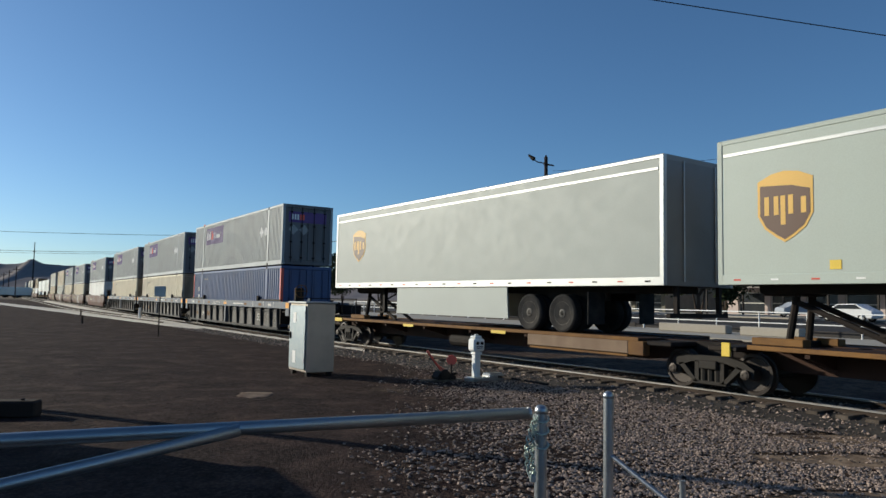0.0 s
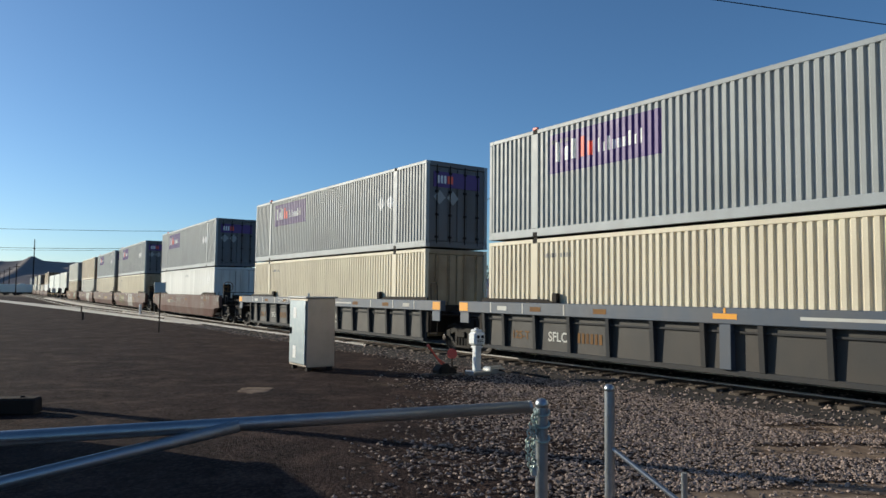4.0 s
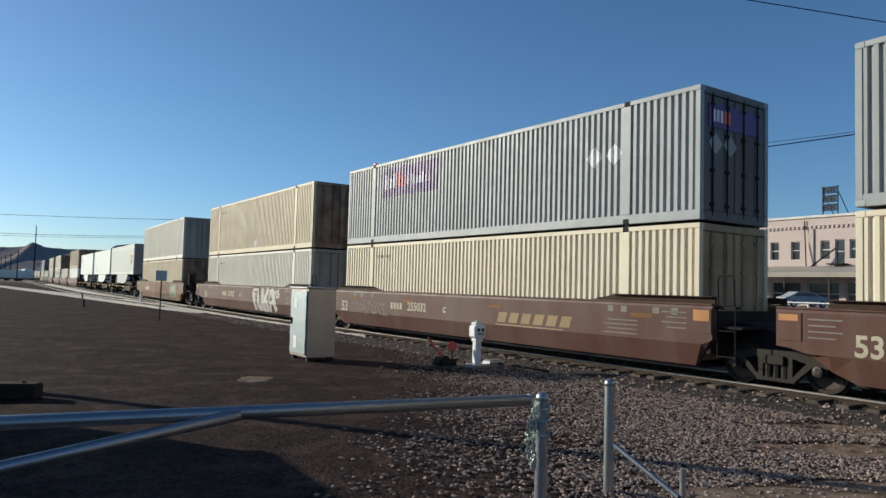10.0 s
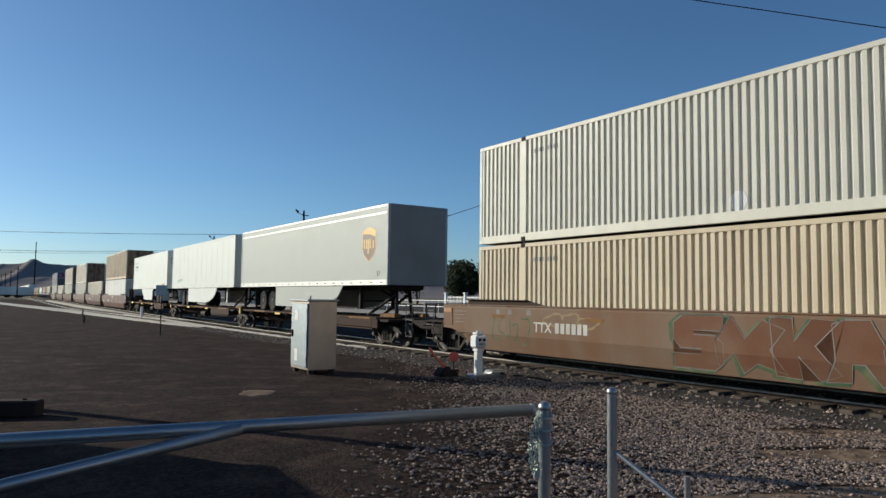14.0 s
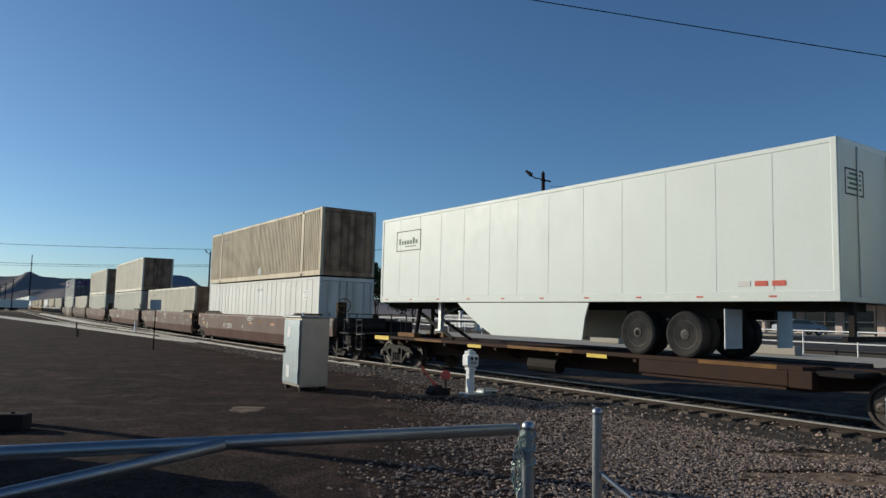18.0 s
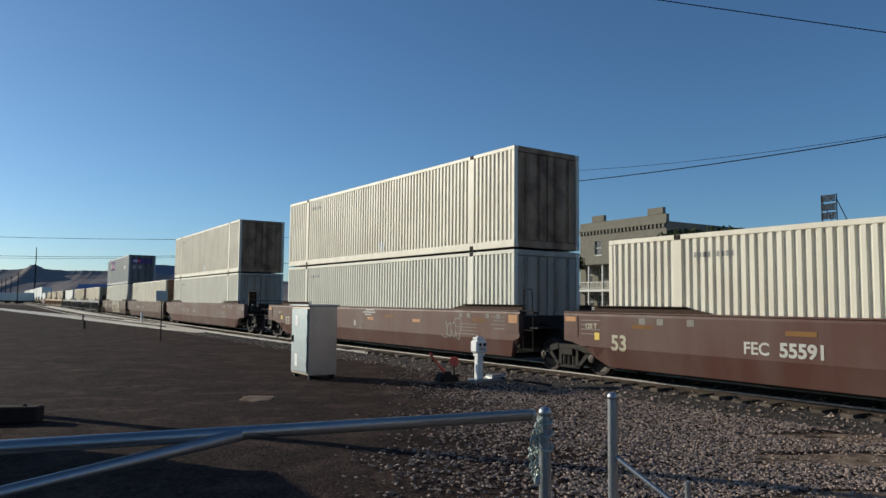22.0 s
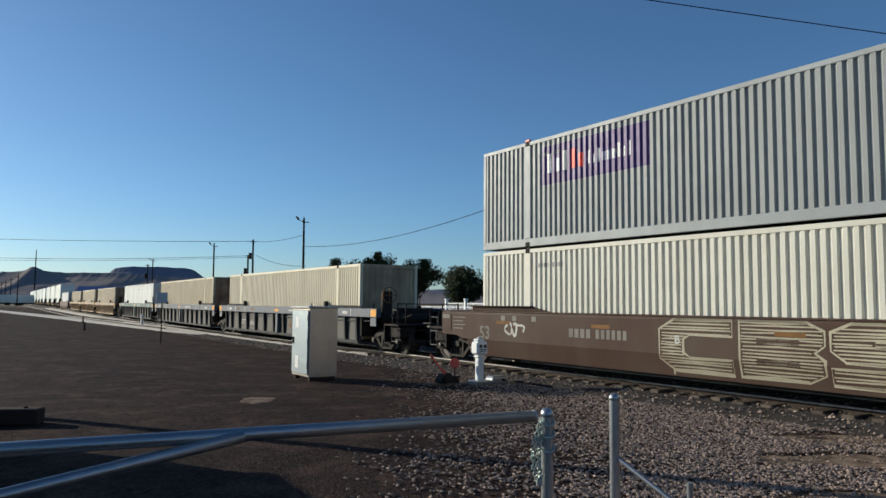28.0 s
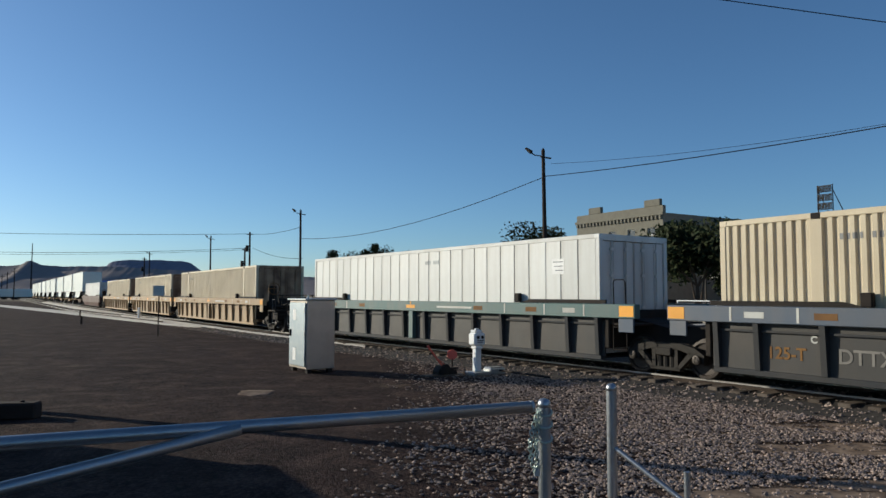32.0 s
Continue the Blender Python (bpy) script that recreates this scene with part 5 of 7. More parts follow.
for row in LOADS:
    kind, s0, *load = row
    if kind not in CARS:
        CARS[kind] = make_car(kind)
    car = take(CARS[kind], kind)
    MOVING.append((car, s0 + HL, RAIL))
    if kind.startswith("spine"):
        tr = take(TRAILERS[load[0]], "trailer " + load[0])
        MOVING.append((tr, s0 + HL, RAIL + 1.025))
        nose = -1 if load[0] in ("shield", "white") else 1
        hitch(car, nose * 7.15, -nose, "iron")
    else:
        for lev, name in enumerate(load[::-1]):
            c = take(KINDS[name], "box " + name)
            MOVING.append((c, s0 + HL, RAIL + WELL_FLOOR + lev * (BOX_H + STACK_GAP)))
            if s0 == 385.03:
                TURNED.add(c.name)
for car, s, z in MOVING:
    car.matrix_basis = car_on_track(s, z) @ pose(0, 0, 0, 0, 0, 180 if car.name in TURNED else 0)
BY_HEAD = {}
for car, s, z in MOVING:
    if "car" in car.name and car.name.split(".")[0] in ("well_car", "spine_car"):
        BY_HEAD[round(s - HL, 2)] = car


# ---- beyond the track: street, buildings, poles, trees, hills ----
STREET = 31.5
HX, HY = -math.sin(radians(STREET)), math.cos(radians(STREET))
NX, NY = math.cos(radians(STREET)), math.sin(radians(STREET))


def lane_at(s, l, z=0.0):
    """A pose beyond the track: s along the street, l across; x runs away along it, y towards the track."""
    return pose(HX * s + NX * l, HY * s + NY * l, z, 0, 0, STREET + 90)


def plate(name, x0, x1, l0, l1, z, material, label, category):
    bm = box(B(), x0, x1, -l1, -l0, -0.1, z)
    ob = part(name, bm, material)
    ob.matrix_basis = lane_at(0, 0)
    return tagged(ob, label, category, kind="structure")


plate("platform", -70, 160, 26.0, 33.0, 0.62, M["concrete"], "pale concrete platform beside the track", "platform")
plate("street", -90, 330, 33.004, 61.0, 0.88, M["asphalt"], "grey asphalt street behind the track", "street")
plate("pavement", -90, 330, 61.004, 112.0, 1.0, M["concrete"], "concrete pavement before the old buildings", "pavement")


def window(t, x, z, w, h, y, arch=False):
    fr = box(B(), x - w / 2 - 0.08, x + w / 2 + 0.08, y - 0.02, y + 0.05, z - 0.12, z - 0.02, 0.01)
    win = part("window", box(B(), x - w / 2, x + w / 2, y - 0.22, y - 0.16, z, z + h), M["window_glass"], t, "dark sash window")
    part("sill", fr, M["trim_pale"], win)
    bm = B()
    for a, b in ((x - w / 2, x - w / 2 + 0.07), (x + w / 2 - 0.07, x + w / 2)):
        box(bm, a, b, y - 0.16, y - 0.08, z, z + h)
    box(bm, x - w / 2, x + w / 2, y - 0.16, y - 0.09, z + h / 2 - 0.04, z + h / 2 + 0.04)
    box(bm, x - w / 2, x + w / 2, y - 0.16, y - 0.09, z + h - 0.07, z + h)
    part("frame", bm, M["trim_pale"], win)


def wall_with_holes(x0, x1, z0, z1, y0, y1, holes):
    """A wall along x from y0 to y1 thick with rectangular openings (x0, x1, z0, z1)."""
    bm = B()
    xs = sorted({x0, x1, *(h[0] for h in holes), *(h[1] for h in holes)})
    zs = sorted({z0, z1, *(h[2] for h in holes), *(h[3] for h in holes)})
    for a, b in zip(xs, xs[1:]):
        for c, d in zip(zs, zs[1:]):
            if not any(h[0] <= (a + b) / 2 <= h[1] and h[2] <= (c + d) / 2 <= h[3] for h in holes):
                box(bm, a, b, y0, y1, c, d)
    bmesh.ops.remove_doubles(bm, verts=bm.verts, dist=0.0005)
    seen = {}
    for f in bm.faces:
        seen.setdefault(frozenset(f.verts), []).append(f)
    bmesh.ops.delete(bm, geom=[f for fs in seen.values() if len(fs) > 1 for f in fs], context="FACES_ONLY")
    return bm


def hotel():
    t = thing("hotel", "old three-storey stone hotel with a two-level balcony", "building", at=lane_at(52.0 * 1.3, 78.0, 0.83) @ Matrix.Scale(1.3, 4))
    L, D, H = 13.4, 20.0, 10.6
    up = [(1.1 + i * 2.9, 2.2 + i * 2.9, 6.7, 8.3) for i in range(5)]
    mid = [(0.8 + i * 2.1, 1.9 + i * 2.1, 3.5, 5.1) for i in range(6)]
    low = [(0.6 + i * 2.1, 2.1 + i * 2.1, 0.2, 2.0) for i in range(6)]
    up = [h for h in up if h[1] < L - 0.3]
    part("front_wall", wall_with_holes(0, L, 0, H, -0.45, 0, up + mid + low), M["building_stone"], t, "rough grey-tan stone front")
    side = [(-6 - i * 4.0, -5 - i * 4.0, 6.7, 8.3) for i in range(3)]
    bm = wall_with_holes(-D, -0.45, 0, H - 0.8, 0, 0.4, side)
    bmesh.ops.rotate(bm, verts=bm.verts, cent=(0, 0, 0), matrix=Matrix.Rotation(radians(90), 3, "Z"))
    for v in bm.verts:
        v.co.x = v.co.x + 0.4
    ob = part("side_wall", bm, M["building_stone"], t)
    part("far_wall", box(B(), L - 0.4, L, -D, -0.46, 0, H - 0.8), M["building_stone"], t)
    part("back_wall", box(B(), 0.41, L - 0.41, -D, -D + 0.4, 0, H - 0.8), M["building_stone"], t)
    part("roof", box(B(), 0.41, L - 0.41, -D + 0.41, -0.46, H - 1.1, H - 0.9), M["shop_dark"], t)
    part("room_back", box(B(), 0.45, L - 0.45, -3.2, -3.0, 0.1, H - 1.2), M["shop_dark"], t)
    part("cornice", box(B(), -0.15, L + 0.15, -0.3, 0.22, H - 1.05, H - 0.75, 0.03), M["building_stone"], t)
    for i in range(24):
        part("corbel", box(B(), 0.2 + i * 0.56, 0.45 + i * 0.56, 0.0, 0.18, H - 1.45, H - 1.06), M["building_stone"], t)
    for x0, x1 in ((0.4, 2.6), (9.3, 11.3)):
        part("parapet_block", box(B(), x0, x1, -0.4, 0.05, H, H + 0.75, 0.03), M["building_stone"], t)
    for h in up + mid + low:
        window(t, (h[0] + h[1]) / 2, h[2] + 0.005, h[1] - h[0] - 0.01, h[3] - h[2] - 0.01, -0.03)
    # balcony on posts
    part("balcony_floor", box(B(), -0.2, L + 0.2, 0.02, 3.0, 2.25, 2.5), M["trim_pale"], t, "white balcony edge")
    part("balcony_roof", box(B(), -0.3, L + 0.3, 0.02, 3.2, 5.3, 5.5), M["building_stone"], t)
    for i in range(7):
        x = 0.1 + i * (L - 0.2) / 6
        part("post", box(B(), x - 0.08, x + 0.08, 2.75, 2.91, 0, 2.25), M["trim_pale"], t)
        part("post", box(B(), x - 0.07, x + 0.07, 2.75, 2.89, 2.5, 5.3), M["trim_pale"], t)
    bm = B()
    box(bm, 0, L, 2.8, 2.85, 3.3, 3.37)
    box(bm, 0, L, 2.8, 2.85, 2.62, 2.67)
    for i in range(60):
        x = 0.15 + i * (L - 0.3) / 59
        box(bm, x - 0.02, x + 0.02, 2.81, 2.84, 2.67, 3.3)
    part("railing", bm, M["trim_pale"], t)


hotel()


def pink_block():
    t = thing("shop_building", "long two-storey pink plastered shop building with awning", "building", at=lane_at(9.0 * 1.3, 78.0, 0.83) @ Matrix.Scale(1.3, 4))
    L, D, H = 35.6, 16.0, 7.8
    holes, wins = [], []
    for x in (34.2, 30.5, 28.5, 25.8, 23.3, 20.4, 18.5, 15.6, 13.3, 10.4, 8.4, 5.6, 3.3):
        wins.append((x - 0.42, x + 0.42, 4.2, 5.8))
    wins.append((24.1, 24.95, 3.8, 5.85))
    low = [(0.8 + i * 3.4, 3.6 + i * 3.4, 0.2, 2.2) for i in range(10)]
    part("front_wall", wall_with_holes(0, L, 0, H, -0.4, 0, wins + low), M["pink_plaster"], t, "faded pink plaster front")
    part("end_wall", box(B(), L - 0.4, L, -D, -0.41, 0, H - 0.5), M["pink_plaster"], t)
    part("end_wall", box(B(), 0, 0.4, -D, -0.41, 0, H - 0.5), M["pink_plaster"], t)
    part("roof", box(B(), 0.41, L - 0.41, -D, -0.41, H - 1.0, H - 0.8), M["shop_dark"], t)
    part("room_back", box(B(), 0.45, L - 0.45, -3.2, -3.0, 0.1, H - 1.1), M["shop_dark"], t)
    part("cornice", box(B(), -0.1, L + 0.1, -0.45, 0.15, H, H + 0.22, 0.03), M["trim_pale"], t)
    bm = B()
    for i in range(90):
        x = 0.2 + i * (L - 0.4) / 89
        box(bm, x - 0.1, x + 0.1, 0.0, 0.09, H - 0.95, H - 0.72)
    part("dentils", bm, M["pink_plaster"], t)
    part("band", box(B(), 0, L, 0.0, 0.1, H - 0.71, H - 0.62), M["pink_plaster"], t)
    for k in range(7):
        x = 31.95 - k * 4.97
        part("pilaster", box(B(), x - 0.2, x + 0.2, 0.0, 0.12, 3.2, H - 0.96), M["pink_plaster"], t)
    for h in wins + low:
        window(t, (h[0] + h[1]) / 2, h[2] + 0.005, h[1] - h[0] - 0.01, h[3] - h[2] - 0.01, -0.03)
    part("awning", prism(B(), [(0.02, 3.2), (0.02, 3.6), (3.4, 2.95), (3.4, 2.55)], "x", 0.0, L), M["concrete"], t, "dusty tan sloping awning")
    for i in range(10):
        x = 0.3 + i * (L - 0.6) / 9
        part("awning_post", box(B(), x - 0.07, x + 0.07, 3.1, 3.24, 0, 2.5), M["shop_dark"], t)
    # outside stair landing and rail
    bm = B()
    tube(bm, (26.6, 0.7, 3.55), (24.7, 0.3, 5.1), 0.07, 6)
    tube(bm, (27.2, 0.5, 3.6), (27.6, 0.1, 7.6), 0.05, 6)
    box(bm, 23.8, 25.2, 0.02, 0.9, 3.68, 3.78)
    part("fire_stair", bm, M["iron"], t)
    for z in range(3):
        for k in range(5):
            x, zb = 27.65 + k * 0.28, H + 1.2 + z * 0.82
            bm = box(box(B(), x, x + 0.06, -5.1, -5.0, zb, zb + 0.52), x + 0.15, x + 0.21, -5.1, -5.0, zb, zb + 0.52)
            box(bm, x + 0.061, x + 0.149, -5.1, -5.0, *((zb + 0.22, zb + 0.30) if k % 2 else (zb + 0.44, zb + 0.52)))
            part("sign_letter", bm, M["shop_dark"], t, "dark open block letter of the roof sign, unreadable" if k == 0 else "")
        for zz in (1.15, 1.74):
            part("sign_rail", box(B(), 27.55, 29.05, -5.15, -5.1, H + zz + z * 0.82, H + zz + 0.05 + z * 0.82), M["shop_dark"], t)
    bm = B()
    for x in (27.6, 29.0):
        tube(bm, (x, -5.2, H - 0.8), (x, -5.2, H + 3.5), 0.05, 6)
        tube(bm, (x, -5.2, H + 3.0), (x - 0.3, -8.0, H - 0.8), 0.04, 6)
    part("sign_frame", bm, M["iron"], t)


pink_block()


def lamp_pole(s, l, h, lamp=True):
    t = thing("street_lamp" if lamp else "utility_pole", "dark wooden pole with a bracket street lamp" if lamp else "dark wooden utility pole with crossarms", "pole",
              "poles along the street", at=lane_at(s, l, 0.7))
    h -= 0.7
    lean = 0.02 * h
    part("pole", tube(B(), (0, 0, 0), (lean, 0, h), 0.19, 10, 0.13), M["pole_wood"], t)
    if lamp:
        bm = B()
        tube(bm, (lean, 0, h - 0.5), (lean + 0.55, 0.35, h - 0.35), 0.045, 6)
        tube(bm, (lean + 0.55, 0.35, h - 0.35), (lean + 0.95, 0.55, h - 0.05), 0.045, 6)
        part("bracket", bm, M["iron"], t)
        part("lamp_head", tube(B(), (lean + 0.8, 0.5, h - 0.1), (lean + 1.2, 0.7, h + 0.25), 0.17, 10, 0.09), M["iron"], t, "dark lamp head")
        part("insulator", tube(B(), (lean, 0, h), (lean, 0, h + 0.12), 0.06, 8), M["iron"], t)
        part("crossarm", box(B(), lean - 0.06, lean + 0.06, -0.75, 0.2, h - 0.62, h - 0.52), M["pole_wood"], t)
    else:
        for z in (0.35,):
            part("crossarm", box(B(), lean - 0.06, lean + 0.06, -0.5, 0.5, h - z - 0.07, h - z + 0.07), M["pole_wood"], t)
        part("transformer", tube(B(), (lean, 0.42, h - 3.2), (lean, 0.42, h - 2.2), 0.25, 12), M["iron"], t)
    return t


lamp_pole(40.9, 34.4, 12.95)
lamp_pole(91.9, 34.4, 13.5)
lamp_pole(140.5, 34.4, 13.3)
lamp_pole(207.0, 34.4, 13.5)
lamp_pole(-9.0, 34.4, 12.0)
lamp_pole(115.0, 34.4, 12.2, False)
lamp_pole(117.7, 34.4, 9.8, False)
lamp_pole(175.0, 28.0, 10.5, False)


def wire(p, q, sag, r=0.022, n=14, name="power_line"):
    pts = [Vector(p).lerp(Vector(q), i / n) - Vector((0, 0, 4 * sag * (i / n) * (1 - i / n))) for i in range(n + 1)]
    return tagged(part(name, hose(B(), pts, r, 5), M["wire_black"]), "thin black overhead power line", "cable", "overhead wires")


def lane_xyz(s, l, z):
    return (HX * s + NX * l, HY * s + NY * l, z)


wire(lane_xyz(40.9, 34.4, 10.9), lane_xyz(-9, 34.4, 10.3), 0.8, 0.03)
wire(lane_xyz(40.9, 34.9, 11.9), lane_xyz(-9, 34.9, 10.7), 1.3, 0.013)
wire(lane_xyz(40.9, 34.4, 10.9), lane_xyz(91.9, 34.4, 9.6), 1.35, 0.03)
wire(lane_xyz(115, 34.4, 11.9), (-112, 128, 13.8), 0.5, 0.035)
wire(lane_xyz(117.7, 34.4, 9.7), (-112, 130, 10.8), 1.0, 0.035)
wire(lane_xyz(117.7, 34.0, 9.4), (-112, 130.6, 10.2), 0.9, 0.025)
wire(lane_xyz(115, 34.4, 11.9), lane_xyz(91.9, 34.4, 11.2), 0.4, 0.03)
wire(lane_xyz(115, 34.9, 9.6), lane_xyz(91.9, 34.7, 6.9), 0.5, 0.03)


def tree(x, y, h, w, trunk_h, seed, leaves=5200, label="dark green street tree with a full uneven crown"):
    rnd = random.Random(seed)
    t = thing("tree", label, "tree", "street trees", at=pose(x, y, 0.75, 0, 0, rnd.uniform(0, 360)))
    bm = B()
    tube(bm, (0, 0, 0), (0.1, 0.05, trunk_h), 0.17, 8, 0.12)
    for i in range(2):
        a = 1.3 + 2.6 * i
        tube(bm, (0.08 * math.cos(a), 0.08 * math.sin(a), 0), (0.55 * math.cos(a), 0.55 * math.sin(a), trunk_h * 1.2), 0.11, 7, 0.07)
    limbs = []
    for i in range(9):
        a = i * 2.4 + rnd.uniform(-0.4, 0.4)
        r, z = w * rnd.uniform(0.18, 0.40), trunk_h + (h - trunk_h) * rnd.uniform(0.25, 0.8)
        tip = (r * math.cos(a), r * math.sin(a), z)
        tube(bm, (0.1, 0.05, trunk_h * rnd.uniform(0.75, 1.0)), tip, 0.07, 6, 0.025)
        limbs.append(tip)
    part("trunk", bm, M["bark"], t)
    # clumps of leaves on the limbs, uneven and with gaps
    clumps = [(tx * rnd.uniform(0.7, 1.2), ty * rnd.uniform(0.7, 1.2), tz, rnd.uniform(0.16, 0.30) * w) for tx, ty, tz in limbs]
    for i in range(10):
        a = rnd.uniform(0, 6.28)
        r = w * 0.40 * math.sqrt(rnd.random())
        z = trunk_h * 0.95 + (h - trunk_h) * rnd.uniform(0.05, 0.92)
        clumps.append((r * math.cos(a), r * math.sin(a), z, rnd.uniform(0.10, 0.2) * w))
    verts, faces = [], []
    for i in range(leaves):
        cx, cy, cz, cr = clumps[i % len(clumps)]
        u = Vector((rnd.gauss(0, 1), rnd.gauss(0, 1), rnd.gauss(0, 0.8)))
        u = u.normalized() * cr * rnd.uniform(0.3, 1.1)
        c = Vector((cx, cy, min(cz + u.z, h))) + Vector((u.x, u.y, 0))
        d1 = Vector((rnd.uniform(-1, 1), rnd.uniform(-1, 1), rnd.uniform(-1, 1))).normalized()
        d2 = d1.orthogonal().normalized()
        s = rnd.uniform(0.16, 0.30)
        k = len(verts)
        verts += [c - d1 * s, c + d2 * s * 0.45, c + d1 * s, c - d2 * s * 0.45]
        faces.append((k, k + 1, k + 2, k + 3))
    part("crown", mesh_of("crown", verts, faces, M["leaf"]), None, t)
    return t


def car(s, l, material, label, turn=0):
    t = thing("parked_car", label, "car", "parked cars", at=lane_at(s, l, 1.004) @ pose(0, 0, 0, 0, 0, turn))
    side = [(-2.2, 0.35), (-2.25, 0.75), (-2.0, 0.95), (-1.2, 1.02), (-0.55, 1.45), (0.95, 1.47), (1.7, 1.02), (2.2, 0.92), (2.28, 0.55), (2.2, 0.32)]
    bm = prism(B(), side, "y", -0.86, 0.86)
    bmesh.ops.bevel(bm, geom=list(bm.edges), offset=0.05, segments=2, affect="EDGES")
    part("body", bm, M[material], t)
    for y in (-0.865, 0.865):
        part("side_window", prism(B(), [(-1.0, 1.05), (-0.5, 1.38), (0.9, 1.4), (1.45, 1.05)], "y", *sorted((y, y * 0.99))), M["window_glass"], t)
        for x in (-1.4, 1.4):
            wh = part("wheel", turned(B(), [(0.2, -0.1), (0.31, -0.1), (0.33, -0.05), (0.33, 0.05), (0.31, 0.1), (0.2, 0.1)], 18), M["rubber"], t, at=pose(x, y * 0.93, 0.33))
            part("rim", turned(B(), [(0.19, -0.105), (0.19, 0.105), (0.05, 0.115)], 14), M["galvanised_old"], wh)
    return t

tree(21.0, 57.6, 7.2, 7.7, 2.2, 3, 9500)
tree(12.4, 86.9, 9.8, 9.6, 2.2, 5, 13000)
tree(-22.0, 162.0, 11.2, 10.5, 3.0, 7, 9000)
tree(-12.5, 147.0, 11.6, 8.0, 3.0, 9, 7500)
tree(-4.0, 121.5, 8.6, 9.0, 2.2, 11, 9500)
tree(3.5, 110.0, 7.0, 7.5, 2.0, 13, 8000)
tree(26.5, 66.0, 6.5, 6.0, 2.0, 15, 3600)
SEDAN = car(32.6, 59.9, "car_white", "white sedan driving along the street before the shops", 180)
SEDAN.matrix_basis = lane_at(32.6, 59.9, 0.884) @ pose(0, 0, 0, 0, 0, 180)
car(39.6, 64.6, "silver_paint", "silver-blue parked sedan on the pavement before the shops", 62)
car(24.0, 66.0, "car_blue", "dark blue parked car before the shops", 58)


def rail_fence(s0, s1, l, z0, h, every):
    t = thing("pipe_railing", "white painted pipe railing along the platform", "railing", at=lane_at(0, l, z0))
    n = round((s1 - s0) / every)
    for i in range(n + 1):
        x = s0 + i * (s1 - s0) / n
        part("post", tube(B(), (x, 0, 0), (x, 0, h), 0.035, 6), M["white_paint"], t)
    for z in (h, h * 0.52):
        part("rail", tube(B(), (s0, 0, z), (s1, 0, z), 0.03, 6), M["white_paint"], t)
    return t


rail_fence(2, 32, 32.2, 0.62, 1.1, 2.5)
rail_fence(33.5, 70, 32.2, 0.62, 1.1, 2.5)
for s_, l_, w_ in ((20.0, 30.2, 3.0), (24.5, 30.4, 4.2), (12.0, 30.4, 4.0), (31.0, 31.0, 2.4)):
    tagged(part("concrete_block", box(B(), -w_ / 2, w_ / 2, -0.25, 0.25, 0, 0.42, 0.04), M["concrete"], at=lane_at(s_, l_, 0.62)),
           "low pale concrete block on the platform", "barrier", "platform blocks")
for s_, l_ in ((54.0, 38.0), (57.5, 38.0), (61.0, 38.0), (50.5, 38.2)):
    t_ = thing("bollard", "white painted square gatepost by the street", "post", "white posts by the street", at=lane_at(s_, l_, 0.884))
    part("shaft", box(B(), -0.14, 0.14, -0.14, 0.14, 0, 1.5, 0.02), M["white_paint"], t_)
    part("cap", box(B(), -0.2, 0.2, -0.2, 0.2, 1.5, 1.62, 0.03), M["white_paint"], t_)
for a_, b_ in ((54.0, 57.5), (57.5, 61.0)):
    bm = B()
    for z in (0.35, 1.1):
        box(bm, a_ + 0.15, b_ - 0.15, -0.03, 0.03, z, z + 0.08)
    for i in range(12):
        x = a_ + 0.35 + i * (b_ - a_ - 0.7) / 11
        box(bm, x - 0.025, x + 0.025, -0.02, 0.02, 0.05, 1.25)
    tagged(part("picket_panel", bm, M["white_paint"], at=lane_at(0, 38.0, 0.884)), "white picket panel between gateposts", "fence")


# ---- hills and the far end of the line ----
def ridge(name, material, label, y0, x0, x1, base, top, seed, n=150, back=500):
    """A long rocky ridge; top(x) gives the height of its skyline."""
    verts, faces = [], []
    rows = 9
    for i in range(n + 1):
        x = x0 + (x1 - x0) * i / n
        h = top(x) + 3 * noise.noise((x * 0.02, seed, 0)) + 1.2 * noise.noise((x * 0.07, seed, 3))
        for k in range(rows):
            u = k / (rows - 1)
            rough_ = 18 * noise.noise((x * 0.012, u * 4 + seed, 7)) * (1 - u)
            verts.append((x + 10 * noise.noise((x * 0.01, u * 5, seed)) * (1 - u), y0 - back * 0.6 * (1 - u) ** 1.3 + rough_ * 3, base + (h - base) * u ** 1.2 + rough_ * 0.25))
        verts.append((x, y0 + back, base))
    m = rows + 1
    for i in range(n):
        for k in range(m - 1):
            faces.append((i * m + k, (i + 1) * m + k, (i + 1) * m + k + 1, i * m + k + 1))
    tagged(new(name, mesh_of(name, verts, faces, material)), label, "hill", kind="structure")


def bump_at(x, c, w, h):
    return h / (1 + ((x - c) / w) ** 4)


ridge("backdrop_hills", M["hill_rock_haze"], "dry brown desert hills on the horizon", 2150, -2600, 300, -5,
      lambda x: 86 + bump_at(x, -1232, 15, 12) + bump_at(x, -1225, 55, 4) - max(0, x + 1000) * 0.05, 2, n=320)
ridge("backdrop_mesa", M["mesa_rock_haze"], "flat-topped dark blue-grey mesa on the horizon", 2600, -1700, -600, 0,
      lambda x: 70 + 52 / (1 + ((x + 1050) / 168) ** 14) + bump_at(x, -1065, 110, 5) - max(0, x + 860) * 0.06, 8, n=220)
ridge("backdrop_far_hills", M["mesa_rock_haze"], "low far hills behind the town", 2900, -700, 3200, -5, lambda x: 60 + 15 * math.sin(x * 0.003), 4, n=120)

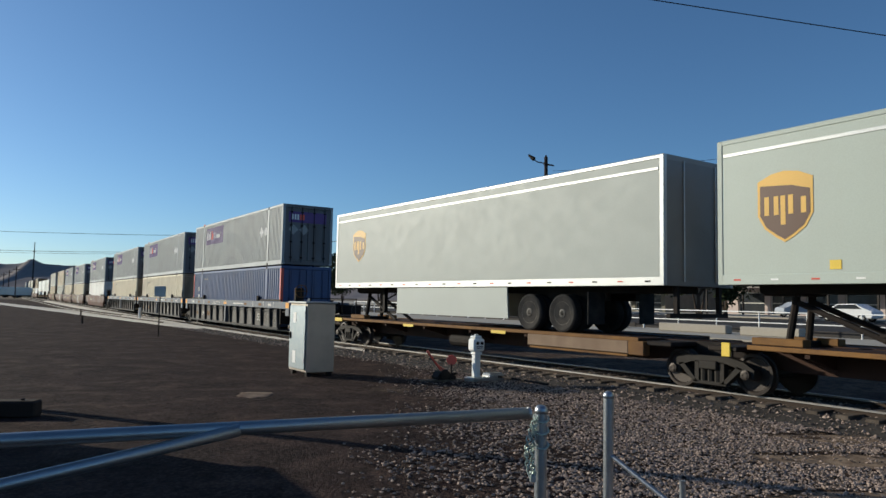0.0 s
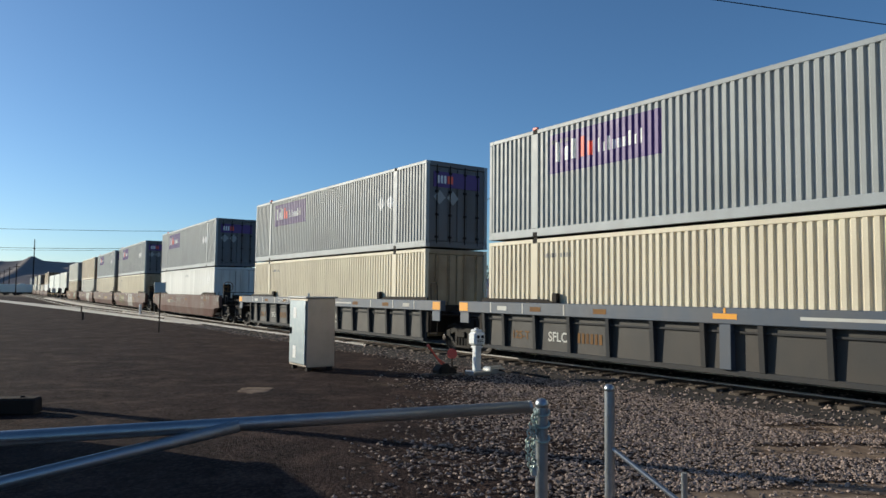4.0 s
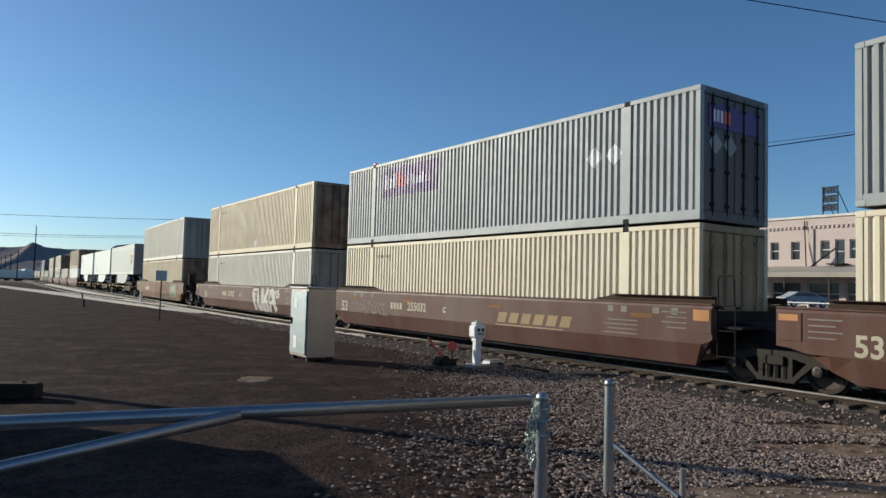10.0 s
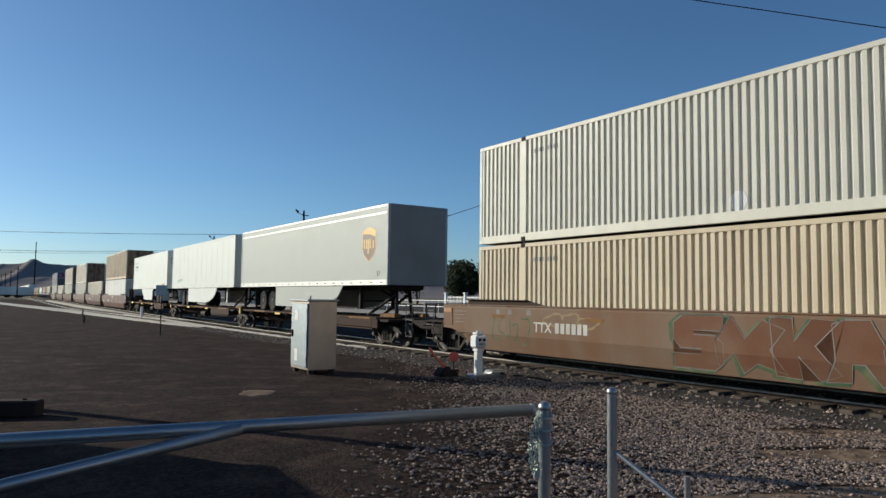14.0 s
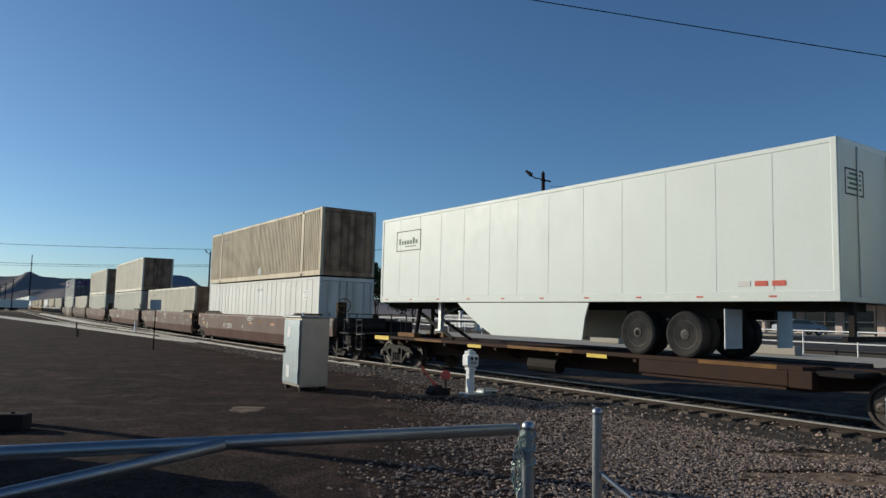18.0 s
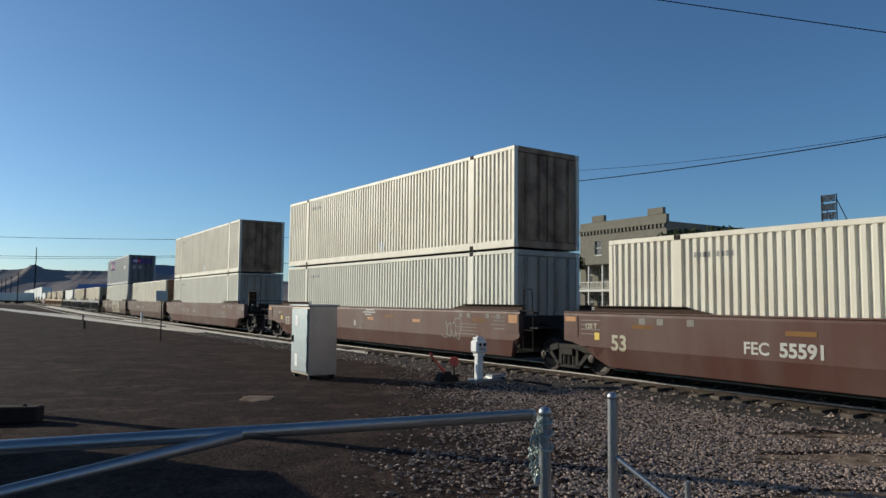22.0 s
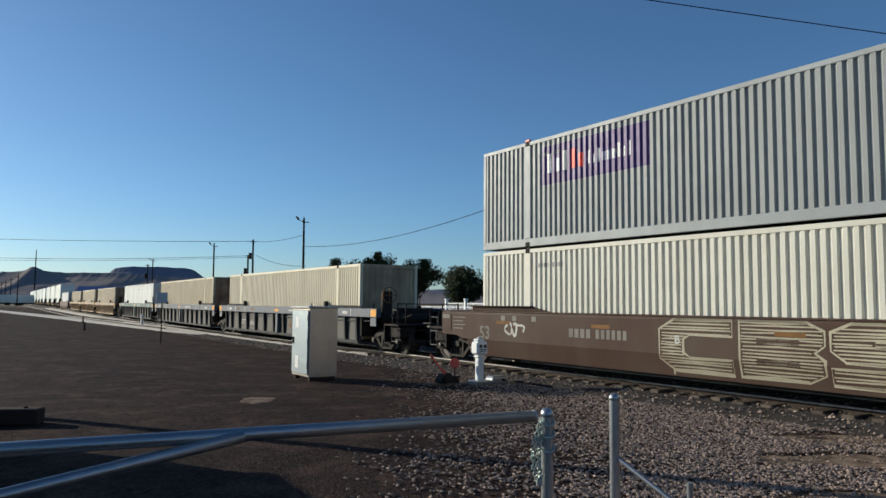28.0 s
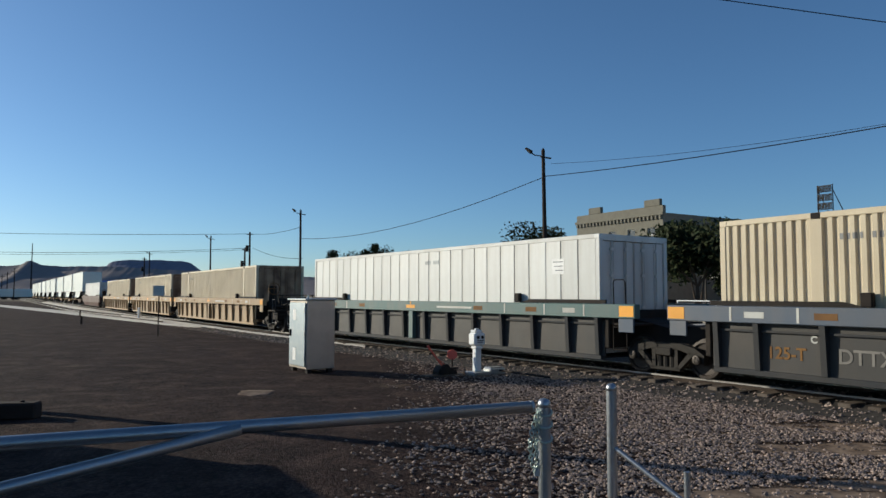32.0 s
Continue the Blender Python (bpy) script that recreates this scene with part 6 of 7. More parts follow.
mast = thing("radio_mast", "thin steel lattice radio mast far off", "mast", at=pose(-498, 874, 0))
part("mast_shaft", tube(B(), (0, 0, 0), (0, 0, 64), 0.9, 4, 0.45), M["iron"], mast)
for i_ in range(3):
    part("mast_ring", tube(B(), (0, 0, 20 + 16 * i_), (0, 0, 20.8 + 16 * i_), 1.3, 6), M["iron"], mast)
shed_far = thing("warehouse", "long warehouse with a blue roof far down the line", "building", at=pose(-151, 333, 0, 0, 0, 20))
part("walls", box(B(), -16, 16, -6, 6, 0, 6.2), M["trim_pale"], shed_far)
part("roof", prism(B(), [(-6.6, 6.2), (0, 8.6), (6.6, 6.2)], "x", -16.5, 16.5), M["roof_blue"], shed_far)
for i_, (x_, y_, a_, l_) in enumerate(((-150, 262, 8, 13), (-166, 266, 12, 13), (-186, 272, 16, 14), (-206, 280, 10, 14))):
    t_ = thing("parked_trailer", "white box trailer parked far down the yard", "trailer", "trailers in the far yard", at=pose(x_, y_, 0, 0, 0, a_))
    part("body", box(B(), -l_ / 2, l_ / 2, -1.3, 1.3, 1.0, 3.9, 0.05), M["trailer_white"], t_)
    part("underframe", box(B(), -l_ / 2 + 0.4, l_ / 2 - 0.4, -0.6, 0.6, 0.55, 1.0), M["iron_dark"], t_)
    for x2 in (-l_ / 2 + 1.5, -l_ / 2 + 2.8, l_ / 2 - 2.5):
        part("wheels", turned(B(), [(0.2, -1.15), (0.5, -1.15), (0.5, 1.15), (0.2, 1.15)], 14), M["rubber"], t_, at=pose(x2, 0, 0.5))
for i_ in range(9):
    t_ = thing("utility_pole", "distant wooden utility pole", "pole", "far poles", at=pose(-140 - i_ * 24, 236 + i_ * 36, 0))
    part("pole", tube(B(), (0, 0, 0), (0, 0, 10.5), 0.2, 6, 0.14), M["pole_wood"], t_)
    part("crossarm", box(B(), -1.2, 1.2, -0.06, 0.06, 9.5, 9.65), M["pole_wood"], t_)


# ---- the yard ----
def cabinet():
    t = thing("signal_cabinet", "tall galvanised steel signal cabinet on short feet in the cinders", "electrical cabinet", at=pose(-3.37, 18.30, 0, 0, 0, 124.0))
    # front corner at the origin; x runs along the door side, y along the broad side
    W, D, H = 1.12, 0.78, 1.86
    # the body's warm tone and the door's blue are painted-in reflections
    part("body", box(B(), 0, W, -D, 0, 0.10, H, 0.012), M["cabinet_metal"], t)
    door = part("door", box(B(), 0.05, W - 0.05, 0.004, 0.035, 0.16, H - 0.06, 0.01), M["cabinet_door"], t, "pale galvanised door")
    part("handle", box(B(), W - 0.18, W - 0.14, 0.036, 0.07, 0.92, 1.10, 0.01), M["iron"], door)
    for z in (0.4, 1.0, 1.6):
        part("hinge", tube(B(), (0.06, 0.036, z - 0.06), (0.06, 0.036, z + 0.06), 0.018, 8), M["galvanised_old"], door)
    for z0, z1 in ((0.30, 0.62), (1.34, 1.62)):
        part("notice", box(B(), W - 0.50, W - 0.30, 0.036, 0.040, z0, z1), M["white_paint"], door, "white notice plate")
    part("top", box(B(), -0.05, W + 0.05, -D - 0.05, 0.06, H, H + 0.045, 0.012), M["galvanised_old"], t, "overhanging lid")
    part("lifting_eye", tube(B(), (W * 0.75, -D / 2, H + 0.045), (W * 0.75, -D / 2, H + 0.13), 0.03, 8), M["galvanised_old"], t)
    for x in (0.1, W - 0.1):
        for y in (-0.1, -D + 0.1):
            part("foot", box(B(), x - 0.06, x + 0.06, y - 0.06, y + 0.06, -0.02, 0.10), M["iron"], t)


cabinet()


def switch_stand():
    t = thing("switch_stand", "white painted switch motor post beside the rail", "switch stand", at=pose(0.95, 18.05, 0, 0, 0, 34))
    part("base", box(B(), -0.24, 0.30, -0.20, 0.20, 0.0, 0.10, 0.02), M["galvanised_old"], t)
    part("gear_housing", box(B(), 0.305, 0.80, -0.17, 0.17, 0.0, 0.16, 0.03), M["galvanised_old"], t, "low grey gear housing")
    part("housing_lid", box(B(), 0.34, 0.76, -0.14, 0.14, 0.161, 0.185, 0.008), M["galvanised"], t)
    part("post", box(B(), -0.085, 0.085, -0.08, 0.08, 0.10, 0.74, 0.015), M["white_paint"], t, "white square post")
    part("collar", box(B(), -0.11, 0.11, -0.105, 0.105, 0.66, 0.72, 0.012), M["white_paint"], t)
    head = part("head", box(B(), -0.17, 0.17, -0.15, 0.15, 0.74, 1.06, 0.045), M["white_paint"], t, "white lamp box")
    part("cap", box(B(), -0.13, 0.10, -0.12, 0.12, 1.06, 1.13, 0.03), M["white_paint"], t)
    part("vent", box(B(), -0.06, 0.04, -0.05, 0.05, 1.13, 1.17, 0.015), M["galvanised_old"], t)
    for x, z in ((-0.075, 0.95), (0.06, 0.95)):
        part("lens", turned(B(), [(0.04, 0.0), (0.04, -0.018), (0.025, -0.024)], 12), M["iron"], head, "dark round lens", pose(x, -0.150, z))
    for z in (0.82, 0.86):
        part("louvre", box(B(), -0.10, 0.09, -0.158, -0.1505, z, z + 0.018), M["iron_dark"], head)
    part("target_wing", box(B(), 0.171, 0.215, -0.03, 0.03, 0.84, 1.0, 0.006), M["white_paint"], t)
    part("throw_rod", tube(B(), (0.6, 0.1, 0.10), (0.6, -2.0, 0.10), 0.03, 8), M["iron"], t)
    m = thing("switch_machine", "dark switch mechanism with red throw levers", "switch machine", at=pose(0.10, 18.05, 0, 0, 0, 30))
    part("casing", prism(B(), [(-0.20, 0.03), (-0.22, 0.10), (-0.12, 0.24), (0.06, 0.27), (0.14, 0.16), (0.30, 0.13), (0.33, 0.03)], "y", -0.15, 0.15), M["iron"], m)
    part("gear", turned(B(), [(0.05, -0.20), (0.13, -0.19), (0.13, -0.155), (0.05, -0.151)], 14), M["iron_dark"], m, at=pose(-0.02, 0, 0.16))
    part("crank", box(B(), 0.16, 0.42, -0.05, 0.05, 0.131, 0.185, 0.015), M["iron"], m)
    part("lever", tube(B(), (-0.05, -0.05, 0.24), (-0.42, -0.05, 0.68), 0.026, 8), M["coral_paint"], m, "red throw lever")
    part("lever_grip", tube(B(), (-0.40, -0.05, 0.66), (-0.47, -0.05, 0.745), 0.034, 8), M["coral_paint"], m)
    part("lever_link", tube(B(), (-0.22, -0.05, 0.44), (0.02, -0.05, 0.27), 0.014, 6), M["coral_paint"], m)
    part("target", turned(B(), [(0.095, -0.012), (0.125, -0.014), (0.13, 0), (0.125, 0.014), (0.095, 0.012)], 18), M["coral_paint"], m, "red round target", pose(0.27, 0.0, 0.50, 0, 0, -30))
    part("target_rod", tube(B(), (0.27, 0, 0.15), (0.27, 0, 0.40), 0.02, 8), M["iron"], m)
    part("head_tie", box(B(), -0.55, 0.55, -0.13, 0.13, -0.03, 0.03, 0.01), M["tie_wood"], m, "weathered timber head tie")


switch_stand()

sign_ = thing("post_sign", "small square sign on a thin post, seen from its back", "sign", at=pose(-13.68, 35.0, 0))
part("post", tube(B(), (0, 0, -0.05), (0, 0, 2.4), 0.03, 8), M["iron"], sign_)
part("plate", box(B(), -0.28, 0.28, -0.05, -0.03, 1.93, 2.43, 0.008), M["galvanised_old"], sign_, "grey sign plate")
for x_, y_, h_ in ((-24.13, 48.5, 0.9), (-33.0, 66.0, 1.0)):
    t_ = thing("marker_stake", "short dark marker stake in the cinders", "stake", "marker stakes", at=pose(x_, y_, 0))
    part("stake", tube(B(), (0, 0, -0.05), (0, 0, h_ * 0.6), 0.07, 6, 0.06), M["pole_wood"], t_)
baulk = thing("timber_baulk", "old dark red-brown timber baulk lying in the cinders", "timber", at=pose(-7.85, 11.71, 0.0, 0, 0, 8))
part("beam", box(B(), -1.3, 1.3, -0.16, 0.16, -0.03, 0.24, 0.03), M["pole_wood"], baulk)
for x_ in (-1.0, 0.2, 1.05):
    part("bolt", turned(B(), [(0.035, 0.235), (0.035, 0.262), (0.02, 0.27)], 8, "z"), M["iron"], baulk, at=pose(x_, 0, 0))
t_ = thing("marker_post", "short white marker post by the rails", "post", at=on_track(62, 0, -2.4))
part("post", tube(B(), (0, 0, 0), (0, 0, 0.95), 0.11, 8), M["white_paint"], t_)


def pipe_post(x, y, h, r, label):
    t = thing("fence_post", label, "fence post", "pipe fence posts", at=pose(x, y, 0))
    part("pipe", tube(B(), (0, 0, -0.2), (0, 0, h - r * 0.9), r, 20), M["galvanised"], t)
    part("cap", turned(B(), [(r * 1.06, h - r * 1.4), (r * 1.08, h - r * 0.9), (r * 0.95, h - r * 0.45), (r * 0.6, h - r * 0.1), (r * 0.15, h)], 20, "z"), M["galvanised"], t, smooth=True)
    return t


post_a = pipe_post(0.88, 6.13, 1.13, 0.052, "galvanised gate post with a locking chain")
pipe_post(1.72, 7.25, 1.12, 0.05, "galvanised fence post with a braced foot")
pipe_post(5.83, 9.06, 1.12, 0.05, "plain galvanised steel fence post")
pipe_post(-6.1, 3.75, 1.2, 0.055, "galvanised gate post with hinges")
stub = thing("brace_post", "short galvanised stub with a sloping brace pipe", "fence post", at=pose(2.25, 6.62, 0))
part("pipe", tube(B(), (0, 0, -0.2), (0, 0, 0.40), 0.03, 14), M["galvanised"], stub)
part("brace", tube(B(), (-0.04, 0.0, 0.14), (-0.50, 0.60, 0.48), 0.024, 12), M["galvanised"], stub, "sloping brace pipe")

gate = thing("pipe_gate", "galvanised pipe swing gate with a diagonal brace", "gate", at=pose(0, 0, 0))
part("arm", tube(B(), (0.80, 6.44, 1.01), (-6.05, 3.80, 0.96), 0.052, 24), M["galvanised"], gate, "long horizontal gate pipe", smooth=True)
part("brace", tube(B(), (-1.50, 5.493, 0.99), (-5.9, 3.84, 0.085), 0.047, 24), M["galvanised"], gate, "sloping brace pipe", smooth=True)
part("arm_end", turned(B(), [(0.054, -0.012), (0.054, 0.012), (0.03, 0.016)], 18, "x"), M["galvanised_old"], gate, at=pose(0.81, 6.445, 1.01, 0, 0, 21))


def chain():
    t = thing("chain", "doubled galvanised chain with a padlock hanging on the gate post", "chain", at=pose(0.88, 6.13, 0))
    n = 10
    for strand, (lean, drop) in enumerate(((0.035, 16), (0.065, 15))):
        for k in range(drop):
            u = k / (drop - 1)
            p = Vector((-0.045 - lean * math.sin(u * 2.6) - 0.02 * strand, -0.06 - 0.02 * strand, 1.02 - u * 0.46))
            ring = [(0.017 * math.cos(2 * math.pi * i / n), 0.027 * math.sin(2 * math.pi * i / n)) for i in range(n)]
            bm = B()
            for i in range(n):
                a, b = ring[i], ring[(i + 1) % n]
                if k % 2:
                    tube(bm, (a[0], 0, a[1]), (b[0], 0, b[1]), 0.0058, 5, caps=False)
                else:
                    tube(bm, (0, a[0], a[1]), (0, b[0], b[1]), 0.0058, 5, caps=False)
            part("link", bm, M["chain_steel"], t, at=pose(p.x, p.y, p.z, 14 * math.sin(k * 2.1 + strand), 18 * math.cos(k * 1.7), 25 * math.sin(k)))
    for z in (0.80, 0.92, 1.02):
        bm = B()
        for i in range(14):
            a, b = 2 * math.pi * i / 14, 2 * math.pi * (i + 1) / 14
            tube(bm, (0.064 * math.cos(a), 0.064 * math.sin(a), z + 0.03 * math.sin(a)), (0.064 * math.cos(b), 0.064 * math.sin(b), z + 0.03 * math.sin(b)), 0.009, 5, caps=False)
        part("wrap", bm, M["chain_steel"], t)
    part("padlock", box(B(), -0.10, -0.05, -0.085, -0.055, 0.50, 0.56, 0.006), M["bright_metal"], t)
    part("shackle", hose(B(), [(-0.09, -0.07, 0.555), (-0.09, -0.07, 0.595), (-0.075, -0.07, 0.61), (-0.06, -0.07, 0.595), (-0.06, -0.07, 0.555)], 0.006, 6), M["bright_metal"], t)


chain()

# the tall pole at the edge of the yard, and what stands beside it out of sight and throws the broad shadow
pole_ = thing("utility_pole", "tall dark wooden utility pole in the yard", "pole", at=pose(-8.92, 13.25, 0))
part("pole", tube(B(), (0, 0, -0.1), (0.02, 0, 9.8), 0.15, 14, 0.11), M["pole_wood"], pole_)
part("band", tube(B(), (0, 0, 0.55), (0, 0, 0.85), 0.153, 14), M["white_paint"], pole_, "white band round the foot")
wire((-8.9, 13.25, 9.73), (30.0, 13.0, 4.53), 0.25, 0.010)
end_pole = thing("utility_pole", "short wooden service pole", "pole", at=pose(30.0, 13.0, 0))
part("pole", tube(B(), (0, 0, 0), (0, 0, 4.6), 0.12, 10, 0.1), M["pole_wood"], end_pole)
SX, SY = 0.521, -0.853
hut = thing("equipment_hut", "dark red sheet-metal equipment hut at the yard's edge", "hut", at=pose(-8.42, 11.2, 0, 0, 0, math.degrees(math.atan2(SY, SX))))
part("wall", box(B(), 0, 3.4, -2.4, 0, 0, 1.95, 0.02), M["barn_red"], hut)
part("roof", box(B(), -0.06, 3.46, -2.46, 0.06, 1.95, 2.03, 0.01), M["iron"], hut)
part("door", box(B(), 1.2, 2.1, 0.004, 0.04, 0.05, 1.85, 0.01), M["barn_red"], hut)


# ---- writing and graffiti on the cars ----
def fold(bm, lift=0.0):
    """Lays a flat painted shape, drawn across y, on the folded side of a smooth well car."""
    bmesh.ops.bisect_plane(bm, geom=bm.verts[:] + bm.edges[:] + bm.faces[:], plane_co=(0, 0, 0.76), plane_no=(0, 0, 1))
    for v in bm.verts:
        v.co.y += 1.4825 + lift - max(0.0, 0.76 - v.co.z) * 0.2457
    return bm


def paint(head, name, bm, material, lift=0.0, label=""):
    part(name, fold(bm, lift), M[material], BY_HEAD[head], label)


def mark(head, x, z, w, h, material="graffiti_white", y=None, label=""):
    bm = box(B(), x - w / 2, x + w / 2, 0 if y is None else y, 0.003 if y is None else y + 0.004, z - h / 2, z + h / 2)
    if y is None:
        paint(head, "stencil_bar", bm, material, 0.0, label)
    else:
        part("stencil_bar", bm, M[material], BY_HEAD[head], label)


def letters(head, text, x, z, size, material="graffiti_white", y=None, bold=0.006, lift=0.0, lean=0.0, name="lettering", stretch=1.0):
    ob = words(name, text, size, M[material], BY_HEAD[head], pose(x, (y or 0) + 0.002, z, 90, 0, 180), "painted lettering", bold)
    if y is None:
        bm = B()
        bm.from_mesh(ob.data)
        bmesh.ops.transform(bm, matrix=ob.matrix_basis @ Matrix.Rotation(radians(lean), 4, "Z") @ Matrix.Diagonal((stretch, 1, 1, 1)), verts=bm.verts)
        fold(bm, lift)
        bm.to_mesh(ob.data)
        bm.free()
        ob.matrix_basis = pose(0, 0, 0)


def band(bm, pts, t):
    prev = None
    for k, (u, v) in enumerate(pts):
        a, b = pts[max(0, k - 1)], pts[min(len(pts) - 1, k + 1)]
        d = Vector((b[0] - a[0], b[1] - a[1]))
        d = d.normalized() if d.length > 1e-6 else Vector((1, 0))
        w = t * (0.75 + 0.35 * math.sin(1.7 * k))
        cur = (bm.verts.new((u - d.y * w, 0, v + d.x * w)), bm.verts.new((u + d.y * w, 0, v - d.x * w)))
        if prev:
            bm.faces.new((prev[0], cur[0], cur[1], prev[1]))
        prev = cur


def swirl(head, x, z, w, h, material, seed, count=9, lift=0.0, thick=0.05, y=None):
    """Loose painted strokes: loops and tails."""
    rnd = random.Random(seed)
    for k in range(count):
        cx, cz = x + w * (k / max(1, count - 1) - 0.5), z + rnd.uniform(-0.1, 0.1) * h
        rx, rz = w / count * rnd.uniform(0.5, 1.0), h * rnd.uniform(0.28, 0.48)
        a0, a1 = rnd.uniform(0, 6), rnd.uniform(3.5, 6.2)
        pts = []
        for i in range(17):
            a = a0 + a1 * i / 16
            rr = 1 + 0.18 * math.sin(3 * a + k)
            pts.append((cx + rx * rr * math.cos(a), min(1.53, max(0.34, cz + rz * rr * math.sin(a)))))
        bm = B()
        band(bm, pts, thick)
        if y is None:
            paint(head, "graffiti_stroke", bm, material, lift + 0.0006 * k)
        else:
            part("graffiti_stroke", bm, M[material], BY_HEAD[head], at=pose(0, y + 0.0006 * k, 0))


def bubbles(head, x0, x1, z0, z1, count, fill, line, seed, hatch=4, thick=0.03, lift=0.0):
    """Fat rounded shapes side by side, with an outline, and hatched."""
    rnd = random.Random(seed)
    w = abs(x1 - x0) / count
    for k in range(count):
        cx, cz = max(x0, x1) - (k + 0.5) * w, (z0 + z1) / 2
        ph = rnd.uniform(0, 6)
        ring = []
        for i in range(22):
            a = 6.28318 * i / 22
            r = 1 + 0.13 * math.sin(2 * a + ph) + 0.09 * math.sin(5 * a + 2 * ph)
            c, s = math.cos(a), math.sin(a)
            ring.append((cx + 0.56 * w * r * math.copysign(abs(c) ** 0.7, c), min(z1, max(z0, cz + 0.5 * (z1 - z0) * r * math.copysign(abs(s) ** 0.7, s)))))
        bm = B()
        bm.faces.new([bm.verts.new((u, 0, v)) for u, v in ring])
        paint(head, "graffiti_fill", bm, fill, lift + 0.0006 * k)
        bm = B()
        band(bm, ring + ring[:1], thick)
        for q in range(hatch):
            u = cx + w * rnd.uniform(-0.4, 0.4)
            v = cz + (z1 - z0) * rnd.uniform(-0.35, 0.35)
            band(bm, [(u, v), (u + rnd.uniform(-0.3, 0.3) * w, v + rnd.uniform(-0.2, 0.2)), (u + rnd.uniform(-0.3, 0.3) * w, v + rnd.uniform(-0.3, 0.3))], thick * 0.7)
        for v in bm.verts:
            v.co.z = min(1.53, max(0.32, v.co.z))
        paint(head, "graffiti_outline", bm, line, lift + 0.0036 + 0.0006 * k)


RIB = 1.350
for hd in (32.52, 71.56, 52.01):
    letters(hd, "SFLC", 5.1, 0.62, 0.34, y=RIB)
    letters(hd, "125-T", 6.57, 0.62, 0.30, "deck_orange", RIB)
for i_, hd in enumerate((32.52, 52.01, 71.56)):
    letters(hd, "ABC"[i_], 6.03, 0.95, 0.18, y=RIB)
letters(32.52, "53", -5.29, 0.62, 0.5, y=RIB)
letters(52.01, "53", -3.96, 0.62, 0.5, y=RIB)
letters(71.56, "53", -1.76, 0.62, 0.5, y=RIB)
letters(385.03, "DTTX", 5.22, 0.62, 0.36, "graffiti_white", RIB)
letters(385.03, "188963", 3.95, 0.62, 0.28, "graffiti_white", RIB)
letters(404.65, "DTTX", 5.22, 0.62, 0.36, "graffiti_dim", RIB)
letters(404.65, "125-T", 6.66, 0.62, 0.32, "deck_orange", RIB)
letters(404.65, "C", 6.12, 0.95, 0.18, y=RIB)
letters(424.19, "125-T", 6.66, 0.62, 0.32, "deck_orange", RIB)
letters(385.03, "53", -1.25, 0.62, 0.42, "deck_orange", RIB)
swirl(385.03, -2.45, 0.8, 0.7, 0.4, "graffiti_green", 51, 6, y=RIB, thick=0.03)
swirl(32.52, -6.5, 0.8, 0.7, 0.4, "graffiti_dim", 52, 5, y=RIB, thick=0.022)
swirl(32.52, -7.6, 0.75, 0.6, 0.4, "graffiti_dim", 53, 5, y=RIB, thick=0.025)
swirl(404.65, 2.9, 0.8, 0.8, 0.4, "graffiti_dim", 54, 5, y=RIB, thick=0.02)
for k_ in range(6):
    for hd in (404.65,):
        mark(hd, 4.36 - k_ * 0.165, 0.73, 0.11, 0.21, "graffiti_dim", y=RIB)
    for hd in (32.52, 52.01, 71.56):
        mark(hd, 4.34 - k_ * 0.145, 0.75, 0.09, 0.25, "deck_orange", y=RIB)
for hd, lt in ((259.43, "A"), (279.08, "C"), (298.8, "B")):
    letters(hd, "53", 7.6, 0.72, 0.50, "graffiti_cream", bold=0.012)
    letters(hd, "125 T", 8.5, 1.20, 0.17, "graffiti_cream")
    mark(hd, 8.3, 1.02, 0.16, 0.17, "yellow_paint")
    letters(hd, "FEC", 4.1, 0.86, 0.33)
    letters(hd, "55591", 3.18, 0.85, 0.36, bold=0.012)
    letters(hd, lt, 1.05, 0.89, 0.28)
    for a_, b_, c_, d_ in ((0.52, 1.02, 0.30, 0.025), (0.52, 0.80, 0.30, 0.025), (0.66, 0.91, 0.025, 0.195), (0.38, 0.91, 0.025, 0.195), (0.52, 0.91, 0.09, 0.06)):
        mark(hd, a_, b_, c_, d_, "graffiti_dim", label="square stencil")
    for x_ in (-0.08, -3.2):
        mark(hd, x_ - 0.08, 1.18, 0.45, 0.10, "amber_dull")
    for k_ in range(3):
        mark(hd, -0.12 + 0.08 * k_, 1.49 - k_ * 0.085, (0.62, 0.95, 0.5)[k_], 0.038)
letters(95.13, "FEC", 4.3, 0.98, 0.30, "graffiti_dim")
for hd, lt in ((118.89, "A"), (138.3, "C"), (157.84, "B"), (322.39, "A"), (341.74, "C"), (361.25, "B"), (95.13, "")):
    letters(hd, "53", 7.75, 0.80, 0.52, "graffiti_dim" if hd > 300 or hd < 100 else "graffiti_cream", bold=0.012)
    for k_ in range(4):
        mark(hd, 4.2 - k_ * 0.2, 1.1, 0.14, 0.22, "graffiti_dim" if hd > 300 else "graffiti_cream")
    if hd in (118.89, 138.3, 157.84):
        letters(hd, "255032", 2.6, 0.98, 0.38, "graffiti_cream", bold=0.01)
    else:
        for k_ in range(6):
            mark(hd, 3.3 - k_ * 0.17, 1.1, 0.11, 0.22, "graffiti_dim")
    if lt:
        letters(hd, lt, 1.0, 1.0, 0.24)
# first three-unit set: swirls, a white bubble piece, orange bars, a big white tag
swirl(118.89, 3.9, 0.95, 3.0, 1.0, "graffiti_ochre", 5, 9, thick=0.06)
swirl(118.89, 3.8, 0.95, 2.8, 0.9, "graffiti_green", 15, 8, lift=0.006, thick=0.045)
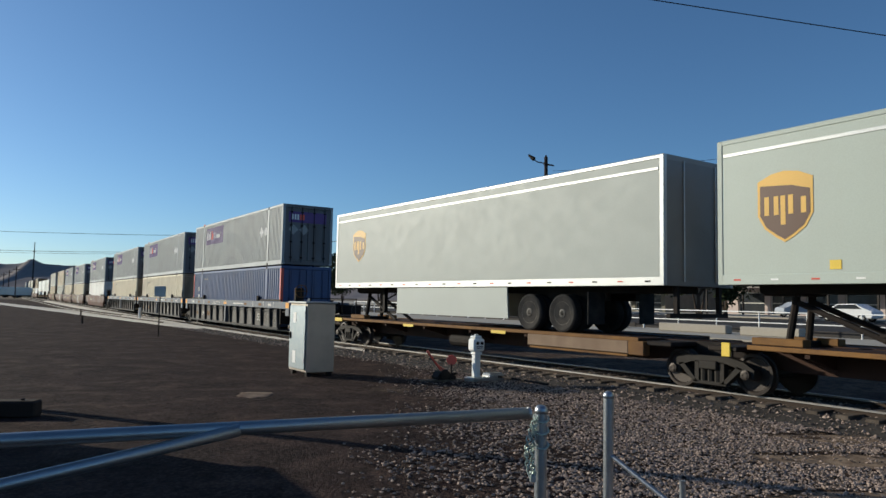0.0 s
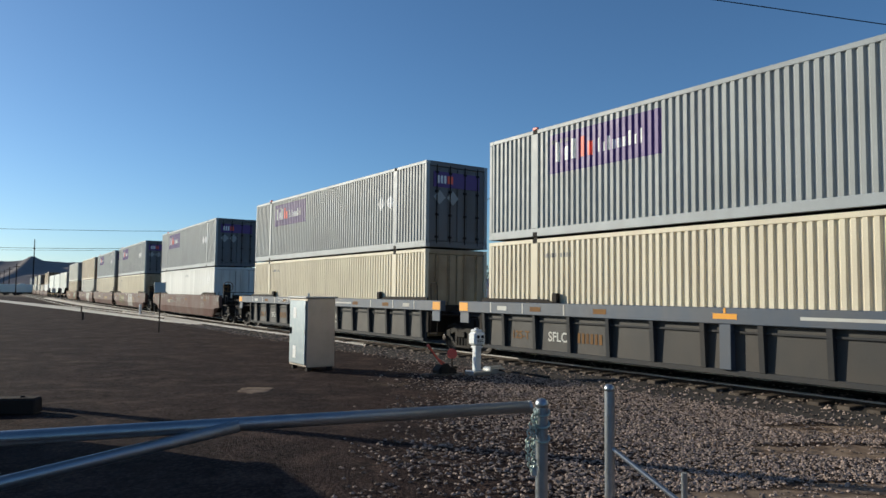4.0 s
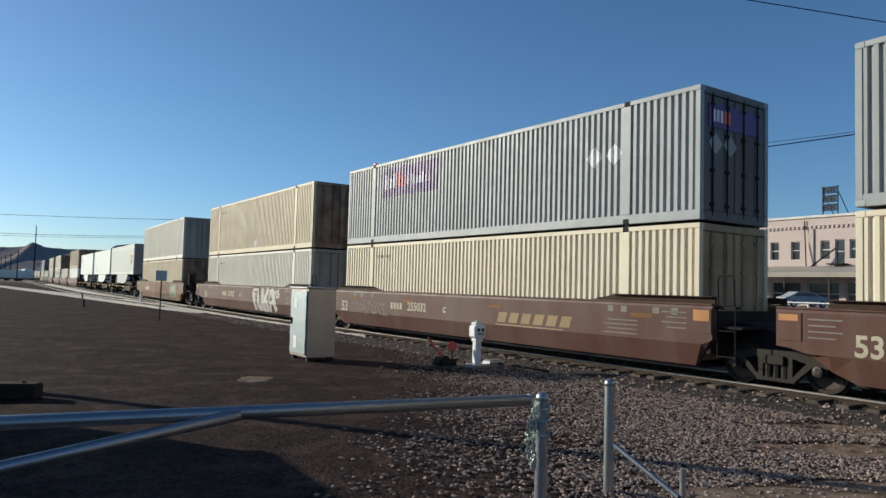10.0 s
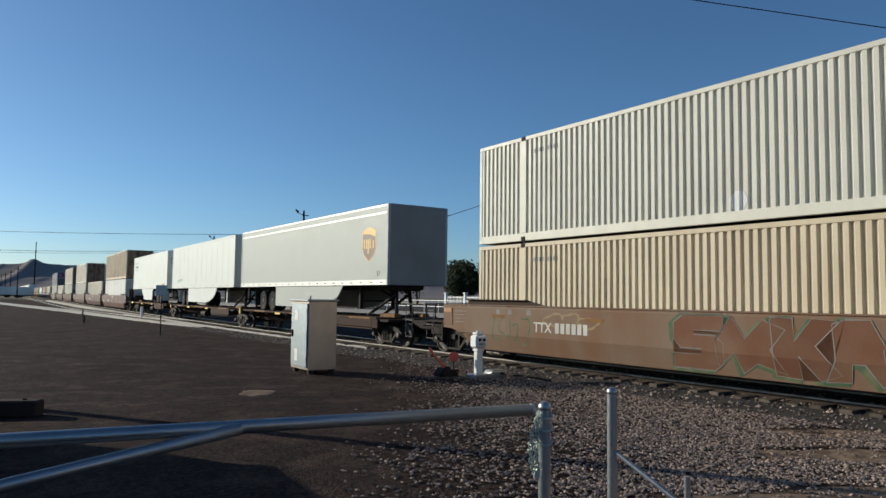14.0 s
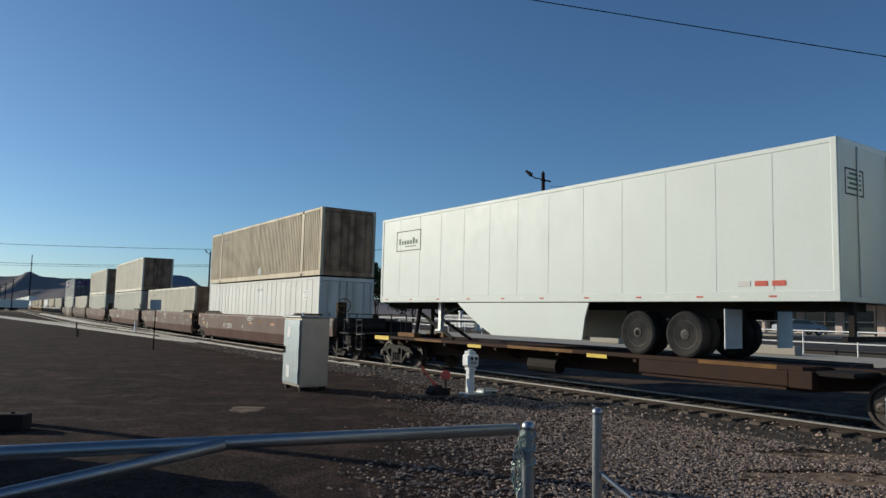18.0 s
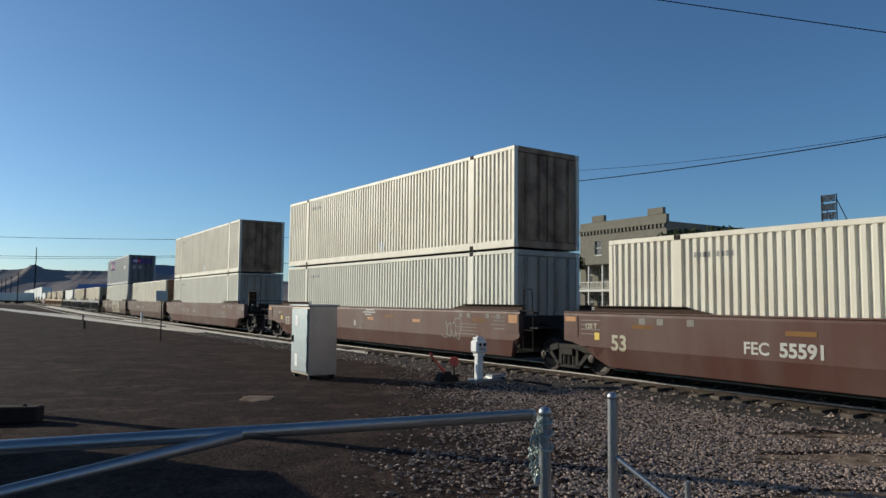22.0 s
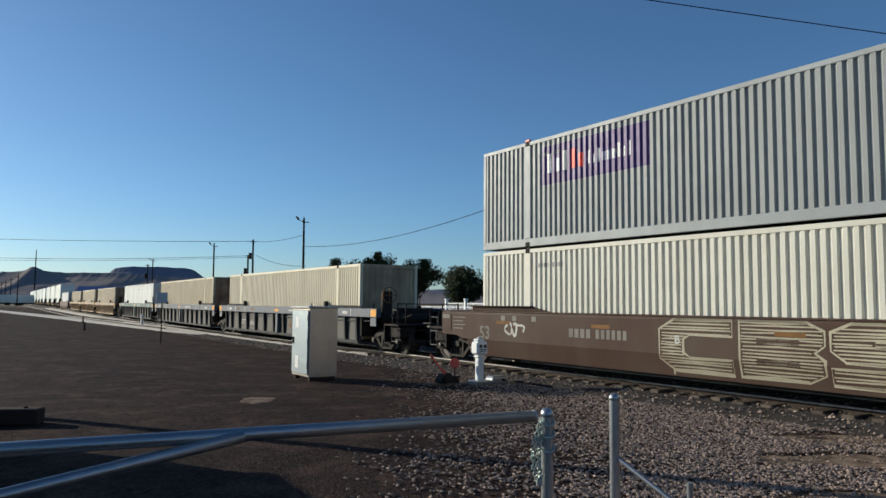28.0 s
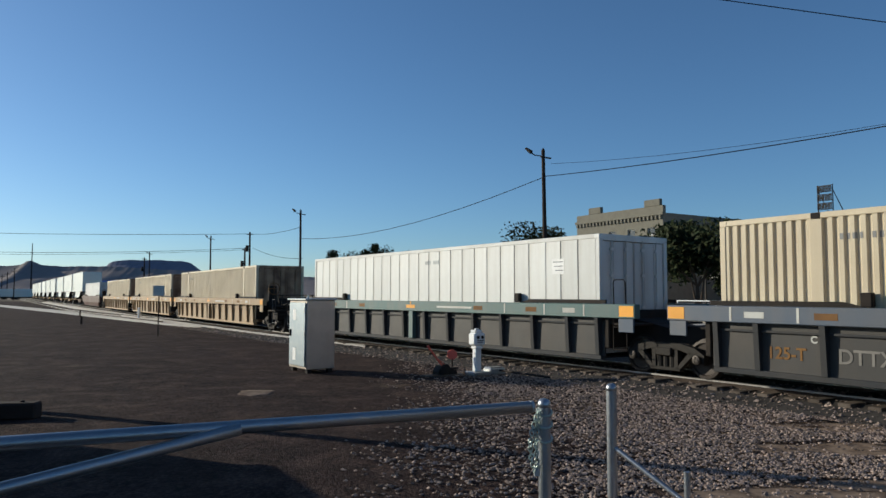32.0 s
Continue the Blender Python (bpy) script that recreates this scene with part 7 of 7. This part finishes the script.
bubbles(118.89, -2.9, -0.55, 0.80, 1.51, 6, "graffiti_grey", "graffiti_white", 6, 6, 0.018)
bubbles(118.89, -3.05, -0.39, 0.36, 1.02, 5, "graffiti_grey", "graffiti_white", 7, 5, 0.018, 0.007)
letters(118.89, "SF", -3.65, 0.9, 0.42, "graffiti_ochre", bold=0.02, stretch=2.0, lean=-4)
swirl(118.89, -4.75, 1.1, 0.4, 0.4, "graffiti_dim", 33, 1, thick=0.02)
for x_ in (0.3, -3.1, 6.5):
    mark(118.89, x_, 1.27, 0.5, 0.11, "deck_orange")
mark(118.89, -3.9, 0.78, 1.3, 0.05, "graffiti_ochre")
mark(118.89, 0.45, 1.42, 0.8, 0.05)
for k_ in range(6):
    x_ = -1.6 - k_ * 0.5
    paint(138.3, "logo_bar", prism(B(), [(x_, 0.86), (x_ - 0.36, 0.86), (x_ - 0.46, 1.14), (x_ - 0.10, 1.14)], "y", 0, 0.003), "graffiti_ochre")
mark(138.3, -2.9, 0.79, 2.7, 0.035, "graffiti_ochre")
swirl(138.3, 5.3, 0.98, 1.4, 0.6, "graffiti_dim", 8, 6, thick=0.025)
swirl(138.3, 6.7, 0.98, 0.8, 0.25, "graffiti_dim", 18, 5, thick=0.02)
def block(head, shape, x, w, z0, z1, fill, line, thick=0.03, lift=0.0, hatch=0):
    """A fat painted letter inside a box from x towards the head: filled, or hatched with level strokes, and outlined."""
    pts = [(x - u * w, z0 + v * (z1 - z0)) for u, v in shape]
    if fill:
        bm = B()
        bm.faces.new([bm.verts.new((u, 0, v)) for u, v in pts])
        bmesh.ops.triangulate(bm, faces=bm.faces[:])
        paint(head, "graffiti_fill", bm, fill, lift)
    rnd = random.Random(round(x * 100))
    bm = B()
    band(bm, pts + pts[:2], thick)
    for k in range(hatch):
        z = z0 + (k + 0.5) * (z1 - z0) / hatch
        cuts = sorted(a[0] + (b[0] - a[0]) * (z - a[1]) / (b[1] - a[1]) for a, b in zip(pts, pts[1:] + pts[:1]) if (a[1] > z) != (b[1] > z))
        for lo, hi in zip(cuts[::2], cuts[1::2]):
            if hi - lo > 0.15:
                zz = z + rnd.uniform(-0.012, 0.012)
                band(bm, [(lo + rnd.uniform(0.02, 0.07), zz), ((lo + hi) / 2, zz + rnd.uniform(-0.02, 0.02)), (hi - rnd.uniform(0.02, 0.07), zz)], 0.017)
    for v in bm.verts:
        v.co.z = min(1.54, max(0.31, v.co.z))
    paint(head, "graffiti_outline", bm, line, lift + 0.003)


LETTER_F = ((0, .80), (.30, 1), (1, 1), (.92, .72), (.52, .66), (.55, .56), (.92, .54), (.86, .40), (.60, .36), (.85, .03), (.42, 0), (.20, .40))
LETTER_U = ((0, 1), (.36, 1), (.40, .42), (.52, .26), (.62, .42), (.66, 1), (1, 1), (.98, .22), (.74, 0), (.36, 0), (.06, .25))
LETTER_K = ((0, 1), (.34, 1), (.36, .62), (.62, 1), (1, .97), (.66, .56), (1, .12), (.70, 0), (.42, .38), (.44, 0), (.06, .03))
LETTER_A = ((.12, .92), (.30, 1), (.62, 1), (1, .16), (.72, 0), (.54, .32), (.38, .32), (.34, .03), (0, 0), (.16, .36))
for shape_, x_, w_, z_ in ((LETTER_F, -0.92, 0.98, 0.36), (LETTER_U, -1.68, 0.98, 0.34), (LETTER_K, -2.44, 1.12, 0.33), (LETTER_A, -3.34, 1.24, 0.32)):
    block(157.84, shape_, x_, w_, z_, 1.51, "graffiti_white", "iron_dark", 0.022, 0.0008 * abs(x_))
block(157.84, ((0, 0), (1, 0.15), (.4, 1)), -3.66, 0.24, 0.88, 1.22, "brown_car", "iron_dark", 0.012, 0.008)
letters(157.84, "925", -4.55, 1.06, 0.50, "graffiti_white", bold=0.028, lean=8)
# the rust car carries one long angular piece in rust tones, edged green and pale
LETTER_C = ((.22, 1), (1, 1), (1, .70), (.44, .70), (.35, .62), (.35, .36), (.44, .28), (1, .28), (1, 0), (.22, 0), (0, .22), (0, .80))
LETTER_B = ((.06, 1), (.82, 1), (1, .86), (1, .62), (.90, .5), (1, .38), (1, .14), (.82, 0), (.06, 0))
LETTER_S = ((.2, 1), (1, 1), (1, .72), (.42, .72), (.42, .64), (.85, .64), (1, .5), (1, .15), (.8, 0), (0, 0), (0, .28), (.58, .28), (.58, .38), (.15, .38), (0, .55), (0, .85))
ARROW = ((0, .55), (.25, 1), (.45, .62), (.70, .95), (1, .80), (.80, .45), (1, .05), (.62, .20), (.40, 0), (.30, .35), (.05, .10))
for i_, (shape_, x_, w_) in enumerate(((LETTER_S, 0.9, 1.2), (ARROW, -0.1, 1.5), (LETTER_K, -1.3, 1.3), (LETTER_A, -2.3, 1.3), (ARROW, -3.3, 1.5), (LETTER_K, -4.4, 1.2))):
    block(181.25, shape_, x_ + 0.07, w_, 0.34, 1.46, None, "graffiti_green", 0.075, 0.0006 * i_)
    block(181.25, shape_, x_, w_, 0.38, 1.50, "rust_paint", "graffiti_dim", 0.016, 0.004 + 0.0006 * i_)
bubbles(181.25, -7.3, -5.0, 0.52, 1.46, 4, "graffiti_mint", "graffiti_cream", 12, 5, 0.022, 0.012)
bubbles(181.25, -6.9, -5.7, 0.90, 1.40, 3, "graffiti_cream", "graffiti_green", 13, 3, 0.018, 0.02)
swirl(181.25, 4.0, 1.25, 1.2, 0.4, "graffiti_ochre", 43, 3, thick=0.03)
swirl(181.25, 6.4, 0.95, 1.2, 0.8, "graffiti_green", 44, 4, thick=0.03)
letters(181.25, "TTX", 5.05, 0.92, 0.36)
for k_ in range(6):
    mark(181.25, 4.5 - k_ * 0.2, 1.04, 0.14, 0.26)
# later sets
swirl(279.08, -5.5, 1.1, 1.4, 0.7, "graffiti_dim", 21, 6, thick=0.03)
for k_ in range(4):
    mark(279.08, -6.8 - k_ * 0.22, 1.1, 0.12, 0.22, "graffiti_dim")
swirl(322.39, -5.2, 0.98, 1.2, 0.45, "graffiti_dim", 22, 5, thick=0.018)
swirl(298.8, -5.3, 0.98, 0.7, 0.7, "graffiti_dim", 23, 4, thick=0.035)
swirl(361.25, 6.4, 1.1, 0.5, 0.4, "graffiti_white", 24, 3, thick=0.04)
for shape_, x_ in ((LETTER_C, 1.47), (LETTER_B, -0.36), (LETTER_S, -2.24)):
    block(361.25, shape_, x_, 1.78, 0.42, 1.52, None, "graffiti_cream", 0.034, 0.0, 17)
for z_ in (0.74, 1.14):
    mark(361.25, -1.25, z_, 0.85, 0.10, "olive_car")
paint(361.25, "graffiti_stroke", box(B(), 1.12, 1.16, 0, 0.002, 0.33, 0.44), "graffiti_cream", 0.002)
swirl(95.13, 1.0, 1.2, 3.5, 0.4, "graffiti_dim", 27, 6, thick=0.025)
swirl(341.74, -3.0, 1.1, 4.0, 0.7, "graffiti_ochre", 28, 7, thick=0.02)
swirl(32.52, 2.0, 1.42, 1.2, 0.2, "graffiti_white", 29, 5, y=1.51, thick=0.02)
swirl(71.56, 3.4, 1.44, 1.4, 0.2, "graffiti_white", 30, 6, y=1.51, thick=0.02)

# ---- ties, stones ----
bm = box(B(), -0.115, 0.115, -1.3, 1.3, -0.12, 0.028, 0.012)
TIE = part("tmp", bm, M["tie_wood"])
tie_me = TIE.data
tie_me.name = "tie"
bpy.data.objects.remove(TIE)
rnd_ = random.Random(4)
n_ = 0
for k_ in range(290):
    s_ = -22 + k_ * 0.53
    x_, y_, th_ = track(s_, rnd_.uniform(-0.05, 0.05))
    part("tie", tie_me, None, main_line, at=pose(x_, y_, 0.085 + rnd_.uniform(-0.02, 0.01), rnd_.uniform(-0.6, 0.6), 0, th_ + 90 + rnd_.uniform(-1.5, 1.5)))
verts_, faces_ = [], []
for s_ in np.arange(132, 330, 0.55):
    m_ = on_track(float(s_), 0)
    k_ = len(verts_)
    for v in tie_me.vertices:
        verts_.append(m_ @ v.co)
    faces_ += [tuple(k_ + i for i in f.vertices) for f in tie_me.polygons]
tagged(part("far_ties", mesh_of("far_ties", verts_, faces_, M["tie_wood"]), None, main_line), kind="stuff")


def stones(name, count, place, lo, hi, seed, label, material="stone_bits"):
    rng = np.random.default_rng(seed)
    base = np.array([(1, 0, 0), (-1, 0, 0), (0, 1, 0), (0, -1, 0), (0, 0, 1), (0, 0, -0.6), (0.6, 0.6, 0.45), (-0.6, -0.55, 0.5)], float)
    tri = [(0, 2, 6), (2, 4, 6), (4, 0, 6), (2, 1, 4), (1, 3, 7), (3, 4, 7), (4, 1, 7), (3, 0, 4), (2, 0, 5), (1, 2, 5), (3, 1, 5), (0, 3, 5)]
    P = place(rng, count)
    size = lo + (hi - lo) * rng.uniform(0, 1, count) ** 3.0
    ang = rng.uniform(0, 6.283, count)
    V = np.empty((count, 8, 3))
    for i in range(8):
        j = rng.uniform(0.7, 1.25, (count, 3))
        x, y, z = base[i][0] * j[:, 0], base[i][1] * j[:, 1], base[i][2] * j[:, 2] * 0.75
        V[:, i, 0] = P[:, 0] + size * (x * np.cos(ang) - y * np.sin(ang))
        V[:, i, 1] = P[:, 1] + size * (x * np.sin(ang) + y * np.cos(ang)) * 0.85
        V[:, i, 2] = P[:, 2] + size * z
    F = (np.arange(count)[:, None, None] * 8 + np.array(tri)[None]).reshape(-1, 3)
    me = bpy.data.meshes.new(name)
    me.from_pydata(V.reshape(-1, 3).tolist(), [], F.tolist())
    me.materials.append(M[material])
    tagged(new(name, me), label, "stones", kind="stuff")


def in_yard(rng, n):
    y = rng.uniform(5.2, 22, n)
    x = rng.uniform(-0.72, 0.72, n) * y
    lane = x * math.cos(radians(PSI)) + y * math.sin(radians(PSI))
    keep = (lane < 12.0) & (rng.uniform(0, 1, n) < np.clip(0.30 + 0.17 * x + 0.012 * lane + 0.30 * np.sin(1.3 * x + 0.6 * y) * np.sin(1.1 * y - 0.5 * x + 1.0), 0.02, 1.0) * np.clip((x + 1.3 + 0.04 * (y - 6)) / 3.0, 0.0, 1.0))
    # bare worn dirt shows here and there
    for cx, cy, rx, ry in BARE:
        keep &= (((x - cx) / rx) ** 2 + ((y - cy) / ry) ** 2 + 0.5 * np.sin(5 * x) * np.sin(6 * y) > 1) | (rng.uniform(0, 1, n) < 0.12)
    x, y = x[keep], y[keep]
    x = np.resize(x, n)
    y = np.resize(y, n) + rng.uniform(-0.02, 0.02, n)
    return np.stack([x + rng.uniform(-0.02, 0.02, n), y, np.full(n, -0.001)], 1)


def on_ballast(rng, n):
    s = rng.uniform(-8, 60, n)
    o = rng.uniform(-2.9, 1.6, n)
    x, y, th = np.interp(s, _s, _x), np.interp(s, _s, _y), np.interp(s, _s, _th)
    return np.stack([x + np.cos(th) * o, y + np.sin(th) * o, 0.085 - 0.085 * np.clip(-o - 1.0, 0, 2)], 1)


stones("yard_stones", 115000, in_yard, 0.005, 0.030, 1, "loose purple-grey gravel scattered over the yard")
stones("ballast_stones", 22000, on_ballast, 0.016, 0.055, 2, "crushed grey ballast stones between and beside the ties", "stone_bits")


# ---- motion of the train ----
def motions():
    for ob, s, z in MOVING:
        walk(ob, [(t, car_on_track(s - SPEED * t, z) @ pose(0, 0, 0, 0, 0, 180 if ob.name in TURNED else 0)) for t in np.arange(0, 32.01, 1.0).tolist()])
    walk(SEDAN, [(t, lane_at(32.6 - 9.0 * min(t, 12.0), 59.9, 0.884) @ pose(0, 0, 0, 0, 0, 180)) for t in (0.0, 4.0, 8.0, 12.0, 32.0)])
    # wheels turn while their truck passes the yard
    for ob, s, z in MOVING:
        for truck in ob.children:
            if not truck.name.startswith("truck"):
                continue
            st = s + truck.location.x
            t0, t1 = (st - 42) / SPEED, (st + 6) / SPEED
            t0, t1 = max(0.0, t0), min(32.0, t1)
            if t1 - t0 < 0.2:
                continue
            first, last = math.ceil(t0 * FPS), math.floor(t1 * FPS)
            for ws in truck.children:
                x, y, h = ws.location
                rows = [] if first == 0 else [(0.0, pose(x, y, h))]
                for f in range(first, last + 1):
                    rows.append((f / FPS, pose(x, y, h, 0, -math.degrees(SPEED * (f - first) / FPS / 0.42), 0)))
                if last < 32 * FPS:
                    rows.append((32.0, rows[-1][1]))
                walk(ws, rows)


motions()
